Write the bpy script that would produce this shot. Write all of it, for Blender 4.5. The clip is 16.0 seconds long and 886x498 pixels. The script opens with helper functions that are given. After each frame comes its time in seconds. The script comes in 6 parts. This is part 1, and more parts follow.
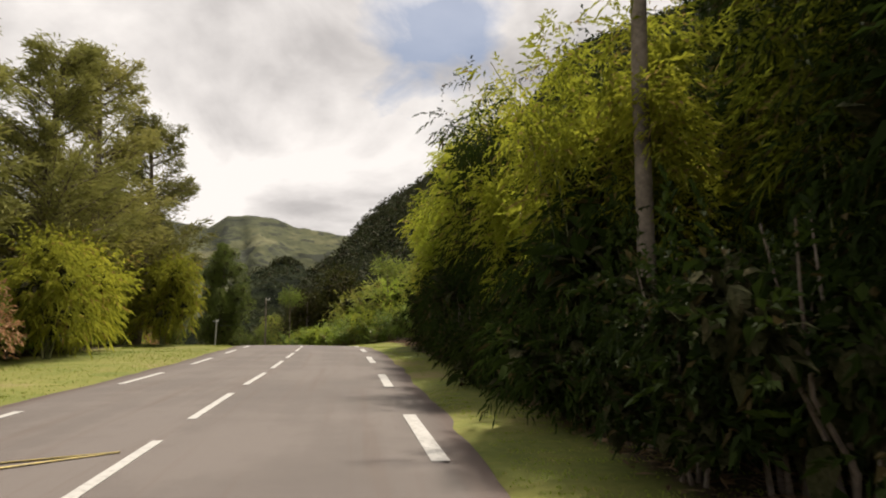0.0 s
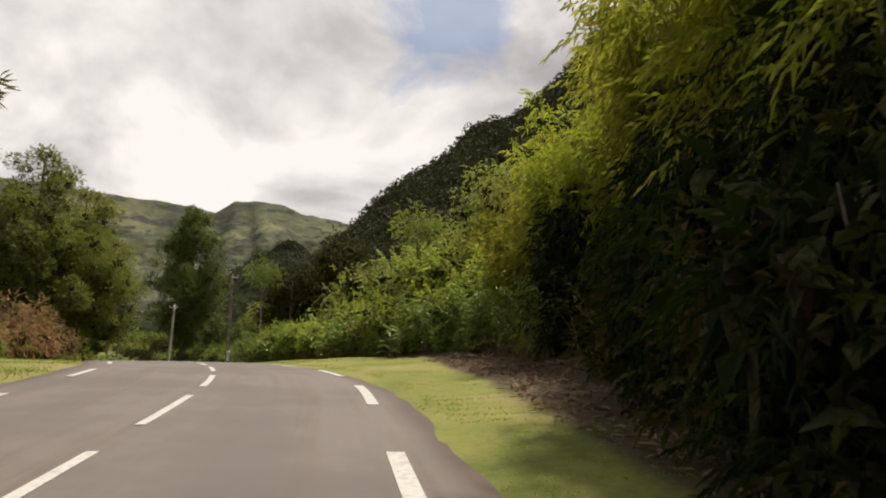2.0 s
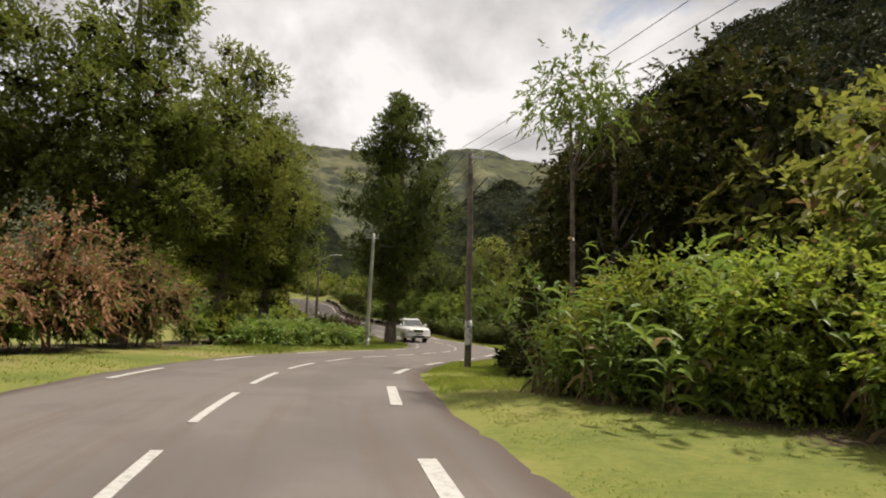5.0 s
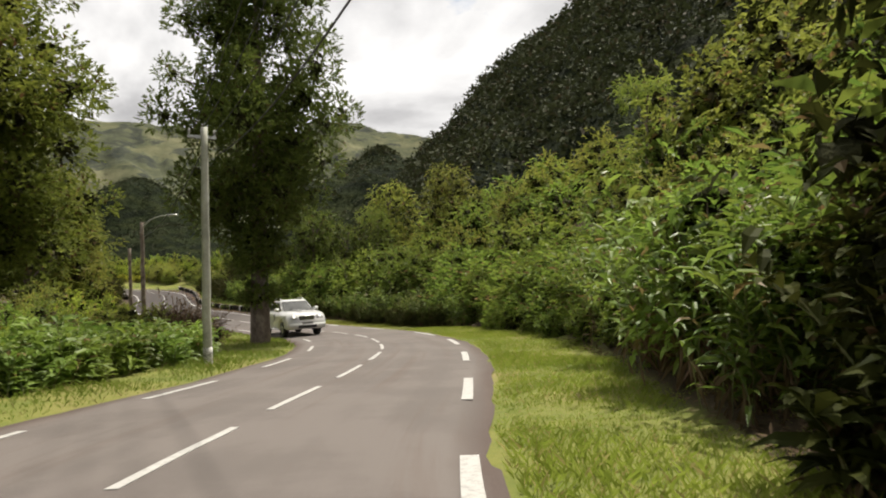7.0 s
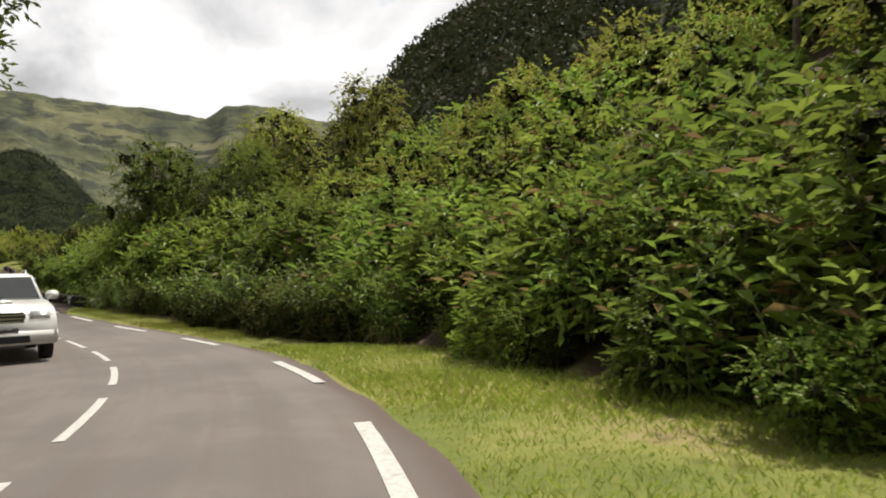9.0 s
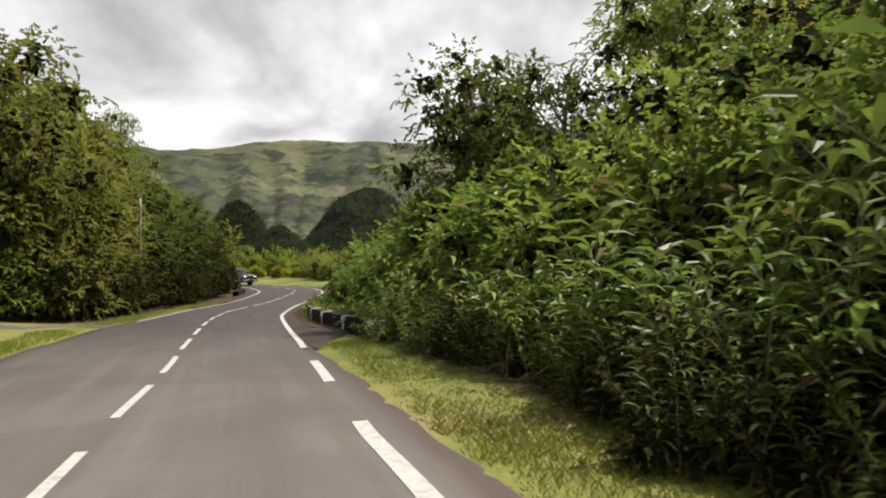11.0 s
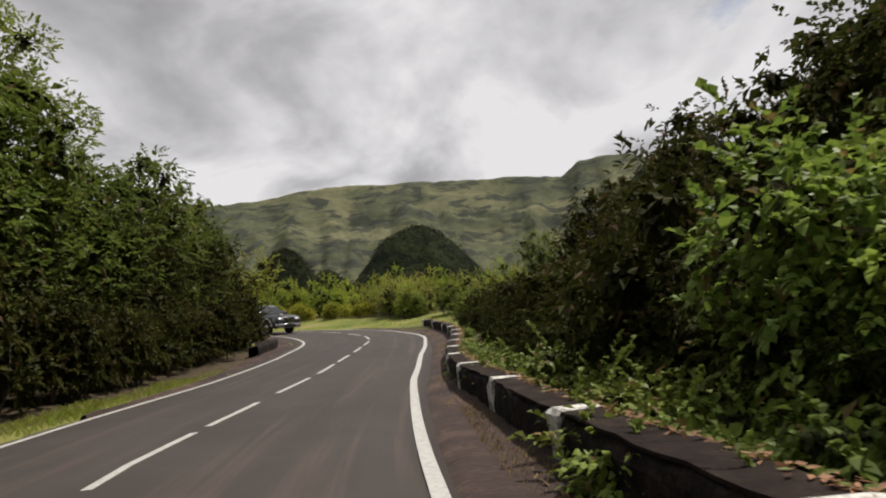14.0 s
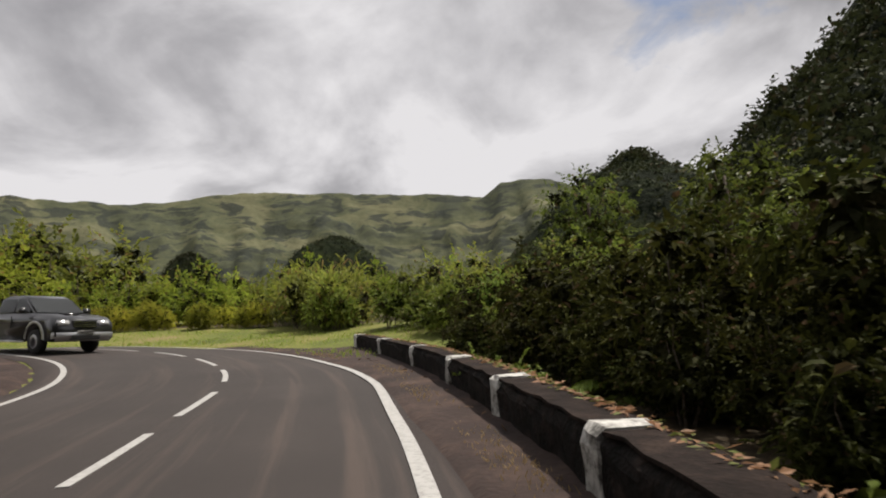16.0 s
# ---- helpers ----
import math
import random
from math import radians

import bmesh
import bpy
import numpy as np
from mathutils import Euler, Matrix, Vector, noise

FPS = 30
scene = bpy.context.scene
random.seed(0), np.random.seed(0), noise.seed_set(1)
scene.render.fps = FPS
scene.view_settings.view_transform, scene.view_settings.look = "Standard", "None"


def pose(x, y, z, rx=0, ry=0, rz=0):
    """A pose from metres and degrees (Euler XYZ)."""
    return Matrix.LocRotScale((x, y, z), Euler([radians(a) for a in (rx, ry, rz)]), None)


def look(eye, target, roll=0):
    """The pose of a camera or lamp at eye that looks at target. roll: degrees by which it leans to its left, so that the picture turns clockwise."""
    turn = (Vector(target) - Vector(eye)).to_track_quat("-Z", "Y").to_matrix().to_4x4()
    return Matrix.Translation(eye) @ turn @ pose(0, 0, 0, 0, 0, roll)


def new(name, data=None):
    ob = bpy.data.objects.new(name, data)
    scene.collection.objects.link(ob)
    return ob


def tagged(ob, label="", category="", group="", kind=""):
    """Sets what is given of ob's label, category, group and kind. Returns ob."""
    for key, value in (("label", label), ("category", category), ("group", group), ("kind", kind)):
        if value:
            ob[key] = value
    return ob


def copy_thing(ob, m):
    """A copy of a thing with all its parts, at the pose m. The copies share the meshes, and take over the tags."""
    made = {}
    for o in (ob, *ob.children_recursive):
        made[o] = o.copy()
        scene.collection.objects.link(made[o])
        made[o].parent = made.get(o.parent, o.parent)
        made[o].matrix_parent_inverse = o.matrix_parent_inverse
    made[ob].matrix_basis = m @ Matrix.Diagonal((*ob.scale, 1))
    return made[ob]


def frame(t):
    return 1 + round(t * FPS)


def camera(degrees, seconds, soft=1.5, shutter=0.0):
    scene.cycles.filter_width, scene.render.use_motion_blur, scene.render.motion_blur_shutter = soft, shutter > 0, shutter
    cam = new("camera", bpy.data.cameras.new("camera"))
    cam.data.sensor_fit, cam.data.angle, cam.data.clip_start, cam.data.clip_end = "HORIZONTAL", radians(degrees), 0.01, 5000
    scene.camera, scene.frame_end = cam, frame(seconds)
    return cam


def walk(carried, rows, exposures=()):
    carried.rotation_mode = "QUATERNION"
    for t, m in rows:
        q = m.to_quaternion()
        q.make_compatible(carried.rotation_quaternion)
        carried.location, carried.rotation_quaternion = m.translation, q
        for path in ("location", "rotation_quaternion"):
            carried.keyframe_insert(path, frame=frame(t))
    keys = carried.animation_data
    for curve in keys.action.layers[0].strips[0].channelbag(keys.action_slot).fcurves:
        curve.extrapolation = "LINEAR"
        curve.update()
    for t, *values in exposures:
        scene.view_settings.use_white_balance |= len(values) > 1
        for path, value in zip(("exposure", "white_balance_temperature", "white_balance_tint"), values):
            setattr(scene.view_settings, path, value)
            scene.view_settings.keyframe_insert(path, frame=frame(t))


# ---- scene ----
cam = camera(69.2, 16.0, 2.0, 0.06)
PATH = [
    (0.0, (0.000, 0.000, 1.220), (0.000, 9.851, 2.939), 0.00),
    (0.5, (-0.750, 5.348, 1.592), (-0.697, 15.196, 3.328), 0.53),
    (1.0, (-1.462, 10.424, 1.917), (-1.400, 20.281, 3.601), 0.91),
    (1.5, (-2.094, 15.104, 2.212), (-2.074, 24.967, 3.862), 1.83),
    (2.0, (-2.804, 20.017, 2.548), (-2.917, 29.888, 4.146), 1.67),
    (2.5, (-3.673, 24.580, 2.823), (-4.159, 34.446, 4.386), 1.25),
    (3.0, (-4.700, 28.754, 3.031), (-5.833, 38.586, 4.463), 2.37),
    (3.5, (-6.122, 32.974, 3.206), (-8.067, 42.700, 4.478), 4.05),
    (4.0, (-7.742, 36.818, 3.235), (-10.291, 46.439, 4.207), 4.86),
    (4.5, (-9.637, 40.420, 3.233), (-12.667, 49.921, 3.977), 4.59),
    (5.0, (-11.626, 44.042, 3.165), (-14.896, 53.471, 3.793), 2.80),
    (5.5, (-13.608, 47.728, 3.030), (-16.851, 57.170, 3.598), 0.42),
    (6.0, (-15.460, 51.531, 2.827), (-18.374, 61.083, 3.336), -1.58),
    (6.5, (-17.029, 55.496, 2.554), (-19.268, 65.234, 2.954), -2.27),
    (7.0, (-18.195, 59.781, 2.244), (-19.558, 69.685, 2.493), -1.99),
    (7.5, (-18.941, 64.057, 1.927), (-19.342, 74.047, 2.101), -1.59),
    (8.0, (-19.406, 68.391, 1.627), (-19.259, 78.387, 1.881), -1.67),
    (8.5, (-19.865, 72.745, 1.339), (-19.528, 82.736, 1.584), -1.29),
    (9.0, (-20.495, 77.092, 1.071), (-20.577, 87.091, 1.202), -0.36),
    (9.5, (-21.525, 81.378, 0.825), (-22.476, 91.332, 0.840), 0.59),
    (10.0, (-23.107, 85.507, 0.601), (-25.219, 95.281, 0.602), 1.00),
    (10.5, (-25.308, 89.360, 0.399), (-28.696, 98.767, 0.591), 0.35),
    (11.0, (-27.816, 93.031, 0.208), (-32.429, 101.888, 0.729), -1.02),
    (11.5, (-30.861, 96.648, 0.072), (-36.387, 104.950, 0.815), -0.41),
    (12.0, (-34.133, 99.917, 0.038), (-40.022, 107.939, 1.020), -1.77),
    (12.5, (-37.455, 103.169, 0.056), (-43.288, 111.211, 1.195), -1.18),
    (13.0, (-40.839, 106.624, 0.078), (-46.518, 114.758, 1.335), -3.31),
    (13.5, (-43.954, 110.105, 0.099), (-49.499, 118.335, 1.337), -4.42),
    (14.0, (-47.014, 113.771, 0.070), (-52.189, 122.250, 1.223), -4.67),
    (14.5, (-49.973, 117.467, 0.040), (-54.783, 126.169, 1.110), -4.40),
    (15.0, (-52.811, 121.310, 0.119), (-57.379, 130.123, 1.330), -3.53),
    (15.5, (-55.364, 125.129, 0.196), (-59.623, 134.077, 1.529), -3.37),
    (16.0, (-57.753, 128.776, 0.269), (-61.776, 137.833, 1.605), -2.59),
]
EXPOSURES = [(0, 0.34, 7100, 12), (4, 0.26, 7000, 12), (7.2, 0.5, 6750, 9), (11, 0.42, 6600, 9), (12, 0.38, 6550, 10), (12.6, 0.2, 6600, 11), (13, 0.08, 6600, 11), (16, 0.0, 6600, 12)]
walk(cam, [(t, look(eye, target, roll)) for t, eye, target, roll in PATH],
     exposures=EXPOSURES)

# ---------------------------------------------------------------- world, sun
SUN_DIR = Vector((0.20, 0.36, 0.91)).normalized()
sun = new("sun", bpy.data.lights.new("sun", "SUN"))
sun.data.energy, sun.data.angle, sun.data.color = 5.0, radians(2.6), (1.0, 0.95, 0.85)
sun.matrix_world = SUN_DIR.to_track_quat("Z", "Y").to_matrix().to_4x4()


class Nodes:
    """A short way to write node trees."""

    def __init__(self, tree):
        self.t = tree
        tree.nodes.clear()

    def __call__(self, kind, *links, **props):
        n = self.t.nodes.new(kind)
        for key, value in props.items():
            if key == "ramp":
                cr = n.color_ramp
                while len(cr.elements) < len(value):
                    cr.elements.new(0.5)
                for e, (pos, col) in zip(cr.elements, value):
                    e.position, e.color = pos, (*col, 1) if len(col) == 3 else col
            elif key == "op":
                n.operation = value
            elif key == "blend":
                n.data_type, n.blend_type = "RGBA", value
            elif key == "sky":
                n.sky_type = value
            elif key == "feature":
                n.feature = value
        for where, what in links:
            if hasattr(what, "is_linked"):
                self.t.links.new(what, n.inputs[where])
            else:
                sock = n.inputs[where]
                sock.default_value = (*what, 1) if sock.type == "RGBA" and len(what) == 3 else what
        return n


def make_world():
    world = bpy.data.worlds.new("sky")
    scene.world = world
    world.use_nodes = True
    n = Nodes(world.node_tree)
    tc = n("ShaderNodeTexCoord")
    sky = n("ShaderNodeTexSky", sky="NISHITA")
    sky.sun_disc = False
    sky.sun_elevation = math.asin(SUN_DIR.z)
    sky.sun_rotation = math.atan2(SUN_DIR.x, SUN_DIR.y)
    blue = n("ShaderNodeVectorMath", (0, sky.outputs[0]), (1, (0.09, 0.09, 0.09)), op="MULTIPLY")
    sep = n("ShaderNodeSeparateXYZ", (0, tc.outputs["Generated"]))
    lift = n("ShaderNodeMath", (0, sep.outputs[2]), (1, 0.42), op="ADD")
    lift = n("ShaderNodeMath", (0, lift.outputs[0]), (1, 0.2), op="MAXIMUM")
    u = n("ShaderNodeMath", (0, sep.outputs[0]), (1, lift.outputs[0]), op="DIVIDE")
    v = n("ShaderNodeMath", (0, sep.outputs[1]), (1, lift.outputs[0]), op="DIVIDE")
    flat = n("ShaderNodeCombineXYZ", (0, u.outputs[0]), (1, v.outputs[0]), (2, 0.8))
    big = n("ShaderNodeTexNoise", (0, flat.outputs[0]), ("Scale", 2.6), ("Detail", 10.0), ("Roughness", 0.5), ("Distortion", 0.5))
    fine = n("ShaderNodeTexNoise", (0, flat.outputs[0]), ("Scale", 6.0), ("Detail", 8.0), ("Roughness", 0.55))
    both = n("ShaderNodeMath", (0, big.outputs["Fac"]), (1, 0.8), (2, 0.0), op="MULTIPLY_ADD")
    both = n("ShaderNodeMath", (0, fine.outputs["Fac"]), (1, 0.2), (2, both.outputs[0]), op="MULTIPLY_ADD")
    rim = n("ShaderNodeMapRange", ("Value", sep.outputs[2]), ("From Min", 0.12), ("From Max", 0.42), ("To Min", 0.07), ("To Max", -0.01))
    both = n("ShaderNodeMath", (0, both.outputs[0]), (1, rim.outputs[0]), op="ADD")
    cloud = n("ShaderNodeValToRGB", (0, both.outputs[0]),
              ramp=[(0.34, (0.30, 0.30, 0.318)), (0.44, (0.46, 0.46, 0.478)), (0.50, (0.60, 0.60, 0.618)), (0.58, (0.77, 0.77, 0.785))])
    # one thin break in the cloud
    away = n("ShaderNodeVectorMath", (0, tc.outputs["Generated"]), (1, (-0.012, 0.882, 0.471)), op="DISTANCE")
    hole = n("ShaderNodeTexNoise", (0, flat.outputs[0]), ("Scale", 7.0), ("Detail", 9.0), ("Roughness", 0.55), ("Distortion", 0.4))
    sum_ = n("ShaderNodeMath", (0, away.outputs["Value"]), (1, -3.6), (2, hole.outputs["Fac"]), op="MULTIPLY_ADD")
    gap = n("ShaderNodeValToRGB", (0, sum_.outputs[0]), ramp=[(0.12, (0, 0, 0)), (0.34, (0.75, 0.75, 0.75))])
    mix = n("ShaderNodeMix", (0, gap.outputs[0]), (6, cloud.outputs[0]), (7, blue.outputs[0]), blend="MIX")
    back = n("ShaderNodeBackground", (0, mix.outputs[2]), (1, 1.0))
    n("ShaderNodeOutputWorld", (0, back.outputs[0]))


make_world()


# ---------------------------------------------------------------- materials
def material(name):
    m = bpy.data.materials.new(name)
    m.use_nodes = True
    return m, Nodes(m.node_tree)


def finish(m, n, colour, rough=0.7, bump=None, strength=0.3, distance=0.02, metal=0.0, spec=0.5, extra=()):
    links = [("Base Color", colour), ("Roughness", rough), ("Metallic", metal), ("Specular IOR Level", spec), *extra]
    if bump is not None:
        b = n("ShaderNodeBump", ("Strength", strength), ("Distance", distance), ("Height", bump))
        links.append(("Normal", b.outputs[0]))
    s = n("ShaderNodeBsdfPrincipled", *links)
    n("ShaderNodeOutputMaterial", (0, s.outputs[0]))
    return m


def leaf_material(name, dark, light, dry=None, rough=0.55, through_light=0.3, dry_share=0.06, patch=1.1, spec=0.2):
    """Foliage: every leaf its own tint, patches and plants a little apart, light let through."""
    m, n = material(name)
    geo, info, tc = n("ShaderNodeNewGeometry"), n("ShaderNodeObjectInfo"), n("ShaderNodeTexCoord")
    clump = n("ShaderNodeTexNoise", (0, tc.outputs["Object"]), ("Scale", patch), ("Detail", 3.0), ("Roughness", 0.6))
    wide = n("ShaderNodeMapRange", ("Value", clump.outputs["Fac"]), ("From Min", 0.3), ("From Max", 0.7), ("To Min", 0.0), ("To Max", 0.55))
    mixed = n("ShaderNodeMath", (0, geo.outputs["Random Per Island"]), (1, 0.45), (2, wide.outputs[0]), op="MULTIPLY_ADD")
    tint = n("ShaderNodeValToRGB", (0, mixed.outputs[0]), ramp=[(0.0, dark), (1.0, light)])
    dead = n("ShaderNodeMath", (0, geo.outputs["Random Per Island"]), (1, dry_share if dry else 0.0), op="LESS_THAN")
    tint = n("ShaderNodeMix", (0, dead.outputs[0]), (6, tint.outputs[0]), (7, dry or dark), blend="MIX")
    turn = n("ShaderNodeMath", (0, info.outputs["Random"]), (1, 7.31), op="MULTIPLY")
    turn = n("ShaderNodeMath", (0, turn.outputs[0]), op="FRACT")
    shift = n("ShaderNodeMapRange", ("Value", turn.outputs[0]), ("To Min", 0.65), ("To Max", 1.32))
    hue = n("ShaderNodeMapRange", ("Value", info.outputs["Random"]), ("To Min", 0.488), ("To Max", 0.516))
    hsv = n("ShaderNodeHueSaturation", ("Hue", hue.outputs[0]), ("Value", shift.outputs[0]), ("Color", tint.outputs[2]))
    s = n("ShaderNodeBsdfPrincipled", ("Base Color", hsv.outputs[0]), ("Roughness", rough), ("Specular IOR Level", spec))
    tr = n("ShaderNodeBsdfTranslucent", (0, hsv.outputs[0]))
    mix = n("ShaderNodeMixShader", (0, through_light), (1, s.outputs[0]), (2, tr.outputs[0]))
    n("ShaderNodeOutputMaterial", (0, mix.outputs[0]))
    return m


def noisy_material(name, colours, scale=3.0, fine=30.0, rough=0.8, strength=0.4, distance=0.02, spec=0.4, metal=0.0):
    m, n = material(name)
    tc = n("ShaderNodeTexCoord")
    a = n("ShaderNodeTexNoise", (0, tc.outputs["Object"]), ("Scale", scale), ("Detail", 6.0), ("Roughness", 0.6))
    b = n("ShaderNodeTexNoise", (0, tc.outputs["Object"]), ("Scale", fine), ("Detail", 4.0))
    s = n("ShaderNodeMath", (0, b.outputs["Fac"]), (1, 0.35), (2, a.outputs["Fac"]), op="MULTIPLY_ADD")
    k = len(colours)
    ramp = n("ShaderNodeValToRGB", (0, s.outputs[0]), ramp=[(0.5 + 0.38 * i / max(k - 1, 1), c) for i, c in enumerate(colours)])
    return finish(m, n, ramp.outputs[0], rough, s.outputs[0], strength, distance, metal, spec)


def ground_material():
    m, n = material("verge_grass")
    tc = n("ShaderNodeTexCoord")
    a = n("ShaderNodeTexNoise", (0, tc.outputs["Object"]), ("Scale", 0.35), ("Detail", 7.0), ("Roughness", 0.62))
    b = n("ShaderNodeTexNoise", (0, tc.outputs["Object"]), ("Scale", 9.0), ("Detail", 6.0), ("Roughness", 0.7))
    s = n("ShaderNodeMath", (0, b.outputs["Fac"]), (1, 0.5), (2, a.outputs["Fac"]), op="MULTIPLY_ADD")
    ramp = n("ShaderNodeValToRGB", (0, s.outputs[0]), ramp=[(0.48, (0.062, 0.080, 0.018)), (0.66, (0.110, 0.130, 0.028)), (0.82, (0.165, 0.165, 0.043)), (0.95, (0.21, 0.165, 0.08))])
    # dead leaves and bare soil under the plants
    at = n("ShaderNodeAttribute")
    at.attribute_name = "litter"
    k = n("ShaderNodeMath", (0, b.outputs["Fac"]), (1, 0.9), (2, at.outputs["Fac"]), op="MULTIPLY_ADD")
    k = n("ShaderNodeMapRange", ("Value", k.outputs[0]), ("From Min", 0.85), ("From Max", 1.1))
    soil = n("ShaderNodeValToRGB", (0, b.outputs["Fac"]), ramp=[(0.3, (0.026, 0.020, 0.012)), (0.55, (0.062, 0.045, 0.026)), (0.75, (0.14, 0.098, 0.055))])
    mix = n("ShaderNodeMix", (0, k.outputs[0]), (6, ramp.outputs[0]), (7, soil.outputs[0]), blend="MIX")
    return finish(m, n, mix.outputs[2], 0.9, s.outputs[0], 0.6, 0.06, 0, 0.2)


def asphalt_material():
    m, n = material("worn_asphalt")
    uv = n("ShaderNodeUVMap")
    sep = n("ShaderNodeSeparateXYZ", (0, uv.outputs[0]))
    tc = n("ShaderNodeTexCoord")
    a = n("ShaderNodeTexNoise", (0, tc.outputs["Object"]), ("Scale", 0.45), ("Detail", 6.0), ("Roughness", 0.6))
    long = n("ShaderNodeVectorMath", (0, uv.outputs[0]), (1, (0.05, 1.3, 1.0)), op="MULTIPLY")
    w = n("ShaderNodeTexNoise", (0, long.outputs[0]), ("Scale", 1.0), ("Detail", 5.0), ("Roughness", 0.55))
    g = n("ShaderNodeTexNoise", (0, tc.outputs["Object"]), ("Scale", 70.0), ("Detail", 3.0), ("Roughness", 0.8))
    mixv = n("ShaderNodeMath", (0, w.outputs["Fac"]), (1, 0.5), (2, a.outputs["Fac"]), op="MULTIPLY_ADD")
    mixv = n("ShaderNodeMath", (0, g.outputs["Fac"]), (1, 0.35), (2, mixv.outputs[0]), op="MULTIPLY_ADD")
    col = n("ShaderNodeValToRGB", (0, mixv.outputs[0]), ramp=[(0.62, (0.089, 0.076, 0.071)), (0.92, (0.110, 0.094, 0.087)), (1.0, (0.128, 0.110, 0.102))])
    # the outer strip holds red-brown grit
    off = n("ShaderNodeMath", (0, sep.outputs[1]), op="ABSOLUTE")
    off = n("ShaderNodeMath", (0, a.outputs["Fac"]), (1, 0.5), (2, off.outputs[0]), op="MULTIPLY_ADD")
    side = n("ShaderNodeMapRange", ("Value", off.outputs[0]), ("From Min", 2.82), ("From Max", 3.15))
    grit = n("ShaderNodeValToRGB", (0, g.outputs["Fac"]), ramp=[(0.3, (0.052, 0.036, 0.032)), (0.7, (0.092, 0.066, 0.057))])
    mix = n("ShaderNodeMix", (0, side.outputs[0]), (6, col.outputs[0]), (7, grit.outputs[0]), blend="MIX")
    # the last bends' colour is multiplied down for duller daylight; rusty stains lie throughout
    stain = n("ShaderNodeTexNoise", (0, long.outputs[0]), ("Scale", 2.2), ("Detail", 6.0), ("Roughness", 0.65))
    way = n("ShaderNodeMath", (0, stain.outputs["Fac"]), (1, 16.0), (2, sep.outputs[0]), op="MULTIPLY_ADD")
    dull_light = n("ShaderNodeMapRange", ("Value", way.outputs[0]), ("From Min", 108.0), ("From Max", 128.0))
    # dims the base to about a third, in place of clouded sun
    worn = n("ShaderNodeMix", (0, dull_light.outputs[0]), (6, mix.outputs[2]), (7, (0.325, 0.30, 0.295)), blend="MULTIPLY")
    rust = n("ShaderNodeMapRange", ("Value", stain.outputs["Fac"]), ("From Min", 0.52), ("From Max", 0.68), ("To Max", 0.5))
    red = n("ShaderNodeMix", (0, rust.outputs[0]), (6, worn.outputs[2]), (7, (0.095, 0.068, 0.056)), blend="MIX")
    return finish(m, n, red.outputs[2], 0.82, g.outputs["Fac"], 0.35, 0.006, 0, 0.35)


def paint_material(name="road_paint", base=(0.41, 0.40, 0.385), worn=(0.24, 0.23, 0.22)):
    m, n = material(name)
    tc = n("ShaderNodeTexCoord")
    a = n("ShaderNodeTexNoise", (0, tc.outputs["Object"]), ("Scale", 14.0), ("Detail", 7.0), ("Roughness", 0.75))
    col = n("ShaderNodeValToRGB", (0, a.outputs["Fac"]), ramp=[(0.34, worn), (0.52, base), (0.8, base)])
    return finish(m, n, col.outputs[0], 0.6, a.outputs["Fac"], 0.2, 0.003)


def mountain_material(name, low, mid, high, tree, patch=0.006, tuft=0.035, cover=0.52):
    """Meadow and scrub with dark woods in patches and gullies."""
    m, n = material(name)
    tc = n("ShaderNodeTexCoord")
    tilt = n("ShaderNodeVectorMath", (0, tc.outputs["Object"]), (1, (1.0, 1.0, 2.4)), op="MULTIPLY")
    a = n("ShaderNodeTexNoise", (0, tilt.outputs[0]), ("Scale", patch), ("Detail", 9.0), ("Roughness", 0.62), ("Distortion", 0.6))
    b = n("ShaderNodeTexNoise", (0, tc.outputs["Object"]), ("Scale", tuft), ("Detail", 8.0), ("Roughness", 0.65))
    c = n("ShaderNodeTexNoise", (0, tilt.outputs[0]), ("Scale", patch * 2.6), ("Detail", 8.0), ("Roughness", 0.6), ("Distortion", 0.8))
    s = n("ShaderNodeMath", (0, b.outputs["Fac"]), (1, 0.35), (2, a.outputs["Fac"]), op="MULTIPLY_ADD")
    ramp = n("ShaderNodeValToRGB", (0, s.outputs[0]), ramp=[(0.54, low), (0.68, mid), (0.82, high)])
    k = n("ShaderNodeMath", (0, b.outputs["Fac"]), (1, 0.3), (2, c.outputs["Fac"]), op="MULTIPLY_ADD")
    f = n("ShaderNodeMapRange", ("Value", k.outputs[0]), ("From Min", cover + 0.13), ("From Max", cover + 0.21), ("To Min", 0.0), ("To Max", 0.85))
    mix = n("ShaderNodeMix", (0, f.outputs[0]), (6, ramp.outputs[0]), (7, tree), blend="MIX")
    return finish(m, n, mix.outputs[2], 0.95, b.outputs["Fac"], 0.9, 5.0, 0, 0.05)


M_GROUND = ground_material()
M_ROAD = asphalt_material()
M_PAINT = paint_material()
M_EARTH = noisy_material("bare_earth", [(0.021, 0.012, 0.010), (0.036, 0.021, 0.017), (0.078, 0.048, 0.036)], 1.2, 14, 0.95, 0.7, 0.05)
M_TRACK = noisy_material("beaten_track", [(0.060, 0.047, 0.040), (0.095, 0.078, 0.066), (0.15, 0.125, 0.105)], 1.0, 12, 0.95, 0.6, 0.03)
M_BARK = noisy_material("bark", [(0.06, 0.045, 0.035), (0.13, 0.10, 0.08), (0.20, 0.17, 0.14)], 4, 22, 0.9, 0.8, 0.03)
M_STEM = noisy_material("green_stem", [(0.09, 0.11, 0.04), (0.16, 0.17, 0.07), (0.24, 0.20, 0.11)], 5, 30, 0.7, 0.3, 0.01)
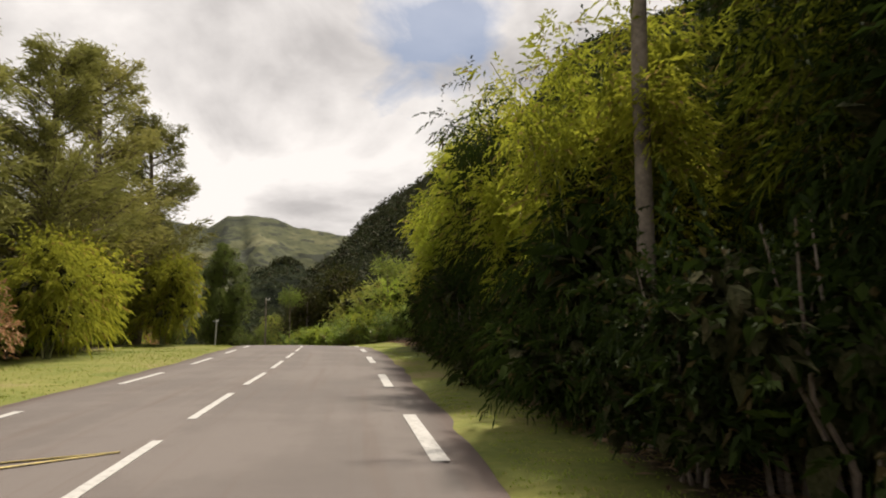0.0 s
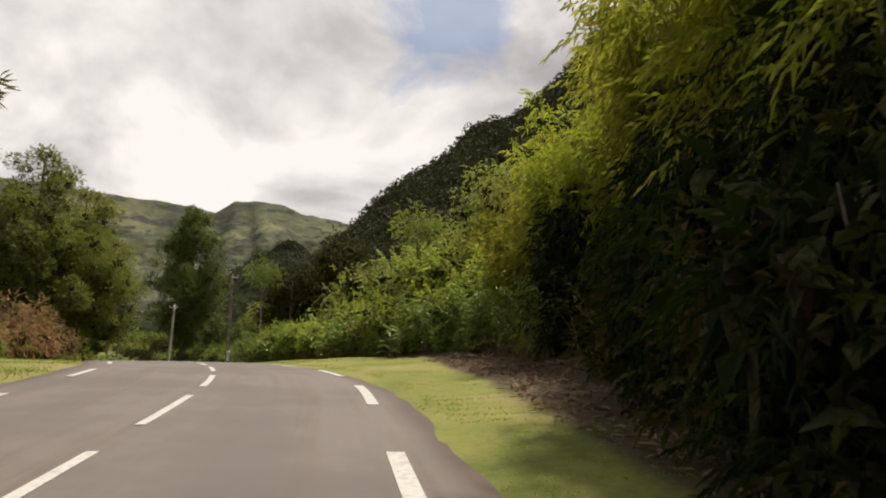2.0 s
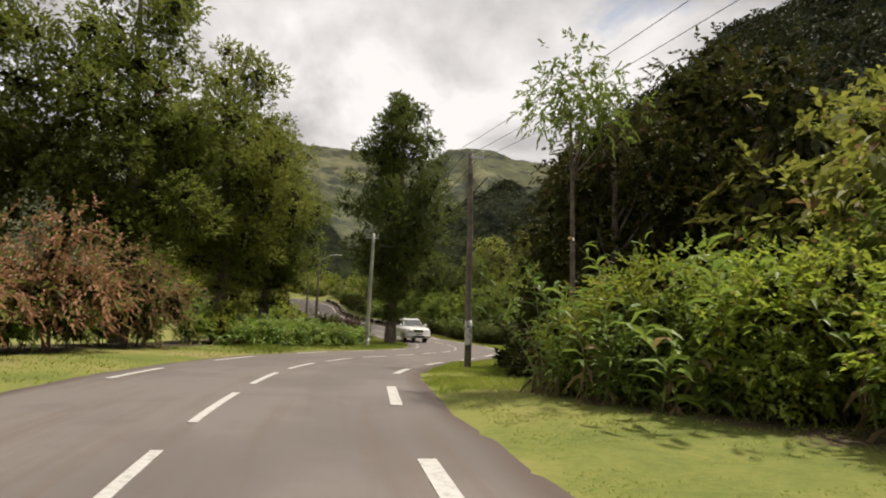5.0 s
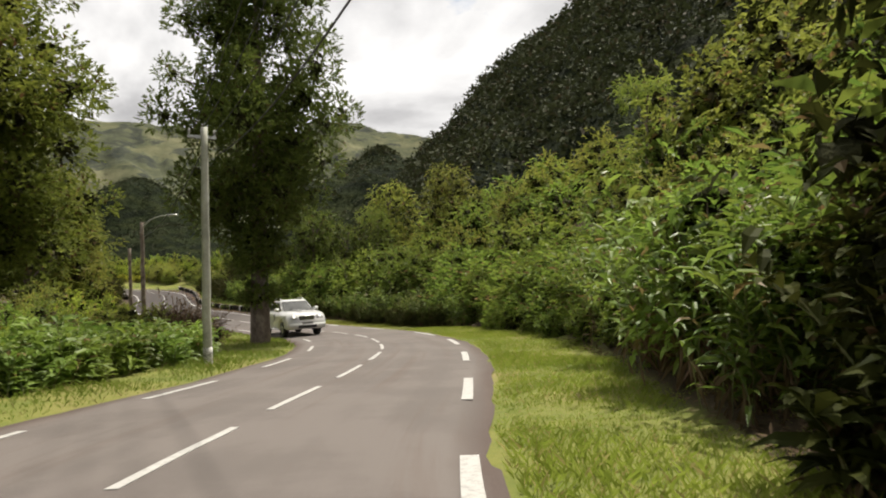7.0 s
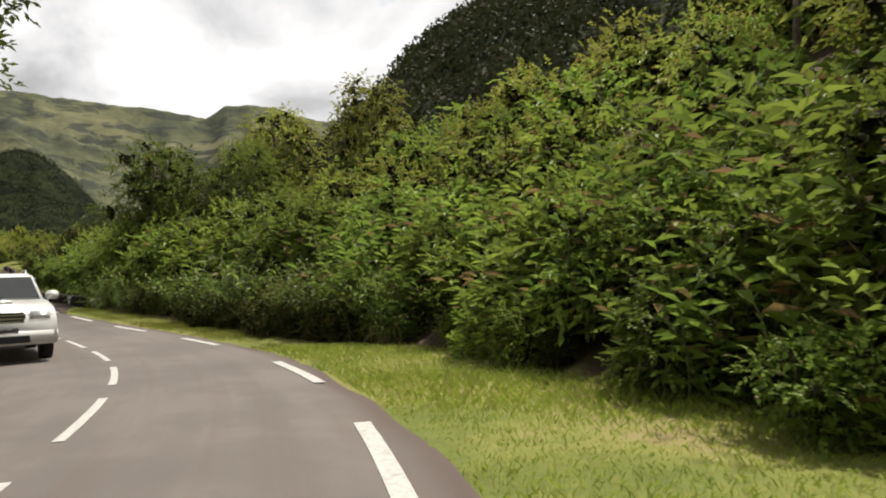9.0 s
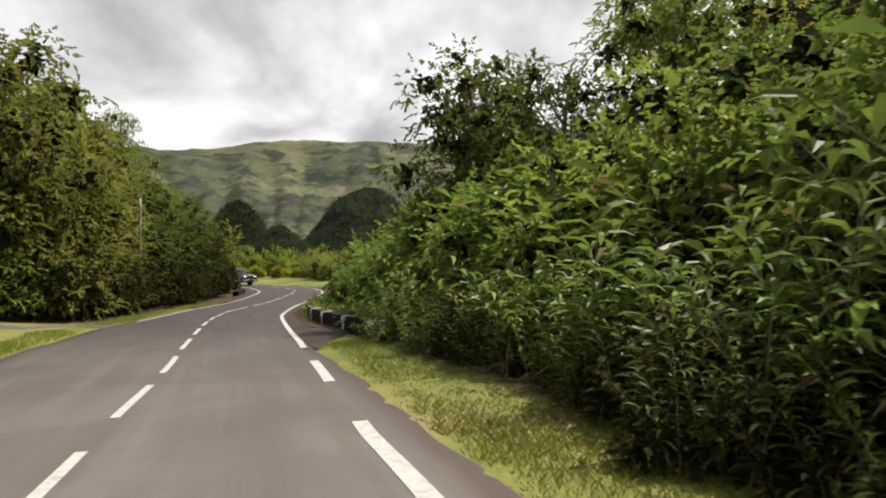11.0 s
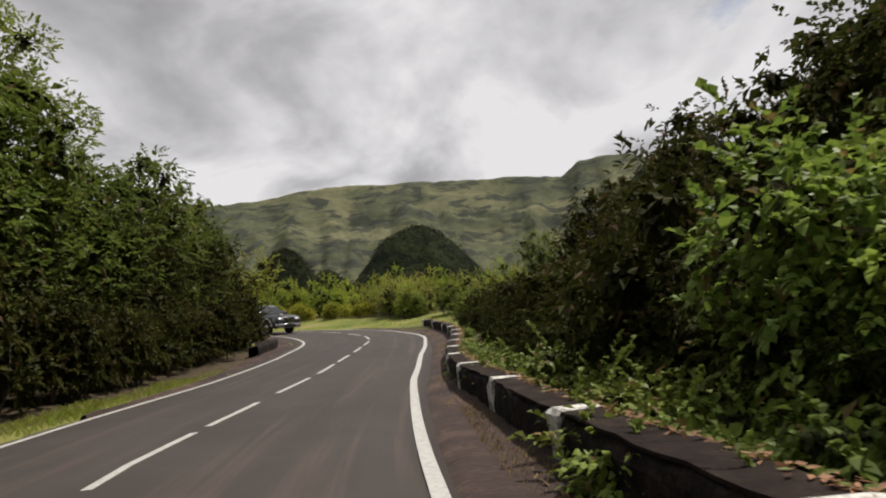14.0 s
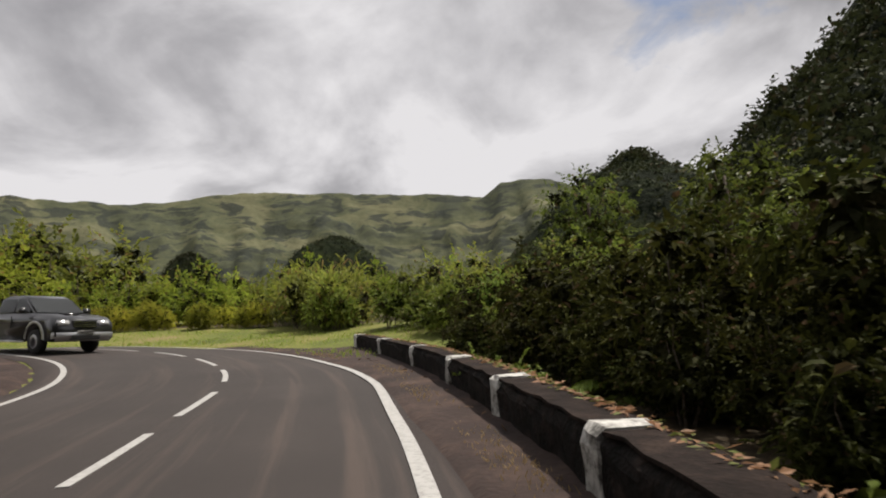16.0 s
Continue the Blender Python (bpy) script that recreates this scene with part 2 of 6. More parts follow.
M_POLE = noisy_material("weathered_pole_wood", [(0.05, 0.042, 0.034), (0.14, 0.115, 0.09), (0.24, 0.20, 0.165)], 2.2, 22, 0.85, 0.6, 0.012)
M_POLE_GREY = noisy_material("grey_concrete", [(0.24, 0.24, 0.20), (0.34, 0.34, 0.28), (0.42, 0.42, 0.37)], 2, 24, 0.85, 0.35, 0.01)
M_WHITEWASH = noisy_material("old_whitewash", [(0.07, 0.065, 0.06), (0.30, 0.29, 0.27), (0.54, 0.53, 0.50), (0.60, 0.59, 0.56)], 6, 34, 0.85, 0.6, 0.015)
M_STONE = noisy_material("black_mossy_stone", [(0.006, 0.006, 0.005), (0.013, 0.010, 0.009), (0.038, 0.027, 0.022)], 5, 34, 0.95, 1.0, 0.05, 0.15)
M_COPING = noisy_material("weathered_coping", [(0.009, 0.006, 0.005), (0.018, 0.012, 0.010), (0.042, 0.028, 0.022)], 3, 34, 0.95, 0.9, 0.03, 0.15)
M_METAL = noisy_material("galvanised_steel", [(0.35, 0.35, 0.34), (0.48, 0.48, 0.47)], 3, 30, 0.45, 0.1, 0.002, 0.5, 0.9)
M_CABLE = noisy_material("black_cable", [(0.02, 0.02, 0.02), (0.035, 0.035, 0.035)], 3, 30, 0.6, 0.1, 0.002)

# leaf of the hedge's lower face, its shade put into the dark tint
L_BAMBOO_SHADE = leaf_material("shaded_hedge_leaf", (0.010, 0.020, 0.0045), (0.041, 0.061, 0.010), (0.08, 0.06, 0.025), 0.65, 0.25, 0.06, 1.1, 0.08)
L_GINGER = leaf_material("ginger_leaf", (0.070, 0.125, 0.024), (0.245, 0.315, 0.055), (0.20, 0.14, 0.06), 0.46, 0.42, 0.08, 1.1, 0.3)
L_SHRUB = leaf_material("shrub_leaf", (0.075, 0.132, 0.024), (0.28, 0.345, 0.060), (0.15, 0.11, 0.04), 0.5, 0.45)
L_OLIVE = leaf_material("olive_leaf", (0.090, 0.118, 0.024), (0.300, 0.315, 0.062), (0.20, 0.13, 0.05), 0.55, 0.48, 0.06)
L_YELLOW = leaf_material("yellow_green_leaf", (0.21, 0.225, 0.027), (0.49, 0.475, 0.065), (0.30, 0.21, 0.06), 0.55, 0.58)
L_RUST = leaf_material("rusty_leaf", (0.18, 0.105, 0.055), (0.46, 0.25, 0.145), (0.17, 0.19, 0.05), 0.6, 0.3, 0.3)
L_FRESH = leaf_material("fresh_leaf", (0.115, 0.165, 0.022), (0.35, 0.40, 0.055), (0.24, 0.18, 0.05), 0.5, 0.58)
L_PINE = leaf_material("dark_needles", (0.040, 0.062, 0.016), (0.18, 0.215, 0.045), (0.10, 0.07, 0.03), 0.7, 0.34, 0.05)
L_CONIFER = leaf_material("conifer_needles", (0.075, 0.105, 0.022), (0.30, 0.345, 0.062), (0.12, 0.075, 0.03), 0.7, 0.42, 0.06)
L_CASUARINA = leaf_material("feathery_needles", (0.17, 0.175, 0.055), (0.38, 0.35, 0.115), (0.13, 0.11, 0.06), 0.6, 0.25)
# leaf for plants standing in shade, with that shade in its colour
L_LEAF_SHADE = leaf_material("shaded_leaf", (0.018, 0.024, 0.006), (0.070, 0.070, 0.016), (0.09, 0.06, 0.03), 0.65, 0.26, 0.06, 1.1, 0.05)
# same bamboo's tip leaf, sunlight put into the pale tint
L_BAMBOO_LIT = leaf_material("sunlit_tip_leaf", (0.115, 0.147, 0.015), (0.40, 0.41, 0.047), (0.24, 0.18, 0.06), 0.5, 0.6)
L_GRASS = leaf_material("grass_blade", (0.16, 0.21, 0.030), (0.30, 0.34, 0.062), (0.36, 0.30, 0.13), 0.6, 0.5, 0.10, 0.6)
L_DRY = leaf_material("dead_leaf", (0.10, 0.06, 0.035), (0.24, 0.17, 0.10), None, 0.7, 0.2)
# darker than bark: the shade deep inside crowns is in this tint
M_TWIG_SHADE = noisy_material("shaded_inner_twigs", [(0.022, 0.024, 0.011), (0.042, 0.044, 0.020), (0.08, 0.068, 0.038)], 3, 18, 0.95, 1.0, 0.08, 0.05)
L_MIDTREE = leaf_material("mid_green_leaf", (0.048, 0.078, 0.016), (0.165, 0.205, 0.038), (0.12, 0.09, 0.03), 0.5, 0.45, 0.04)
L_FERN = leaf_material("fern_leaflet", (0.082, 0.122, 0.022), (0.215, 0.265, 0.050), (0.16, 0.11, 0.04))


# ---------------------------------------------------------------- mesh tools
def tri_mesh(name, verts, tris, mats, index=None, smooth=False):
    verts, tris = np.asarray(verts, np.float32), np.asarray(tris, np.int32)
    me = bpy.data.meshes.new(name)
    me.vertices.add(len(verts))
    me.vertices.foreach_set("co", verts.ravel())
    me.loops.add(tris.size)
    me.loops.foreach_set("vertex_index", tris.ravel())
    k = tris.shape[1]
    me.polygons.add(len(tris))
    me.polygons.foreach_set("loop_start", np.arange(0, tris.size, k, dtype=np.int32))
    for m in mats:
        me.materials.append(m)
    if index is not None:
        me.polygons.foreach_set("material_index", np.asarray(index, np.int32))
    me.update(calc_edges=True)
    me.shade_smooth() if smooth else me.shade_flat()
    return me


def join(*pieces):
    """Pieces of (verts, tris) as one."""
    vs, fs, at = [], [], 0
    for v, f in pieces:
        vs.append(np.asarray(v, float))
        fs.append(np.asarray(f, int) + at)
        at += len(v)
    return np.concatenate(vs), np.concatenate(fs)


def unit(a):
    return a / (np.linalg.norm(a, axis=-1, keepdims=True) + 1e-9)


def tube(points, radii, sides=7):
    points, radii = np.asarray(points, float), np.asarray(radii, float)
    tang = unit(np.gradient(points, axis=0))
    ref = np.where(np.abs(tang[:, 2:3]) > 0.9, np.array([[1.0, 0, 0]]), np.array([[0, 0, 1.0]]))
    a = unit(np.cross(tang, ref))
    b = np.cross(tang, a)
    ang = np.linspace(0, 2 * np.pi, sides, endpoint=False)
    ring = points[:, None] + radii[:, None, None] * (a[:, None] * np.cos(ang)[None, :, None] + b[:, None] * np.sin(ang)[None, :, None])
    n = len(points)
    tris = []
    for i in range(n - 1):
        for j in range(sides):
            k = (j + 1) % sides
            p, q, r, s = i * sides + j, i * sides + k, (i + 1) * sides + k, (i + 1) * sides + j
            tris += [(p, r, q), (p, s, r)]
    verts = np.concatenate([ring.reshape(-1, 3), points[-1:]])
    top = len(verts) - 1
    tris += [((n - 1) * sides + j, top, (n - 1) * sides + (j + 1) % sides) for j in range(sides)]
    return verts, np.array(tris)


def leaves(rng, pos, heading, length, width, curl=0.25, fold=0.25, segs=1):
    """Leaves with a folded middle: pointed ovals of one or two segments."""
    k = len(pos)
    a = unit(heading)
    b = unit(np.cross(a, np.array([0, 0, 1.0]) + rng.normal(0, 0.35, (k, 3))))
    up = np.cross(b, a)
    length = (length * rng.uniform(0.7, 1.25, k))[:, None]
    width = (width * rng.uniform(0.75, 1.2, k))[:, None]
    down = np.array([0, 0, -1.0])
    if segs == 1:
        mid = pos + a * length * 0.45 + down * curl * length * 0.15
        v = np.stack([pos, mid + b * width / 2 + up * fold * width, pos + a * length + down * curl * length, mid - b * width / 2 + up * fold * width], 1)
        f = np.arange(k)[:, None, None] * 4 + np.array([[0, 1, 2], [0, 2, 3]])
    elif segs == 3:  # a rounder oval
        m1 = pos + a * length * 0.28
        m2 = pos + a * length * 0.66 + down * curl * length * 0.3
        v = np.stack([pos, m1 + b * width * 0.46 + up * fold * width, m2 + b * width * 0.40 + up * fold * width, pos + a * length + down * curl * length,
                      m2 - b * width * 0.40 + up * fold * width, m1 - b * width * 0.46 + up * fold * width], 1)
        f = np.arange(k)[:, None, None] * 6 + np.array([[0, 1, 5], [1, 2, 5], [5, 2, 4], [4, 2, 3]])
    else:
        m1 = pos + a * length * 0.33 + up * 0.04 * length
        m2 = pos + a * length * 0.70 + down * curl * length * 0.35
        tip = pos + a * length + down * curl * length
        v = np.stack([pos, m1 + b * width / 2 + up * fold * width, m1, m1 - b * width / 2 + up * fold * width,
                      m2 + b * width * 0.4 + up * fold * width, m2, m2 - b * width * 0.4 + up * fold * width, tip], 1)
        f = np.arange(k)[:, None, None] * 8 + np.array([[0, 1, 2], [0, 2, 3], [1, 4, 5], [1, 5, 2], [2, 5, 6], [2, 6, 3], [4, 7, 5], [5, 7, 6]])
    return v.reshape(-1, 3), f.reshape(-1, 3)


def sphere_dirs(rng, k, low=-0.5):
    z = rng.uniform(low, 1, k)
    t = rng.uniform(0, 2 * np.pi, k)
    r = np.sqrt(1 - z * z)
    return np.stack([r * np.cos(t), r * np.sin(t), z], 1)


def lobe_leaves(rng, lobes, count, length, width, out=0.7, droop=0.0, curl=0.25, low=-0.5, shell=(0.72, 1.08), segs=1):
    lobes = np.asarray(lobes, float)
    area = (lobes[:, 3] * lobes[:, 4] + lobes[:, 3] * lobes[:, 5]) ** 1.0
    pick = rng.choice(len(lobes), count, p=area / area.sum())
    d = sphere_dirs(rng, count, low)
    rad = rng.uniform(shell[0] ** 2, shell[1] ** 2, count) ** 0.5
    pos = lobes[pick, :3] + d * lobes[pick, 3:6] * rad[:, None]
    head = d * out + rng.normal(0, 0.5, (count, 3)) + np.array([0, 0, droop])
    return leaves(rng, pos, head, length, width, curl, 0.25, segs)


def sprays(rng, lobes, count, per, length, width, reach, out=0.9, droop=0.0, curl=0.3, low=-0.6, shell=(0.62, 0.98), segs=1):
    """Twigs on the lobes' outside, each with leaves in two ranks."""
    lobes = np.asarray(lobes, float)
    area = lobes[:, 3] * lobes[:, 4] + lobes[:, 3] * lobes[:, 5]
    pick = rng.choice(len(lobes), count, p=area / area.sum())
    d = sphere_dirs(rng, count, low)
    base = lobes[pick, :3] + d * lobes[pick, 3:6] * rng.uniform(*shell, count)[:, None]
    way = unit(d * out + rng.normal(0, 0.4, (count, 3)) + np.array([0, 0, droop]))
    side = unit(np.cross(way, np.array([0, 0, 1.0]) + rng.normal(0, 0.45, (count, 3))))
    far = (reach * rng.uniform(0.6, 1.3, count))[:, None]
    P, H = [], []
    for i, q in enumerate(np.linspace(0.1, 1.0, per)):
        P.append(base + way * far * q + np.array([0, 0, -0.25]) * far * q * q)
        H.append(way * (0.5 + q) + side * (1 if i % 2 else -1) * (1.15 - q) + rng.normal(0, 0.22, (count, 3)))
    return leaves(rng, np.concatenate(P), np.concatenate(H), length, width, curl, 0.22, segs)


def inside(rng, lobes, count, length, width):
    """Leaves deep in the crown."""
    return lobe_leaves(rng, lobes, count, length, width, 0.15, 0.0, 0.2, -0.95, (0.15, 0.70))


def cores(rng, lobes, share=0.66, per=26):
    """The lobes' hearts: crossed twiggy sprays, tinted dark for inner shade, that let little light through."""
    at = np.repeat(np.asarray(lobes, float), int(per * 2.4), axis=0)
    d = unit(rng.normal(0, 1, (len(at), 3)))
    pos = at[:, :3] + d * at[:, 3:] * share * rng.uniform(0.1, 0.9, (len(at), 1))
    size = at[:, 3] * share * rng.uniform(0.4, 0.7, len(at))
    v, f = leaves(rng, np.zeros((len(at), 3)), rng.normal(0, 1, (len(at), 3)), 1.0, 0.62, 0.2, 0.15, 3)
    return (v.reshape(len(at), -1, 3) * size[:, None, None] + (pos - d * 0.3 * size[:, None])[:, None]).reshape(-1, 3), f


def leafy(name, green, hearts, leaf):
    """One mesh of leaves round twiggy hearts tinted for inner shade."""
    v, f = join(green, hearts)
    return tri_mesh(name, v, f, [leaf, M_TWIG_SHADE], np.where(np.arange(len(f)) < len(green[1]), 0, 1))


def part(name, mesh, parent, label=""):
    ob = new(name, mesh)
    ob.parent = parent
    if label:
        ob["label"] = label
    return ob


def thing(name, label, category, group="", kind=""):
    return tagged(new(name), label, category, group, kind)


# ---------------------------------------------------------------- the road's line and the ground
ROAD = [(3.2, -35.8, -2.50), (2.2, -28.4, -1.98), (1.1, -21.0, -1.46), (0.1, -13.5, -0.93), (-0.9, -6.1, -0.41), (-2.0, 1.4, 0.11), (-3.0, 8.8, 0.61),
        (-4.0, 16.2, 1.08), (-5.2, 23.6, 1.57), (-6.8, 31.0, 1.93), (-9.5, 37.9, 2.02), (-13.2, 44.4, 1.92), (-16.9, 51.0, 1.60), (-19.9, 57.8, 1.13),
        (-21.5, 65.1, 0.62), (-22.0, 72.6, 0.11), (-23.1, 80.0, -0.35), (-25.7, 87.0, -0.74), (-29.9, 93.1, -1.06), (-35.1, 98.5, -1.18), (-40.6, 103.8, -1.15),
        (-45.8, 109.2, -1.12), (-50.8, 114.8, -1.18), (-55.2, 120.8, -1.09), (-59.2, 127.1, -0.96), (-63.3, 133.4, -0.64), (-68.0, 139.3, -0.28), (-74.3, 143.1, 0.13),
        (-81.7, 143.9, 0.47), (-88.9, 141.8, 0.47), (-96.0, 139.3, 0.47), (-103.0, 136.7, 0.47)]


def spline(points, step=0.5):
    p = np.array(points, float)
    p = np.vstack([2 * p[0] - p[1], p, 2 * p[-1] - p[-2]])
    out = []
    for i in range(1, len(p) - 2):
        for u in np.arange(0, 1, 0.05):
            a, b, c, d = p[i - 1:i + 3]
            out.append(0.5 * (2 * b + (c - a) * u + (2 * a - 5 * b + 4 * c - d) * u ** 2 + (3 * b - a - 3 * c + d) * u ** 3))
    out = np.array(out + [p[-2]])
    s = np.concatenate([[0], np.cumsum(np.linalg.norm(np.diff(out[:, :2], axis=0), axis=1))])
    t = np.arange(0, s[-1], step)
    return np.stack([np.interp(t, s, out[:, k]) for k in range(3)], 1), t


RC, RS = spline(ROAD)
RS = RS - 36.0  # 0 lies abreast of the walk's start
RT = unit(np.gradient(RC[:, :2], axis=0))
RN = np.stack([RT[:, 1], -RT[:, 0]], 1)  # to the right
HALF = 2.98


def half(s):
    """Half the asphalt's width: the road widens in the last bends."""
    return np.interp(s, [106, 114], [HALF, 3.32])


def road(s, d=0.0, up=0.0):
    """A place by its way along the road and its distance right of the middle."""
    s = np.asarray(s, float)
    c = np.stack([np.interp(s, RS, RC[:, k]) for k in range(3)], -1)
    n = unit(np.stack([np.interp(s, RS, RN[:, k]) for k in range(2)], -1))
    d = np.asarray(d, float)
    return np.concatenate([c[..., :2] + n * d[..., None], (c[..., 2] + up)[..., None]], -1)


def heading(s):
    """The road's direction at s, in degrees left of +y."""
    t = [np.interp(s, RS, RT[:, k]) for k in range(2)]
    return math.degrees(math.atan2(-t[0], t[1]))


def along(x, y):
    """Way along and distance right of the road's middle, and the road's height, for many places."""
    x, y = np.ravel(x), np.ravel(y)
    best = np.empty(len(x), int)
    for i in range(0, len(x), 4000):
        dd = (x[i:i + 4000, None] - RC[None, :, 0]) ** 2 + (y[i:i + 4000, None] - RC[None, :, 1]) ** 2
        best[i:i + 4000] = dd.argmin(1)
    dx, dy = x - RC[best, 0], y - RC[best, 1]
    side = dx * RN[best, 0] + dy * RN[best, 1]
    return RS[best], np.sign(side + 1e-9) * np.hypot(dx, dy), RC[best, 2]


PROFILE = np.array([  # along, right bank's start, its slope, its height, left bank's start, slope, height
    (26, 5, 0.05, 1, 12, 0.03, 1), (36, 7, 0.25, 4, 9, 0.0, 1), (46, 8, 0.45, 7, 9, -0.03, 2), (56, 6.5, 0.3, 8, 9, -0.08, 3), (64, 5.5, 0.3, 9, 9, -0.1, 3),
    (72, 5.5, 0.75, 16, 9, -0.1, 3), (84, 6.3, 0.95, 20, 9, -0.08, 2), (100, 5.5, 0.80, 14, 9, -0.02, 1), (113, 5, 0.50, 6, 12, 0, 1), (122, 5, 0.05, 2, 6, 0.1, 1.5),
    (140, 5, -0.1, 2, 5, 0.15, 1.5), (155, 5, -0.08, 2, 4.5, 0.1, 1), (164, 4.5, 0.13, 2.4, 8, 0.0, 1)])


def ground(x, y):
    shape = np.shape(x)
    s, d, z = along(x, y)
    x, y = np.ravel(x), np.ravel(y)
    b0, k, cap, l0, lk, lcap = (np.interp(s, PROFILE[:, 0], PROFILE[:, i]) for i in range(1, 7))
    e = np.abs(d)
    hw = half(s)
    verge = np.clip(e - hw, 0, 4)
    rise = np.where(d > 0, np.interp(s, [20, 34, 56, 66], [0.01, 0.09, 0.06, 0.01]), -0.005) * verge
    past = np.clip(np.where(d > 0, e - b0, e - l0), 0, None)
    kk, cc = np.where(d > 0, k, lk), np.where(d > 0, cap, lcap)
    rise = rise + np.sign(kk) * cc * (1 - np.exp(-np.abs(kk) * past / cc))
    rough = (np.sin(x * 0.9 + 1.3 * np.sin(y * 0.7)) * np.sin(y * 1.1 + 0.5) * 0.035 + np.sin(x * 0.31 + y * 0.23) * 0.08 * np.clip(past / 4, 0, 1)) * np.clip((e - hw) / 0.8, 0, 1)
    far = np.clip((e - 45) / 120, 0, 1)
    far = far * far * (3 - 2 * far)
    low = -2.5 + 2.0 * np.sin(x * 0.011 + 0.4) * np.sin(y * 0.013)
    h = (z + rise) * (1 - far) + low * far + rough
    h = np.where(e < hw, z - 0.07, np.where(e < hw + 0.25, z - 0.07 + 0.06 * (e - hw) / 0.25, h))
    return h.reshape(shape) if shape else float(h[0])


def spot(s, d):
    p = road(s, d)
    p[2] = ground(np.array([p[0]]), np.array([p[1]]))[0]
    return p


def axis_steps(lo, hi, step, reach):
    core = np.arange(lo, hi + step, step)
    out, g = [], step
    while (sum(out) if out else 0) < reach:
        g *= 1.16
        out.append(g)
    tail = np.cumsum(out)
    return np.concatenate([(lo - tail)[::-1], core, core[-1] + tail])


def build_ground():
    gx, gy = axis_steps(-118, 22, 0.75, 3500), axis_steps(-30, 170, 0.75, 3500)
    X, Y = np.meshgrid(gx, gy)
    Z = ground(X.ravel(), Y.ravel())
    v = np.stack([X.ravel(), Y.ravel(), Z], 1)
    nx, ny = len(gx), len(gy)
    i = (np.arange(ny - 1)[:, None] * nx + np.arange(nx - 1)[None, :]).ravel()
    q = np.stack([i, i + 1, i + nx + 1, i + nx], 1)
    me = tri_mesh("ground", v, q, [M_GROUND], smooth=True)
    s, d, _ = along(X.ravel(), Y.ravel())
    right = np.interp(s, [-40, 27, 33, 36, 40, 46, 50, 54, 62, 72, 84, 96, 114, 118, 156, 162, 200], [3.9, 4.3, 5.0, 5.7, 7.5, 6.9, 5.9, 4.6, 4.7, 5.2, 6.1, 4.7, 4.6, 4.4, 4.6, 11.5, 11.5])
    left = np.interp(s, [-40, 12, 40, 66, 84, 100, 118, 124, 127, 156, 162], [9, 7.5, 7.5, 6.4, 6.4, 11, 10, 8.5, 4.3, 3.2, 9])
    edge = np.where(d > 0, d - right, -d - left)
    near = np.clip(1 - (np.abs(d) - 13) / 9, 0, 1)
    layer = me.attributes.new("litter", "FLOAT", "POINT")
    layer.data.foreach_set("value", (np.clip(edge / 0.9 + 0.5, 0, 1) * near).astype(np.float32))
    ob = new("ground", me)
    tagged(ob, "yellow-green mown grass verge over rough hilly ground", "ground", kind="structure")
    return ob


def ribbon(s0, s1, d0, d1, up, step=0.5, thick=0.0, crown=0.0, cols=2):
    """A strip that follows the road, with uv in metres."""
    ss = np.append(np.arange(s0, s1, step), s1)
    dd = np.linspace(d0, d1, cols)
    S, D = np.meshgrid(ss, dd, indexing="ij")
    v = road(S.ravel(), D.ravel(), up)
    v[:, 2] += crown * (1 - (D.ravel() / HALF) ** 2)
    n, c = len(ss), cols
    i = (np.arange(n - 1)[:, None] * c + np.arange(c - 1)[None, :]).ravel()
    q = np.stack([i, i + 1, i + c + 1, i + c], 1)
    return v, q, np.stack([S.ravel(), D.ravel()], 1)


def build_road():
    v, q, uv = ribbon(-36, 196, -HALF, HALF, 0.0, 0.5, crown=0.03, cols=13)
    wide = half(uv[:, 0]) / HALF
    wide = np.where(uv[:, 1] < 0, wide, 1.0)
    height = v[:, 2].copy()
    v = road(uv[:, 0], uv[:, 1] * wide)
    v[:, 2] = height
    rng = np.random.default_rng(5)
    edge = (np.abs(uv[:, 1]) > HALF - 0.01)
    wob = (np.sin(uv[:, 0] * 0.9) * 0.035 + np.sin(uv[:, 0] * 2.3 + 1) * 0.025 + rng.normal(0, 0.012, len(uv))) * edge
    n = np.stack([np.interp(uv[:, 0], RS, RN[:, k]) for k in range(2)], 1)
    v[:, :2] += n * (np.sign(uv[:, 1]) * (wob - 0.02))[:, None]
    v[edge, 2] -= 0.03
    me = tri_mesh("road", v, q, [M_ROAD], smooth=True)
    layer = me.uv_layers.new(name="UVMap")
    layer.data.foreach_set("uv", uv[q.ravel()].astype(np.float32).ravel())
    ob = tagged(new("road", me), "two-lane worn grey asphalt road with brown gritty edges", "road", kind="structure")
    return ob


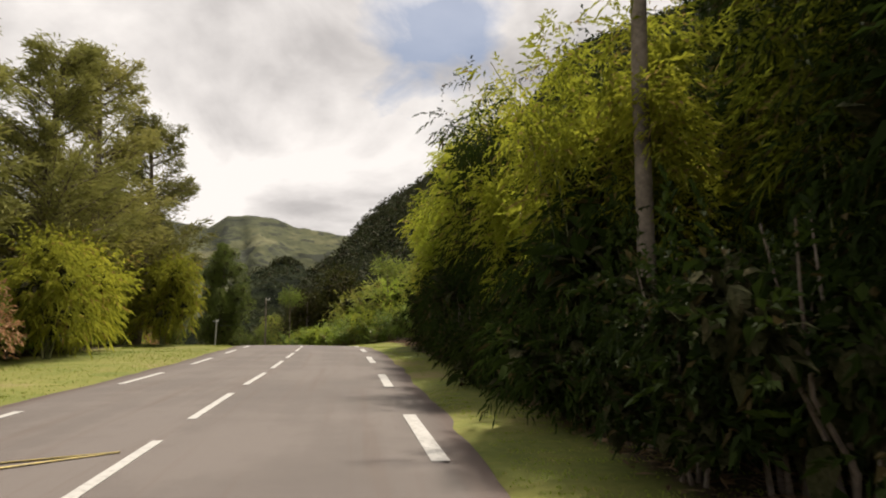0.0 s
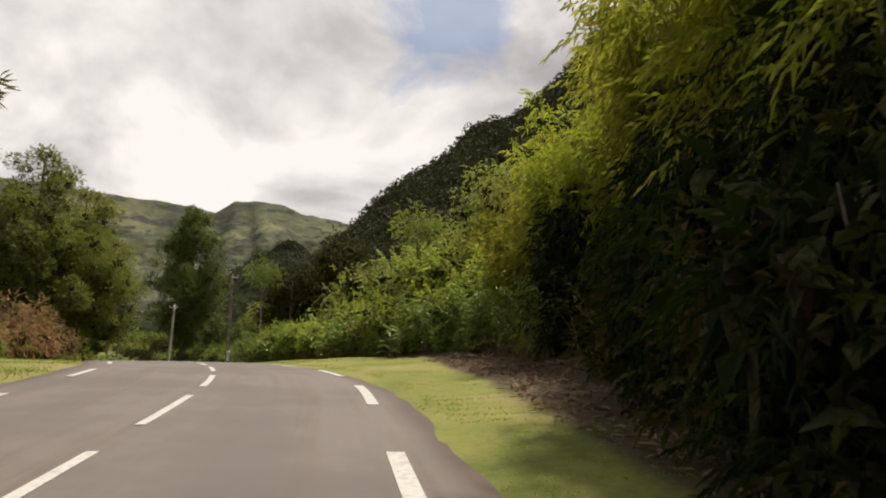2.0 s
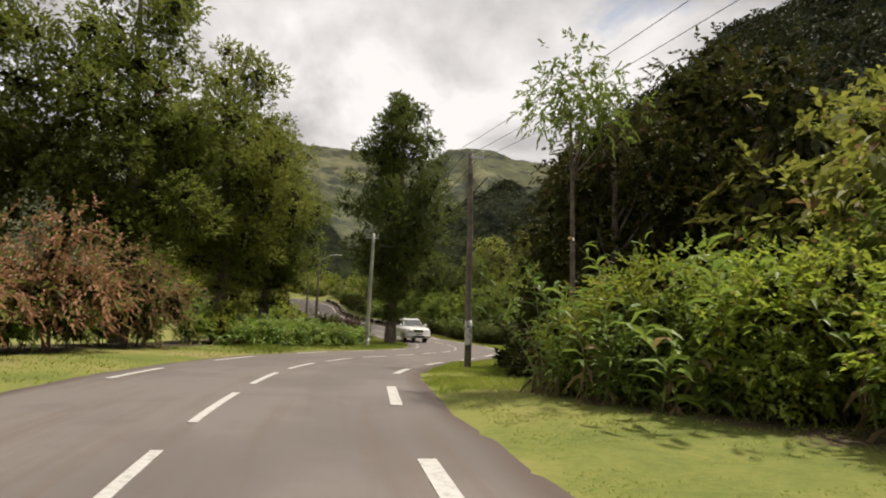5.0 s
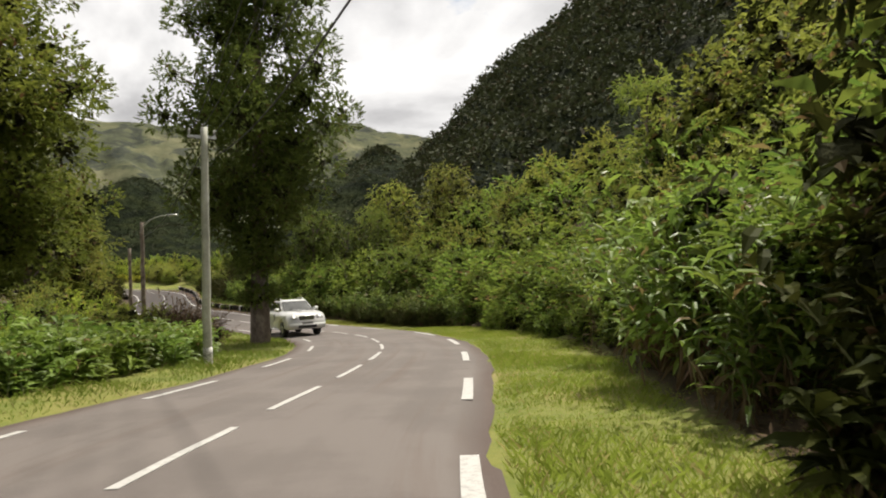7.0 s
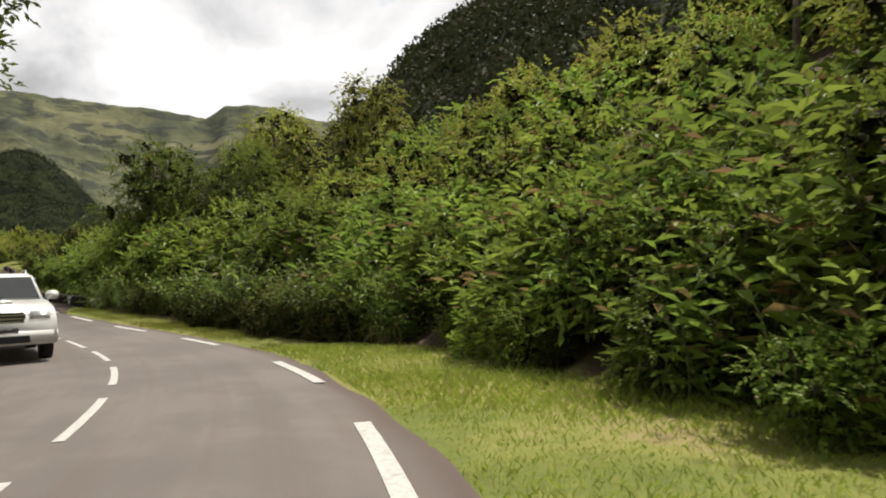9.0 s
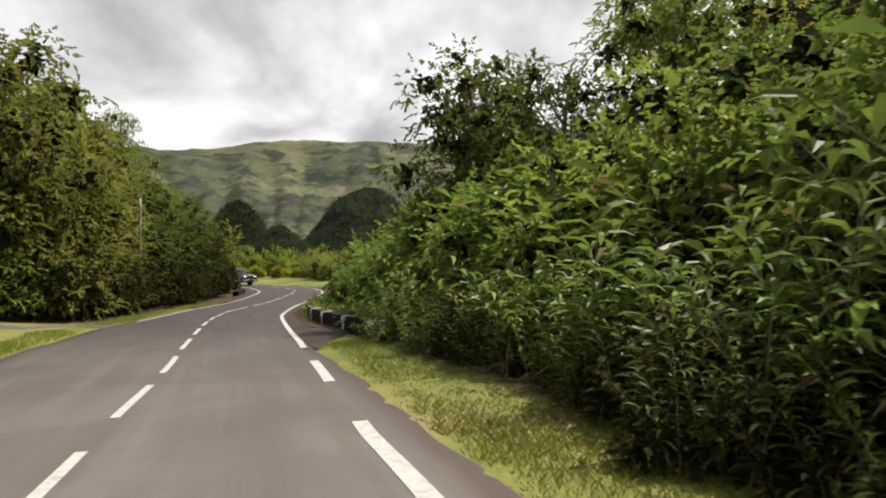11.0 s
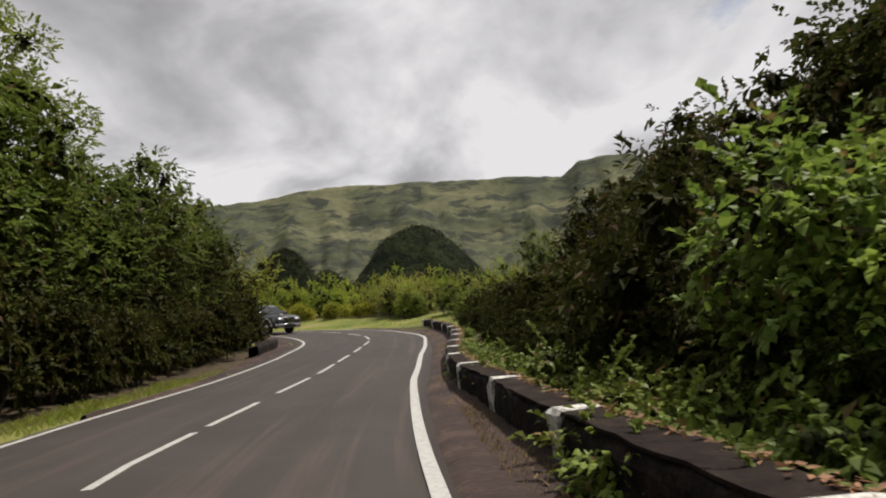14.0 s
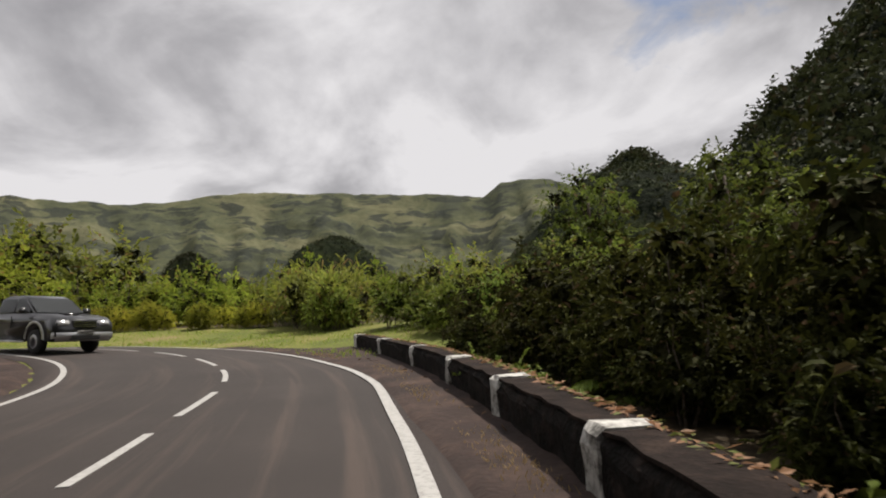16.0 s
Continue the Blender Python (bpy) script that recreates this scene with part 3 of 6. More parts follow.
def marking(name, parent, s0, s1, d, w):
    ss = np.append(np.arange(s0, s1, 0.5), s1)
    mid = d(ss) if callable(d) else np.full(len(ss), d)
    v = np.stack([road(ss, mid - w / 2, 0.008), road(ss, mid + w / 2, 0.008)], 1).reshape(-1, 3)
    v[:, 2] += 0.03 * (1 - np.clip(np.repeat(mid, 2) / HALF, -1, 1) ** 2)
    i = np.arange(len(ss) - 1) * 2
    q = np.stack([i, i + 1, i + 3, i + 2], 1)
    top = len(v)
    low = v.copy()
    low[:, 2] -= 0.006
    rim = []
    n = top // 2
    for i in range(n - 1):
        rim += [(2 * i, 2 * i + 2, top + 2 * i + 2, top + 2 * i), (2 * i + 3, 2 * i + 1, top + 2 * i + 1, top + 2 * i + 3)]
    rim += [(1, 0, top, top + 1), (2 * n - 2, 2 * n - 1, top + 2 * n - 1, top + 2 * n - 2)]
    return part(name, tri_mesh(name, np.concatenate([v, low]), np.concatenate([q, np.array(rim)]), [M_PAINT]), parent)


def build_markings(rd):
    # middle dashes: even ones up to the long bend, then as they lie
    def middle(q):
        return np.interp(q, [4, 12, 19, 26, 32, 66, 70, 75, 105, 110, 114, 118, 122, 128, 133, 137, 148, 155], [0, -0.1, -0.15, -0.07, 0, 0.04, 0.2, 0.05, 0.02, 0.16, 0.2, 0.16, 0.06, -0.12, -0.3, -0.1, -0.02, 0.3])

    count = [-9, 0, 4, 7, 9, 11, 16, 18, 20, 21, 25]
    far = [-28.2, 6.5, 22.0, 33.1, 40.6, 46.9, 66.6, 73.9, 81.7, 85.3, 99.8]
    ends = np.interp(np.arange(-9, 26), count, far)
    dashes = [(e1 - 0.66 * (e1 - e0), e1) for e0, e1 in zip(ends[:-1], ends[1:])]
    dashes += [(100.7, 103.3), (104.8, 107.2), (108.5, 110.9), (112.3, 115.0), (116.4, 118.8), (120.3, 122.9), (124.4, 127.6), (128.5, 131.1), (132.0, 134.8),
               (135.3, 137.7), (139.1, 142.0), (143.1, 145.6), (146.4, 148.6), (149.7, 151.7), (152.8, 155.1)]
    dashes += [(q, q + 2.4) for q in np.arange(156.6, 188, 3.6)]
    for s0, s1 in dashes:
        marking("lane_dash", rd, s0, s1, middle, 0.10)

    def right_edge(q):
        return np.interp(q, [0, 5, 12, 20, 28, 34, 38, 43.5, 49, 58, 66, 69, 72.5, 76, 81, 84, 88, 91, 97, 103, 107, 111, 113, 117, 124, 131, 137, 140, 147, 151, 155, 159, 165],
                         [2.55, 2.55, 2.38, 2.27, 2.36, 2.6, 2.62, 2.26, 2.1, 2.3, 2.62, 2.72, 2.62, 2.43, 2.4, 2.48, 2.66, 2.56, 2.46, 2.35, 2.5, 2.66, 2.76, 2.78, 2.76, 2.75, 2.68, 2.58, 2.53, 2.68, 2.8, 2.68, 2.8])

    for s0 in (-25.2, -19, -12.8, -6.6, -0.4, 5.5, 11.4, 17.6, 23.2, 28.8, 33.8, 39.2, 43.6, 48.4, 54, 60.3, 66.0, 72.3, 78.3, 83.8, 89.0, 95.5, 101.1, 106.6):
        marking("edge_dash", rd, s0, s0 + (2.6 if s0 < 36 or s0 > 50 else 2.2), right_edge, 0.16)
    for s0 in (-19, -12.8, -6.6, -0.2, 6.2, 12.1, 17.2, 22.1, 27, 32.5, 38.5, 44.5, 50.5, 56.5, 62, 67.9, 72.8, 78.2, 84, 90, 96, 102):
        marking("edge_dash", rd, s0, s0 + 2.5, -2.3, 0.11)
    marking("edge_line", rd, 111.6, 192, right_edge, 0.14)
    marking("edge_line", rd, 126, 192, lambda s: -np.interp(s, [106, 116, 140, 150], [2.4, 2.95, 2.95, 2.75]), 0.12)


build_ground()
ROAD_OB = build_road()
build_markings(ROAD_OB)


# ---------------------------------------------------------------- mountains
def polar_terrain(name, label, mat, centre, bearings, heights, r0, r1, r2, power, rough, seed, step=0.35, rings=70, z0=-4.0, canopy=0.0, gully=0.0):
    """High ground round a point: its skyline by bearing, a slope from r0 up to r1, a plateau to r2."""
    a = np.arange(bearings[0], bearings[-1], step)
    u = np.concatenate([np.linspace(0, 1, rings), np.linspace(1.05, 1.6, 8)])
    A, U = np.meshgrid(a, u, indexing="ij")
    top = np.interp(A, bearings, heights)
    r = np.where(U <= 1, r0 + (r1 - r0) * U, r1 + (r2 - r1) * (U - 1) / 0.6)
    x, y = centre[0] - r * np.sin(np.radians(A)), centre[1] + r * np.cos(np.radians(A))
    prof = np.where(U <= 1, np.clip(U, 0, 1) ** power, 1 - 0.25 * (U - 1))
    z = z0 + (top - z0) * prof
    bump = np.empty(x.shape)
    for i in range(x.shape[0]):
        for j in range(x.shape[1]):
            p = Vector((x[i, j] * rough[0], y[i, j] * rough[0], seed))
            bump[i, j] = noise.fractal(p, 1.0, 2.1, 5) + canopy * noise.noise(Vector((x[i, j] * 0.13, y[i, j] * 0.13, seed)))
    fade = np.clip(U * 4, 0, 1) * np.where(U > 0.85, 0.35, 1.0)
    z = z + bump * rough[1] * fade
    if gully:
        g = np.array([abs(noise.noise(Vector((p * 0.16, q * 1.3, seed + 5)))) + 0.5 * abs(noise.noise(Vector((p * 0.45, q * 2.0, seed + 9)))) for p, q in zip(A.ravel(), U.ravel())]).reshape(A.shape)
        z = z - gully * (0.45 - g) * np.clip(U * (1.02 - U) * 4, 0, 1)
    n, c = A.shape
    i = (np.arange(n - 1)[:, None] * c + np.arange(c - 1)[None, :]).ravel()
    q = np.stack([i, i + c, i + c + 1, i + 1], 1)
    v = np.stack([x.ravel(), y.ravel(), z.ravel()], 1)
    tagged(new(name, tri_mesh(name, v, q, [mat], smooth=True)), label, "mountain", kind="structure")
    return x, y, z


def woods(label, places, leaf, size, seed, per=13):
    """A far wood: every crown a dome of leaf clusters."""
    rng = np.random.default_rng(seed)
    at = np.repeat(np.array(list(places), float), per, axis=0)
    r = np.repeat(size * rng.uniform(0.5, 1.3, len(at) // per), per)[:, None]
    d = sphere_dirs(rng, len(at), -0.2)
    d[:, 2] *= np.repeat(rng.uniform(0.8, 1.6, len(at) // per), per)
    v, f = leaves(rng, at + d * r * 0.7, d + rng.normal(0, 0.6, d.shape), size * 0.62, size * 0.46, 0.2, 0.2)
    tagged(new("far_woods", tri_mesh("far_woods", v, f, [leaf])), label, "forest", kind="stuff")


def build_mountains():
    far = mountain_material("far_slope", (0.054, 0.060, 0.041), (0.088, 0.094, 0.055), (0.135, 0.132, 0.078), (0.034, 0.039, 0.034))
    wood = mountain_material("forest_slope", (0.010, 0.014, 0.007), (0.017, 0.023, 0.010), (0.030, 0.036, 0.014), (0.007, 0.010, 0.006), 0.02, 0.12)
    c = (-30, 80)
    rim_b = [-30, -10, 8, 12, 16, 19, 20.5, 25, 34, 40, 44, 48, 52, 59, 75, 110]
    rim_e = [9, 10.5, 11.5, 12.2, 12.7, 12.6, 11.8, 12.2, 12.7, 12.6, 12.2, 11.6, 11.2, 11.3, 10.5, 9]
    polar_terrain("far_ridge", "long flat-topped green ridge with gullied slopes", far, c, rim_b, [1600 * math.tan(radians(e)) for e in rim_e], 750, 1600, 2400, 1.7, (0.0055, 46), 3.0, 0.25, 90, canopy=0.10, gully=90.0)
    hill_b = [-80, -55, -40, -25, -22, -18.6, -15.2, -12.5, -10.6, -7.5, -5.3, -2.6, -0.6, 0.5, 3.1, 4.2, 6.2, 8.1, 10.5, 13, 17, 24]
    hill_h = [100, 120, 131, 125, 118, 104, 96, 89, 89, 86, 77, 71, 68, 65, 58, 54, 45, 40, 31, 20, 10, 2]
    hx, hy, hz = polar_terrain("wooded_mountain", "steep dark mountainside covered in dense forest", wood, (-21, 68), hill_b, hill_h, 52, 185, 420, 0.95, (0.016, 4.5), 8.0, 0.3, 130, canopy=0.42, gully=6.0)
    rng = np.random.default_rng(77)
    n, c_ = hx.shape
    rows, cols = (rng.uniform(0, 1, 14000) * (n - 1)).astype(int), (np.sqrt(rng.uniform(0.004, 0.9, 14000)) * c_).astype(int)
    keep = (hz[rows, cols] > 2) & (hy[rows, cols] > 60)
    rows, cols = rows[keep], cols[keep]
    jog = rng.normal(0, 0.8, (2, len(rows)))
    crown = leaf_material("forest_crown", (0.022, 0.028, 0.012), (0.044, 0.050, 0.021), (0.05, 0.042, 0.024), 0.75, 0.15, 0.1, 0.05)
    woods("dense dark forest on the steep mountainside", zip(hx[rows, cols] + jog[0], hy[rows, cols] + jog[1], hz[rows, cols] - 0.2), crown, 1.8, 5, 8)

    def dome(name, label, at, height, rx, ry, seed, power=1.6):
        a = np.linspace(0, 2 * np.pi, 97)[:-1]
        u = np.linspace(0, 1, 40)
        A, U = np.meshgrid(a, u, indexing="ij")
        x, y = at[0] + rx * U * np.cos(A), at[1] + ry * U * np.sin(A)
        z = -5 + (height + 5) * (0.5 + 0.5 * np.cos(np.pi * U)) ** power
        bump = np.array([noise.fractal(Vector((p * 0.03, q * 0.03, seed)), 1.0, 2.1, 5) for p, q in zip(x.ravel(), y.ravel())]).reshape(x.shape)
        z = z + bump * 7 * np.clip(1.2 - U, 0, 1)
        n, c_ = A.shape
        q = [(i * c_ + j, ((i + 1) % n) * c_ + j, ((i + 1) % n) * c_ + j + 1, i * c_ + j + 1) for i in range(n) for j in range(c_ - 1)]
        v = np.stack([x.ravel(), y.ravel(), z.ravel()], 1)
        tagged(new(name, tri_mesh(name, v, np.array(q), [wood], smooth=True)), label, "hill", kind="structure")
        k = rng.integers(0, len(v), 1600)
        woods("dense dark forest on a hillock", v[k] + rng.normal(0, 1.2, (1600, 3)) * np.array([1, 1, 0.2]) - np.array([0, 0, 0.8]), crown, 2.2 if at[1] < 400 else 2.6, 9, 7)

    def polar(b, r):
        return c[0] - r * math.sin(radians(b)), c[1] + r * math.cos(radians(b))

    dome("hillock", "dark wooded hillock below the mountain", (-80, 328), 52, 72, 95, 1.0, 1.0)
    dome("hillock", "dark peaked wooded hill in the valley", polar(33.2, 640), 93, 118, 130, 2.0, 1.0)
    dome("hillock", "small dark rounded hill in the valley", polar(44.2, 640), 77, 62, 62, 4.0, 0.75)
    dome("hillock", "low dark wooded rise in the valley", polar(31, 560), 42, 150, 90, 6.0, 0.9)
    dome("hillock", "low dark wooded rise in the valley", polar(41, 600), 48, 90, 70, 7.0, 0.8)


build_mountains()


# ---------------------------------------------------------------- plants
PROTO = {}
GOLD = 137.5


def plant(key, build, x, y, z, scale=1.0, turn=None, tall=1.0, sink=0.05):
    """The first of a kind is built, the others are copies of it."""
    turn = (len(bpy.data.objects) * GOLD) % 360 if turn is None else turn
    m = pose(x, y, z - sink, 0, 0, turn) @ Matrix.Diagonal((scale, scale, scale * tall, 1))
    if key not in PROTO:
        PROTO[key] = build(np.random.default_rng(sum(map(ord, key))))
        PROTO[key].matrix_basis = m
        return PROTO[key]
    ob = PROTO[key]
    return copy_thing(ob, m @ Matrix.Diagonal((*ob.scale, 1)).inverted())


def by_road(key, build, s, d, scale=1.0, turn=None, tall=1.0, sink=0.05):
    p = spot(s, d)
    return plant(key, build, p[0], p[1], p[2], scale, turn, tall, sink)


def stems(rng, count, spread, height, thick, lean=0.35):
    out = []
    for i in range(count):
        a = rng.uniform(0, 6.28)
        base = np.array([math.cos(a), math.sin(a), 0]) * spread * 0.15 * rng.uniform(0.2, 1)
        tip = np.array([math.cos(a) * spread * lean, math.sin(a) * spread * lean, height * rng.uniform(0.7, 1)])
        u = np.linspace(0, 1, 5)[:, None]
        pts = base * (1 - u) + tip * u + rng.normal(0, 0.03 * height, (5, 3)) * u * (1 - u) * 4
        out.append(tube(pts, thick * (1 - 0.75 * u[:, 0]), 5))
    return join(*out)


def shrub(name, label, group, leaf, height, spread, count, length, width, lobes=9, stem=M_BARK, droop=0.0, curl=0.3, out=0.8, reach=0.34, per=7, low=-0.6, segs=1):
    def build(rng):
        ob = thing(name, label, "shrub", group)
        L = []
        for i in range(lobes):
            a, r = rng.uniform(0, 6.28), spread * 0.6 * math.sqrt(rng.uniform(0, 1))
            size = spread * rng.uniform(0.2, 0.46)
            hz = height * rng.uniform(0.15, 0.8) * (1 - 0.25 * (r / spread))
            L.append((r * math.cos(a), r * math.sin(a), hz, size, size, min(size, hz) * rng.uniform(0.75, 1.0)))
        L.append((0, 0, height * 0.33, spread * 0.72, spread * 0.72, height * 0.36))
        outer = sprays(rng, L, count // per, per, length, width, reach, out, droop, curl, low, segs=segs)
        shoots = sprays(rng, L, count // (per * 12), per + 2, length, width, reach * 1.7, 0.6, droop + 0.6, curl, 0.1, (0.9, 1.1))
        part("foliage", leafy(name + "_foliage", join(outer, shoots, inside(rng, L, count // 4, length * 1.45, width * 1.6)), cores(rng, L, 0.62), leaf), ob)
        part("stem", tri_mesh(name + "_stem", *stems(rng, 4, spread, height * 0.8, 0.035), [stem]), ob)
        return ob
    return build


def trunk_and_branches(name, ob, limbs, bark):
    part("trunk", tri_mesh(name + "_trunk", *limbs[0], [bark], smooth=True), ob)
    for limb in limbs[1:]:
        part("branch", tri_mesh(name + "_branch", *limb, [bark], smooth=True), ob)


def broad_tree(name, label, group, leaf, height, spread, count, length, width, bare=0.3, lobes=26, trunk=0.2, core=0.5, airy=1.15, bark=M_BARK, droop=0.0):
    def build(rng):
        ob = thing(name, label, "tree", group)
        L, limbs = [], []
        u = np.linspace(0, 1, 7)
        bend = rng.normal(0, 0.04 * height, 2)
        tr = np.stack([bend[0] * u ** 2, bend[1] * u ** 2, height * 0.85 * u], 1)
        limbs.append(tube(tr, trunk * (1 - 0.8 * u) + 0.02, 8))
        for i in range(lobes):
            h = bare + (0.95 - bare) * (i + 0.5) / lobes
            prof = math.sin(math.pi * (0.18 + 0.74 * (h - bare) / (1 - bare))) ** 0.7
            a = i * 2.4 + rng.uniform(-0.4, 0.4)
            r = spread * prof * rng.uniform(0.35, 0.75)
            size = spread * rng.uniform(0.26, 0.42) * (0.65 + 0.5 * prof)
            c = np.array([r * math.cos(a), r * math.sin(a), height * h])
            L.append((*c, size, size, size * 0.72))
            if i % 3:
                continue
            start = np.array([np.interp(max(c[2] - 0.22 * height, 0.2 * height), tr[:, 2], tr[:, k]) for k in range(3)])
            w = np.linspace(0, 1, 5)[:, None]
            pts = start * (1 - w) + c * w + np.array([0, 0, -0.06 * height]) * w * (1 - w)
            limbs.append(tube(pts, trunk * 0.38 * (1 - 0.8 * w[:, 0]), 5))
        crown = [sprays(rng, L, count // 7, 7, length, width, 0.14 * spread, 0.8, droop, 0.3, -0.75, (0.45, airy * 0.9))]
        if core > 0:
            crown.append(inside(rng, L, int(count * core / 3), length * 1.9, width * 2.2))
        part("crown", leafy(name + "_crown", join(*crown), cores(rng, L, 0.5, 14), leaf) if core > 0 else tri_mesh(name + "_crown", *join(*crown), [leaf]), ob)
        trunk_and_branches(name, ob, limbs, bark)
        return ob
    return build


def conifer(name, label, group, leaf, height, radius, tufts=64, trunk=0.38, bare=0.10, waist=True, whorl=5):
    def build(rng):
        ob = thing(name, label, "tree", group)
        u = np.linspace(0, 1, 9)
        limbs = [tube(np.stack([0.12 * np.sin(u * 5), 0.1 * np.cos(u * 4) - 0.1, height * 0.97 * u], 1), trunk * (1 - 0.93 * u) + 0.015, 9)]
        L, H = [], []
        z, turn = bare * height, 0.0
        while z < height * 0.985:
            h = z / height
            prof = np.interp(h, [0, bare, bare + 0.05, 0.25, 0.33, 0.5, 0.68, 0.85, 1.0], [0, 0.16, 0.27, 0.25 if waist else 0.6, 0.92, 1.0, 0.84, 0.54, 0.08])
            for k in range(whorl if h < 0.6 else whorl - 2):
                turn += 2.4
                a = turn + rng.uniform(-0.3, 0.3)
                reach = radius * prof * rng.uniform(0.45, 1.12)
                tip = np.array([reach * math.cos(a), reach * math.sin(a), z + reach * rng.uniform(-0.15, 0.3)])
                base = np.array([0, 0, z - 0.12 * reach])
                w = np.linspace(0, 1, 4)[:, None]
                pts = base * (1 - w) + tip * w + np.array([0, 0, -0.3 * reach]) * w * (1 - w)
                if k % 3 == 0:
                    limbs.append(tube(pts, 0.05 * (1 - 0.8 * w[:, 0]) * (0.5 + prof), 4))
                for q in ((0.5, 0.95) if reach > 0.8 else (0.9,)):
                    c = base * (1 - q) + tip * q
                    size = (0.40 + 0.56 * prof) * rng.uniform(0.6, 1.3) * radius / 3.6
                    L.append((*c, size, size, size * 0.9))
                    H.append(L[-1])
            z += 0.068 * height * rng.uniform(0.75, 1.25)
        outer = sprays(rng, L, len(L) * tufts // 5, 5, 0.165, 0.085, 0.2, 1.0, 0.45, 0.1, -0.75, (0.70, 0.96))
        mid = lobe_leaves(rng, L, len(L) * 90, 0.20, 0.12, 0.3, 0.0, 0.1, -0.95, (0.3, 0.75))
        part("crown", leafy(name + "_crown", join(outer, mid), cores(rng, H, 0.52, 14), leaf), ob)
        trunk_and_branches(name, ob, limbs, M_BARK)
        return ob
    return build


def feathery_tree(name, label, group, leaf, height, radius, count=9000):
    """A tree of upward plumes of thin drooping needles."""
    def build(rng):
        ob = thing(name, label, "tree", group)
        u = np.linspace(0, 1, 8)
        limbs = [tube(np.stack([0.2 * np.sin(u * 3), 0.15 * np.sin(u * 4), height * 0.95 * u], 1), 0.22 * (1 - 0.9 * u) + 0.015, 7)]
        P, H = [], []
        for i in range(74):
            h = rng.uniform(0.06, 0.92)
            prof = np.interp(h, [0, 0.15, 0.35, 0.6, 1], [0.75, 0.95, 1.0, 0.75, 0.15])
            a, reach = rng.uniform(0, 6.28), radius * prof * rng.uniform(0.6, 1.1)
            w = np.linspace(0, 1, 6)[:, None]
            base, tip = np.array([0, 0, height * h]), np.array([reach * math.cos(a), reach * math.sin(a), height * h + reach * rng.uniform(0.35, 0.95)])
            pts = base * (1 - w) + tip * w
            limbs.append(tube(pts, 0.05 * (1 - 0.85 * w[:, 0]), 4))
            k = count // 74
            q = rng.uniform(0.25, 1.05, k)[:, None]
            along_ = base * (1 - q) + tip * q
            P.append(along_ + rng.normal(0, 0.16 + 0.06 * radius, (k, 3)) * (1.25 - q))
            H.append(unit(tip - base)[None] * 0.8 + rng.normal(0, 0.45, (k, 3)))
        v, f = leaves(rng, np.concatenate(P), np.concatenate(H), 0.32, 0.045, 0.3, 0.1)
        part("crown", tri_mesh(name + "_crown", v, f, [leaf]), ob)
        trunk_and_branches(name, ob, limbs, M_BARK)
        return ob
    return build


def bamboo(name, label, group, height, spread, count=9000, leaf=None, tip_leaf=None, low_share=0.5):
    """Arching culms: low leaves tinted dark as shaded, the tips tinted pale as sunlit."""
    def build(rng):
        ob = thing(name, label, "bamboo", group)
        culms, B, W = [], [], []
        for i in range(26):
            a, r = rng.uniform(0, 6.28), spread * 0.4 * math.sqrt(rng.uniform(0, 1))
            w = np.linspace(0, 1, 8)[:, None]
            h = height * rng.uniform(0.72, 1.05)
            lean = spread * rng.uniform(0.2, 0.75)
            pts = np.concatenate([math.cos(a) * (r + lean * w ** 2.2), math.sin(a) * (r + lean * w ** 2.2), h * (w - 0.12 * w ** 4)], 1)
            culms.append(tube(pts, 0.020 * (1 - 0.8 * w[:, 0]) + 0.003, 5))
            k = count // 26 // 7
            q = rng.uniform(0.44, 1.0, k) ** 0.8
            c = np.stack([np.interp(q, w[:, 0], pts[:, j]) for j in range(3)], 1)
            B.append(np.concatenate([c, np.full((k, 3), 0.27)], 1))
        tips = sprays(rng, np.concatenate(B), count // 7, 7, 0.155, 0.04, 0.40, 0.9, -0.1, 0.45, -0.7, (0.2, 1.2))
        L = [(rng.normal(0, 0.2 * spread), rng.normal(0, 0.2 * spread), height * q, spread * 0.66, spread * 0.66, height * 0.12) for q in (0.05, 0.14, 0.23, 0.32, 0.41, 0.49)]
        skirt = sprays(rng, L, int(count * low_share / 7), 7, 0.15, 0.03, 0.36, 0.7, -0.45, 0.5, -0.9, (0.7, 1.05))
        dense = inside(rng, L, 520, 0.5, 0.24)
        part("foliage", leafy(name + "_foliage", join(skirt, dense), cores(rng, L, 0.8, 60), leaf or L_BAMBOO_SHADE), ob)
        part("tip_foliage", tri_mesh(name + "_tips", *tips, [tip_leaf or L_BAMBOO_LIT]), ob, "pale leaves on arching tips, coloured as sunlit")
        for c in culms[::12]:
            part("culm", tri_mesh(name + "_culm", *c, [M_STEM], smooth=True), ob)
        return ob
    return build


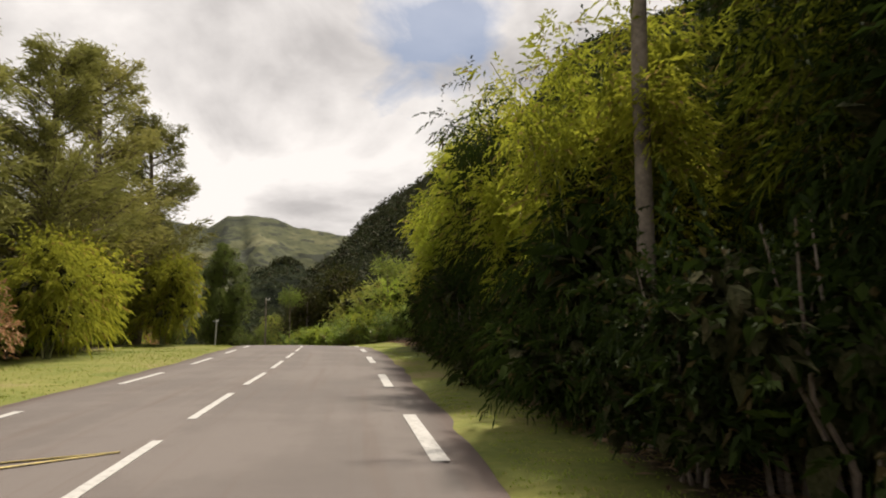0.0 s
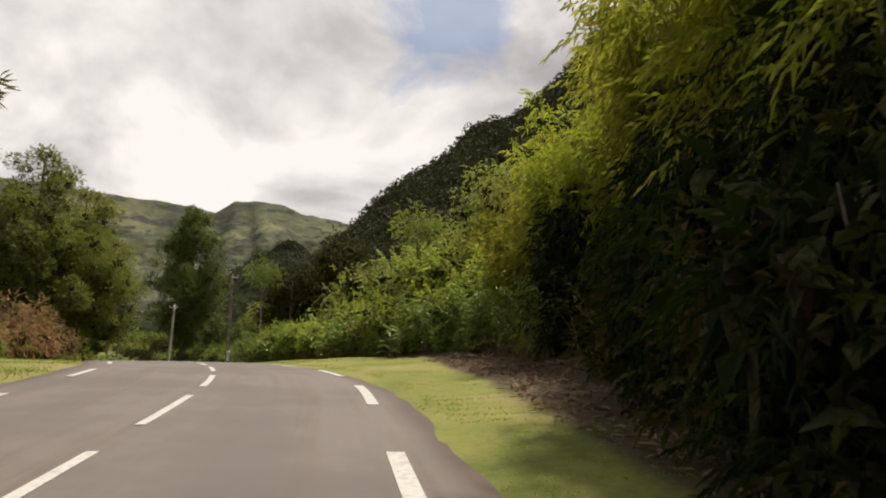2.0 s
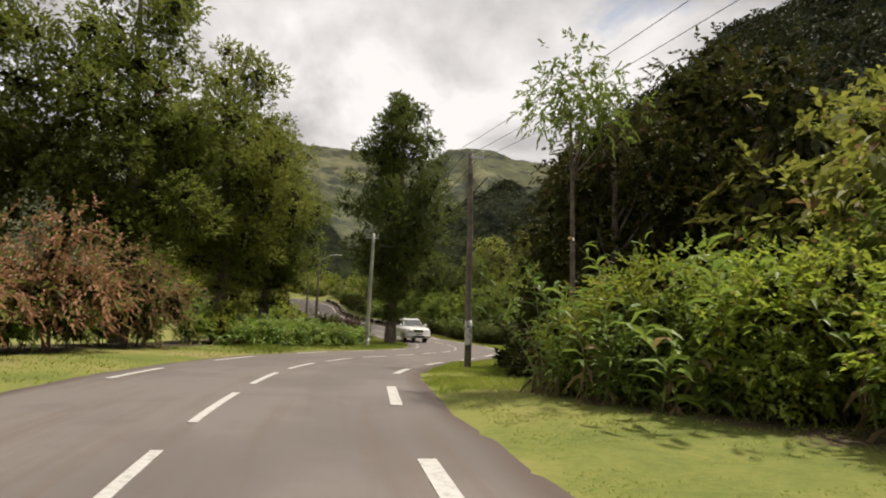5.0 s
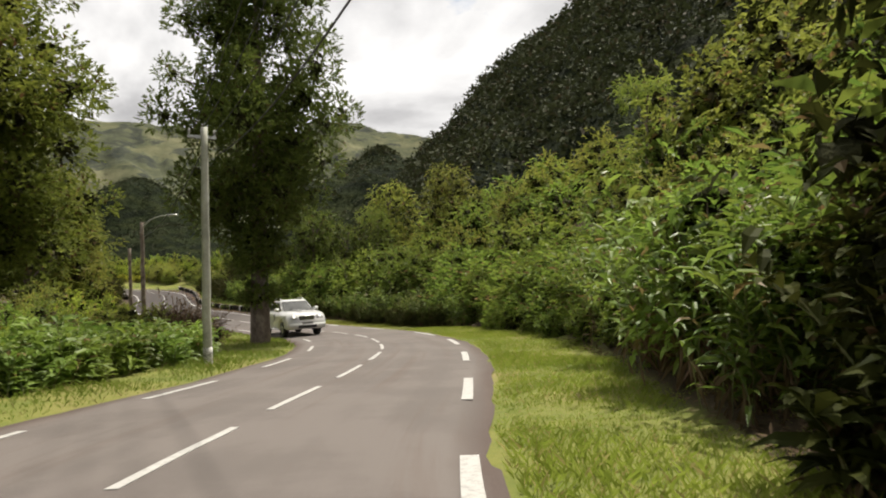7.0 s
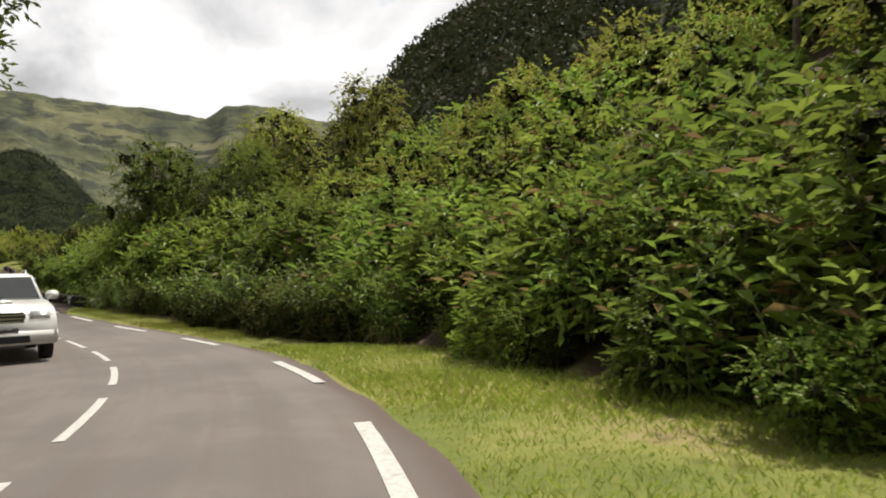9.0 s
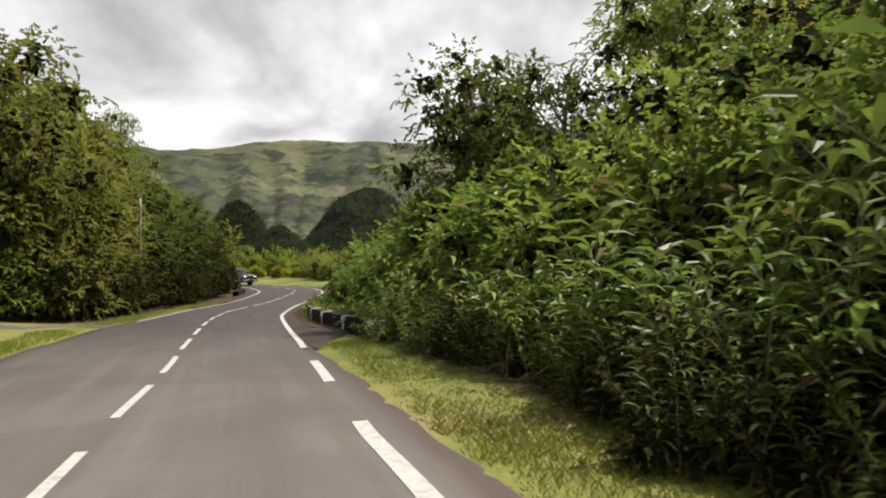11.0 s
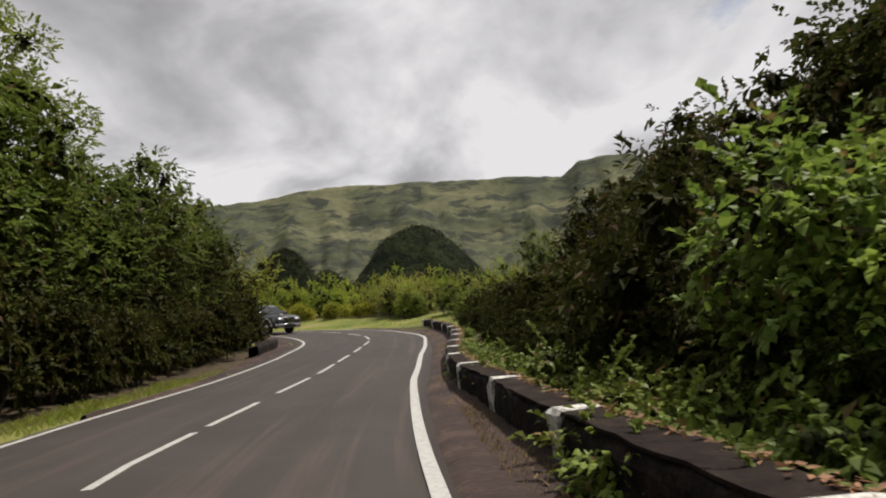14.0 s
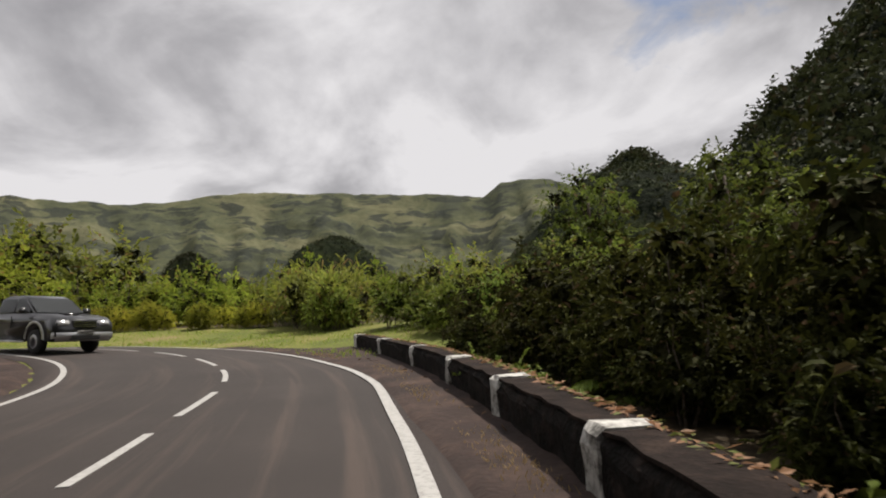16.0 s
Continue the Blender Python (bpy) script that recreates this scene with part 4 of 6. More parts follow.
def ginger(name, label, group, height, spread, stalks=16, dry=False, leaf=None, length=0.44, width=0.10, up=(0.1, 0.7), curl=0.38, per=16, low=0.14, segs=2):
    """Leafy stalks with blades in two ranks, dead blades hanging low."""
    def build(rng):
        ob = thing(name, label, "plant", group)
        tubes, P, H, D, DH = [], [], [], [], []
        for i in range(stalks):
            a, r = rng.uniform(0, 6.28), spread * math.sqrt(rng.uniform(0, 1))
            w = np.linspace(0, 1, 5)[:, None]
            h = height * rng.uniform(0.25, 1.1)
            la, lean = rng.uniform(0, 6.28), rng.uniform(0.1, 0.65) * h
            pts = np.concatenate([r * math.cos(a) + math.cos(la) * lean * w ** 2, r * math.sin(a) + math.sin(la) * lean * w ** 2, h * (w - 0.12 * w ** 3)], 1)
            tubes.append(tube(pts, 0.013 * (1 - 0.7 * w[:, 0]), 3))
            q = np.linspace(low, 1.0, per)
            c = np.stack([np.interp(q, w[:, 0], pts[:, j]) for j in range(3)], 1)
            side = la + np.pi / 2 + np.pi * (np.arange(per) % 2) + rng.normal(0, 0.5, per)
            P.append(c)
            H.append(np.stack([np.cos(side), np.sin(side), rng.uniform(*up, per) + q * 0.4], 1))
            if dry:
                m = 6
                q = rng.uniform(0.03, 0.4, m)
                D.append(np.stack([np.interp(q, w[:, 0], pts[:, j]) for j in range(3)], 1))
                DH.append(np.concatenate([rng.normal(0, 0.6, (m, 2)), -rng.uniform(0.4, 1.2, (m, 1))], 1))
        one = leaves(rng, np.concatenate(P), np.concatenate(H), length, width, curl, 0.18, segs=segs)
        deep = [(0, 0, height * 0.32, spread * 0.8, spread * 0.8, height * 0.3)]
        one = join(one, inside(rng, deep, 16, 0.3, 0.10))
        sets, idx = [one], [0] * len(one[1])
        if dry:
            two = leaves(rng, np.concatenate(D), np.concatenate(DH), 0.32, 0.05, 0.3, 0.4)
            sets.append(two)
            idx += [1] * len(two[1])
        part("foliage", tri_mesh(name + "_foliage", *join(*sets), [leaf or L_GINGER, L_DRY], idx), ob)
        part("stem", tri_mesh(name + "_stem", *join(*tubes), [M_STEM]), ob)
        return ob
    return build


def fern(name, label, group, length, count=9):
    def build(rng):
        ob = thing(name, label, "fern", group)
        for i in range(count):
            a = i * 2.4 + rng.uniform(-0.3, 0.3)
            ln = length * rng.uniform(0.75, 1.1)
            w = np.linspace(0, 1, 9)[:, None]
            rise = rng.uniform(0.3, 0.75)
            pts = np.concatenate([math.cos(a) * ln * 0.85 * w, math.sin(a) * ln * 0.85 * w, 0.15 + ln * (rise * w - 0.75 * w ** 2.2)], 1)
            rib = tube(pts, 0.012 * (1 - 0.8 * w[:, 0]), 3)
            q = np.linspace(0.12, 0.99, 30)
            c = np.stack([np.interp(q, w[:, 0], pts[:, j]) for j in range(3)], 1)
            ahead = unit(np.gradient(c, axis=0))
            side = unit(np.cross(ahead, np.array([0, 0, 1.0])))
            size = np.sin(np.pi * (0.12 + 0.86 * q)) ** 0.8
            sets, n = [], 0
            for sg in (-1, 1):
                for grp in (slice(0, 10), slice(10, 20), slice(20, 30)):
                    k = float(size[grp].mean())
                    sets.append(leaves(rng, c[grp], side[grp] * sg + ahead[grp] * 0.45 + np.array([0, 0, -0.15]), 0.30 * ln * k, 0.055 * ln, 0.2, 0.1))
            n = sum(len(x[1]) for x in sets)
            v, f = join(*sets, rib)
            part("frond", tri_mesh(name + "_frond", v, f, [L_FERN, M_STEM], np.where(np.arange(len(f)) < n, 0, 1)), ob)
        return ob
    return build


rnd = random.Random(11)

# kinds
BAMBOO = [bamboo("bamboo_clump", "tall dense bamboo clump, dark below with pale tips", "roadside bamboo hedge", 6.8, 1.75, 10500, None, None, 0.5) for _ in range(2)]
DARKBAMBOO = [bamboo("bamboo_clump", "tall dense dark bamboo clump in shade", "roadside bamboo hedge", 6.8, 1.7, 6300, None, L_BAMBOO_SHADE, 0.8)]
LIMEBAMBOO = [bamboo("bamboo_clump", "sunlit yellow-green bamboo clump with feathery tips", "roadside bamboo hedge", 5.6, 1.6, 7700, L_BAMBOO_LIT, L_BAMBOO_LIT, 0.7)]
SHRUB = [shrub("shrub", "dense fresh green broadleaf shrub", "green roadside shrubs", L_SHRUB, 3.0, 1.6, 1650, 0.145, 0.095, 11) for _ in range(3)]
NEARSHRUB = [shrub("shrub", "dense fresh green broadleaf shrub beside the wall", "green roadside shrubs", L_SHRUB, 3.0, 1.6, 2200, 0.125, 0.09, 12, segs=3) for _ in range(2)]
FARSHRUB = [shrub("hillside_bush", "rounded green shrub on the hillside", "hillside shrubs", L_SHRUB, 3.2, 1.9, 800, 0.21, 0.125, 12, reach=0.45) for _ in range(2)]
OLIVE = [shrub("olive_bush", "olive-green twiggy hillside shrub", "olive bushes", L_OLIVE, 3.4, 1.9, 950, 0.19, 0.10, 12, reach=0.45) for _ in range(2)]
YELLOW = [shrub("weeping_shrub", "bright yellow-green drooping shrub on grass", "yellow-green shrubs", L_YELLOW, 3.4, 1.5, 4200, 0.18, 0.032, 11, M_STEM, 0.0, 0.7, 0.6, 0.5, 9)]
RUST = [shrub("rusty_shrub", "shrub with rusty brown dry foliage", "rusty shrubs", L_RUST, 2.8, 1.6, 3000, 0.13, 0.055, 10)]
GINGER = [ginger("ginger_plant", "leafy green ginger stalks with long blades", "roadside ginger bank", 2.4, 0.8, st, True, None, ln, wd) for ln, wd, st in ((0.36, 0.062, 21), (0.44, 0.078, 18), (0.52, 0.095, 14))]
FARGINGER = [ginger("ginger_plant", "leafy green ginger stalks with long blades", "roadside ginger bank", 2.4, 0.8, 18, False, None, 0.46, 0.11, segs=1)]
# ginger in the dark shade-tinted leaf in place of its own green
DARKGINGER = [ginger("ginger_plant", "dark shaded ginger stalks with dead brown blades", "roadside ginger bank", 2.2, 0.8, 17, True, L_LEAF_SHADE, 0.5, 0.12)]
BIGGINGER = [ginger("ginger_plant", "tall ginger stalks with broad glossy blades", "roadside ginger bank", 2.5, 0.7, 10, True, None, 0.66, 0.125, per=13)]
# a darker leaf than the other ginger stands for the bank's shade
MIDGINGER = [ginger("ginger_plant", "leafy dark green ginger stalks with dead blades below", "roadside ginger bank", 2.4, 0.8, 18, True, L_MIDTREE, 0.44, 0.08) for _ in range(2)]
LOWGINGER = [ginger("ginger_plant", "low leafy green ginger stalks beside the road", "low ginger bed", 1.15, 0.7, 16, False, low=0.12) for _ in range(2)]
CONIFER = [conifer("conifer", "tall dark green conifer with clumpy branches", "conifers by the road", L_CONIFER, 16, 4.6, 560, 0.38, 0.17, False) for _ in range(2)]
PINE = [conifer("conifer", "lone dense dark conifer with a narrow waist", "conifers by the road", L_PINE, 16, 3.9, 480, 0.42, 0.11, True, 7)]
TREE = [broad_tree("tree", "broadleaf tree with olive-green crown", "roadside trees", L_OLIVE, 10, 3.6, 5600, 0.21, 0.125, 0.2, 34) for _ in range(2)]
# the dark trees' and dark shrubs' shade is in their leaf colour
DARKTREE = [broad_tree("tree", "dark green broadleaf tree in shade", "dark roadside trees", L_LEAF_SHADE, 8, 3.0, 3800, 0.18, 0.105, 0.06, 34) for _ in range(2)]
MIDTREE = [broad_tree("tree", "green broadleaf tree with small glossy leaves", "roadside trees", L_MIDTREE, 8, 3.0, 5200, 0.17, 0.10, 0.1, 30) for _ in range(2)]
DARKSHRUB = [shrub("dark_shrub", "dark green shaded shrub with broad leaves", "dark shrubs by the road", L_LEAF_SHADE, 3.2, 1.7, 1200, 0.15, 0.09, 11) for _ in range(2)]
HEDGESHRUB = [shrub("hedge_shrub", "dark green shaded shrub at the foot of the bamboo", "dark shrubs by the road", L_BAMBOO_SHADE, 3.2, 1.7, 1200, 0.15, 0.07, 11)]
UMBRELLA = [broad_tree("umbrella_tree", "slender tree with a small flat crown", "slender trees", L_SHRUB, 7.2, 2.2, 3000, 0.14, 0.07, 0.78, 14, 0.09, 0.0, 1.1)]
FEATHER = [feathery_tree("casuarina_tree", "tall feathery grey-green casuarina tree", "casuarina trees", L_CASUARINA, 11, 3.2, 20000)]


def scatter(name, kinds, rows):
    """rows: along, right, scale, height factor."""
    for i, (s, d, sc, tall) in enumerate(rows):
        k = (i * 7 + int(s)) % len(kinds)
        by_road(f"{name}{k}", kinds[k], s + rnd.uniform(-0.4, 0.4), d + rnd.uniform(-0.3, 0.3), sc * rnd.uniform(0.9, 1.1), rnd.uniform(0, 360), tall)


def band(name, kinds, s0, s1, step, d0, d1, sc0, sc1, tall=1.0):
    """A run of plants between two distances from the road's middle."""
    s, i = s0, 0
    rows = []
    while s < s1:
        f = (s - s0) / max(s1 - s0, 1)
        rows.append((s, d0 + (d1 - d0) * f + rnd.uniform(-0.3, 0.3), rnd.uniform(sc0, sc1), tall))
        s += step * rnd.uniform(0.8, 1.2)
        i += 1
    scatter(name, kinds, rows)


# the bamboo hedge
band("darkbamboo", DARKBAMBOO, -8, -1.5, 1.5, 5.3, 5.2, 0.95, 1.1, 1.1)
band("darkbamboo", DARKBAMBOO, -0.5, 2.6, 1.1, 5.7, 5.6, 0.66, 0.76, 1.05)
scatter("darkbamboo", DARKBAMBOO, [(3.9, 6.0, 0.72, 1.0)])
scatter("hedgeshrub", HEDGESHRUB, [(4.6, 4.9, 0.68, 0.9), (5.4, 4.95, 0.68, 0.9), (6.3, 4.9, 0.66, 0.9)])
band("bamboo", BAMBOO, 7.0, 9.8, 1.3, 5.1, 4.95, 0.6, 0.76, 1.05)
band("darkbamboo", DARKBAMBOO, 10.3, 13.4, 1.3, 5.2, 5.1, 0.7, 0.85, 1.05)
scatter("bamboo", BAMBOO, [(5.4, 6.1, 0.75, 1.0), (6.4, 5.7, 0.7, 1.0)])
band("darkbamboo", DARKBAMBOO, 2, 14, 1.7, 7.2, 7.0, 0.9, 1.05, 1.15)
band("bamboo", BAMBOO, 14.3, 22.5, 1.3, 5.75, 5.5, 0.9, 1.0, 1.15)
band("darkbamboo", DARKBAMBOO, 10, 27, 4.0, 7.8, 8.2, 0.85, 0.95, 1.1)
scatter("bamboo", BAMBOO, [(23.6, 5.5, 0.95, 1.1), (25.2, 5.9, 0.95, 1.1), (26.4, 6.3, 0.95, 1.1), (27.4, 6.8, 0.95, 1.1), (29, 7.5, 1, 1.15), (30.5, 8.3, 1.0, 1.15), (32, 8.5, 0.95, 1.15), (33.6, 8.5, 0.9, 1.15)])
scatter("darkshrub", DARKSHRUB, [(30.3, 7.6, 0.75, 1.2), (31.8, 7.9, 0.75, 1.2)])
scatter("limebamboo", LIMEBAMBOO, [(35.4, 8.8, 0.9, 1.05), (37.2, 9.2, 0.85, 0.95), (33, 9.8, 1.15, 1.3), (36, 10.5, 1.1, 1.2)])
band("hedgeshrub", HEDGESHRUB, -6, 22, 1.5, 4.75, 4.6, 0.5, 0.7, 1.3)
scatter("darkshrub", DARKSHRUB, [(23, 4.9, 0.7, 1.2), (24.5, 5.2, 0.7, 1.2), (26, 5.6, 0.7, 1.2), (27.5, 6.1, 0.7, 1.1), (29, 6.7, 0.7, 1.1)])
band("darktree", DARKTREE, -10, -4, 3.0, 8.8, 8.8, 0.95, 1.15, 1.1)
scatter("darktree", DARKTREE, [(26.5, 9.6, 0.9, 1.1), (29, 10.4, 0.9, 1.1)])
scatter("darkginger", DARKGINGER, [(30.5, 6.9, 0.75, 1), (31.8, 7.3, 0.8, 1), (33, 7.5, 0.7, 1), (28.5, 6.3, 0.6, 1)])
band("olive", OLIVE, 30, 40, 2.5, 11, 11.5, 1.3, 1.6, 1.3)
# behind the wide verge
def front(q):
    """The front of the plants behind the wide verge."""
    return float(np.interp(q, [34, 40, 43, 46, 50, 52, 54, 58], [7.8, 8.4, 8.2, 7.5, 6.5, 5.8, 5.1, 5.0]))


for k in range(40):
    q = 34 + k * 0.6 + rnd.uniform(-0.2, 0.2)
    g = k % len(GINGER)
    if q > 49.5 and k % 3:
        continue
    by_road(f"ginger{g}", GINGER[g], q, front(q) + rnd.uniform(-0.1, 0.7), rnd.uniform(0.65, 1.1), rnd.uniform(0, 360))
scatter("nearlime", [shrub("lime_bush", "sunlit fresh green bush behind the verge", "yellow-green bushes", L_FRESH, 3.3, 1.9, 2600, 0.15, 0.085, 12)], [(40, 9.6, 0.8, 1.0), (43, 9.2, 0.75, 1), (46, 8.5, 0.75, 1), (49, 7.8, 0.7, 1), (51.5, 7.1, 0.68, 0.95), (54, 6.3, 0.65, 0.95), (56.5, 6.3, 0.6, 0.95), (41.5, 11.2, 1.0, 1.1), (44.5, 10.9, 1.0, 1.1), (47, 10.4, 0.95, 1.05), (50, 9.6, 0.9, 1), (53, 8.6, 0.85, 1), (43, 13, 1.2, 1.1), (49, 12.5, 1.1, 1.1), (50, 6.9, 0.6, 0.9), (51.6, 6.5, 0.55, 1), (53, 6.0, 0.55, 0.9), (54.6, 5.7, 0.6, 0.95), (56.2, 5.6, 0.55, 1), (58, 5.9, 0.6, 1), (46.5, 7.8, 0.5, 1)])
band("shrub", SHRUB, 33, 46, 1.6, 9.8, 9.6, 0.8, 1.1)
band("shrub", SHRUB, 46, 59, 1.6, 9.4, 7.2, 0.7, 0.95)
band("olive", OLIVE, 33, 60, 2.4, 11.6, 11, 1.2, 1.5)
band("farshrub", FARSHRUB, 30, 62, 3.0, 14.5, 14.5, 1.2, 1.7)
band("olive", OLIVE, 34, 54, 3.0, 17.5, 17.5, 1.5, 1.9)
scatter("tree", TREE, [(43, 14, 0.75, 1), (48, 15.5, 0.75, 1), (38, 15, 0.8, 1)])
scatter("umbrella", UMBRELLA, [(57, 5.6, 0.66, 1.3), (47.4, 10.9, 0.9, 1.0)])
for k in range(16):
    q = 38 + k * 1.2 + rnd.uniform(-0.4, 0.4)
    by_road(f"nearshrub{k % 2}", NEARSHRUB[k % 2], q, front(q) + rnd.uniform(-0.2, 0.2), rnd.uniform(0.25, 0.5), rnd.uniform(0, 360))
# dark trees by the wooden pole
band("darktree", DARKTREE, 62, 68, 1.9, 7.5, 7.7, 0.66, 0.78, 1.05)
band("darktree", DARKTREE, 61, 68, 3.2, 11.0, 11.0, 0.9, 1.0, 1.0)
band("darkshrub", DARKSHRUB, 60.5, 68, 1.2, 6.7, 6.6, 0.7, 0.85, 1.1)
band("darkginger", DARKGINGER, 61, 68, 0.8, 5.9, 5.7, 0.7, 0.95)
band("darkginger", DARKGINGER, 58, 62, 0.8, 5.7, 5.7, 0.5, 0.8)
# the bank
band("ginger", GINGER, 70, 84, 0.75, 6.0, 6.8, 0.6, 1.25)
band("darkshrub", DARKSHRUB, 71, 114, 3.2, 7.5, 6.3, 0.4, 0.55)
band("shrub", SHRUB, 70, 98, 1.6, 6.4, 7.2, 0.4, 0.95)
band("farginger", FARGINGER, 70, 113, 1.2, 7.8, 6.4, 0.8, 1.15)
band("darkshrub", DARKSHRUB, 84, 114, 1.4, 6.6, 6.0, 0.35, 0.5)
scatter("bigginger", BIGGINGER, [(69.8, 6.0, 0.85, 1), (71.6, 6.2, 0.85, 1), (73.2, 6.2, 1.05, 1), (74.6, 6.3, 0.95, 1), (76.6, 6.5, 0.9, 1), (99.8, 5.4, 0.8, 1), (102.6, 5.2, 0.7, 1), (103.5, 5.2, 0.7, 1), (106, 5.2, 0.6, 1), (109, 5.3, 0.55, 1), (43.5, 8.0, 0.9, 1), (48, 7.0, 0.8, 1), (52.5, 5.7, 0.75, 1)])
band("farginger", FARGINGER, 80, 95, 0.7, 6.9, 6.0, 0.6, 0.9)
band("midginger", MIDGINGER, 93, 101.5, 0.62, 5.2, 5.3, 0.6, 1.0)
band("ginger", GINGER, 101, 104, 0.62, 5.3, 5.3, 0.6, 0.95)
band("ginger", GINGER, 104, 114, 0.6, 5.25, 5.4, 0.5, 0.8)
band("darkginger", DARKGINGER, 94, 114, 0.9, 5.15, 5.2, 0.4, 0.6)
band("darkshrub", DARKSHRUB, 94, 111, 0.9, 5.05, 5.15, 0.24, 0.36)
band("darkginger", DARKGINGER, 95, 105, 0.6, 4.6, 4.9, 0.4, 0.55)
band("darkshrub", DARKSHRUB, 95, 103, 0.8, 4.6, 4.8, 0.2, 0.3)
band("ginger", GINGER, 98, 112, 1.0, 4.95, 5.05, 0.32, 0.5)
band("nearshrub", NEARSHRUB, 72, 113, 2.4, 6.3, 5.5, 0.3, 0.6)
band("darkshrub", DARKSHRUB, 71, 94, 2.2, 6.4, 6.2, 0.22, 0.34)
for row, (d, lo, hi) in enumerate([(8.6, 0.6, 0.95), (10.6, 0.7, 1.0), (13.2, 0.8, 1.1), (16.2, 0.9, 1.2), (20, 1.0, 1.4)]):
    band("farshrub", FARSHRUB, 70 + row, 118, 3.0, d + 0.8, d - 0.6, lo, hi)
    band("olive", OLIVE, 71.5 + row, 112, 3.6, d + 1.4, d + 0.6, lo, hi)
band("olive", OLIVE, 80, 90, 2.2, 15.5, 14, 1.5, 1.95)
band("olive", OLIVE, 79, 88, 2.6, 20, 19, 1.7, 2.1)
band("shrub", SHRUB, 100, 118, 1.8, 7.6, 7.0, 1.0, 1.3)
band("shrub", SHRUB, 81, 98, 2.0, 7.8, 6.9, 0.5, 0.75)
band("farginger", FARGINGER, 80, 99, 0.8, 8.8, 8.0, 0.7, 1.0)
scatter("tree", TREE, [(111, 13, 0.7, 1), (106, 15, 0.7, 1), (116.5, 9.5, 0.55, 1)])
scatter("midtree", MIDTREE, [(115.3, 8.4, 0.85, 1.0), (118, 9.6, 0.95, 1.0), (112, 9.2, 0.72, 1.0), (108, 9.8, 0.6, 1.0)])
scatter("umbrella", UMBRELLA, [(110, 10.5, 0.8, 1.0), (90, 14, 0.8, 1)])
# behind the wall
band("nearshrub", NEARSHRUB, 116, 131.5, 1.2, 6.4, 6.1, 0.72, 1.0, 1.1)
band("darkshrub", DARKSHRUB, 117, 134, 1.6, 6.1, 5.8, 0.4, 0.55)
band("shrub", SHRUB, 118, 132, 1.9, 8.0, 8.0, 1.15, 1.4, 1.12)
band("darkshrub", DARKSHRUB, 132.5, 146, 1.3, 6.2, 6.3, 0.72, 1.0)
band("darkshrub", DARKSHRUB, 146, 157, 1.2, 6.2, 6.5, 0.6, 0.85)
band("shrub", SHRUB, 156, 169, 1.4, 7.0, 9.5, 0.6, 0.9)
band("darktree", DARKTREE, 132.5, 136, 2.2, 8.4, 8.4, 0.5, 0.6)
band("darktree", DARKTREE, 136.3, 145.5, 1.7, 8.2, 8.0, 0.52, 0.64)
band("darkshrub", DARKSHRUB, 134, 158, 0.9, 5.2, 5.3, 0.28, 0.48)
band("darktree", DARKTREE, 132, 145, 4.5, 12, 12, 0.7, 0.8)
band("olive", OLIVE, 146, 157, 2.0, 9.2, 9.2, 0.6, 0.82)
band("olive", OLIVE, 157, 170, 2.2, 9.2, 10.5, 0.8, 1.1)
band("midtree", MIDTREE, 149, 160, 2.6, 12, 11, 0.55, 0.68)
scatter("darkginger", DARKGINGER, [(136.5, 5.3, 0.4, 1), (141, 5.2, 0.45, 1), (150.3, 5.5, 0.5, 1), (148.3, 5.2, 0.42, 1), (153, 5.6, 0.5, 1), (145.4, 5.1, 0.4, 1)])
# the near left
scatter("feather", FEATHER, [(34, -7.4, 1.0, 1.05), (29, -9.2, 1.1, 1.1), (24, -9.0, 1.1, 1.0), (39, -10, 1.0, 1.0), (19, -11, 1.15, 1)])
scatter("yellow", YELLOW, [(19.5, -6.8, 1.05, 1.25), (22.2, -7.0, 1.1, 1.2), (31, -6.2, 1.2, 1.25), (24.5, -7.6, 1.2, 1.2), (35.5, -7.2, 1.1, 1.15)])
scatter("rust", RUST, [(16.5, -7.2, 0.9, 1.1), (13, -8, 0.8, 1), (59.5, -6.6, 1.2, 1.15), (62.5, -6.8, 1.35, 1.2), (66, -7.0, 1.25, 1.1), (56.5, -7.6, 1.1, 1)])
band("shrub", SHRUB, 12, 36, 2.6, -8.2, -9.0, 0.6, 0.9)
band("olive", OLIVE, 10, 60, 3.0, -12, -10.5, 1.1, 1.4)
band("olive", OLIVE, 42, 60, 2.3, -8.5, -8, 0.8, 1.1)
band("darktree", DARKTREE, 52, 64, 4.0, -12, -12, 1.0, 1.2)
band("shrub", SHRUB, 56, 72, 2.0, -7.4, -7.4, 0.5, 0.65)
scatter("conifer", CONIFER, [(68.5, -9.8, 1.0, 1.0), (73.5, -9.4, 0.93, 1.0), (80, -10.4, 0.95, 0.95), (66, -14, 1.0, 1)])
scatter("pine", PINE, [(92.0, -4.3, 0.95, 1.13)])
band("lowginger", LOWGINGER, 70, 84, 0.5, -5.7, -6.0, 0.85, 1.05)
band("lowginger", LOWGINGER, 71, 84, 0.55, -6.7, -7.0, 0.9, 1.1)
band("lowginger", LOWGINGER, 73, 83, 0.7, -7.8, -8.0, 0.9, 1.1)
band("shrub", SHRUB, 86, 100, 3.0, -12, -12, 0.6, 0.9)
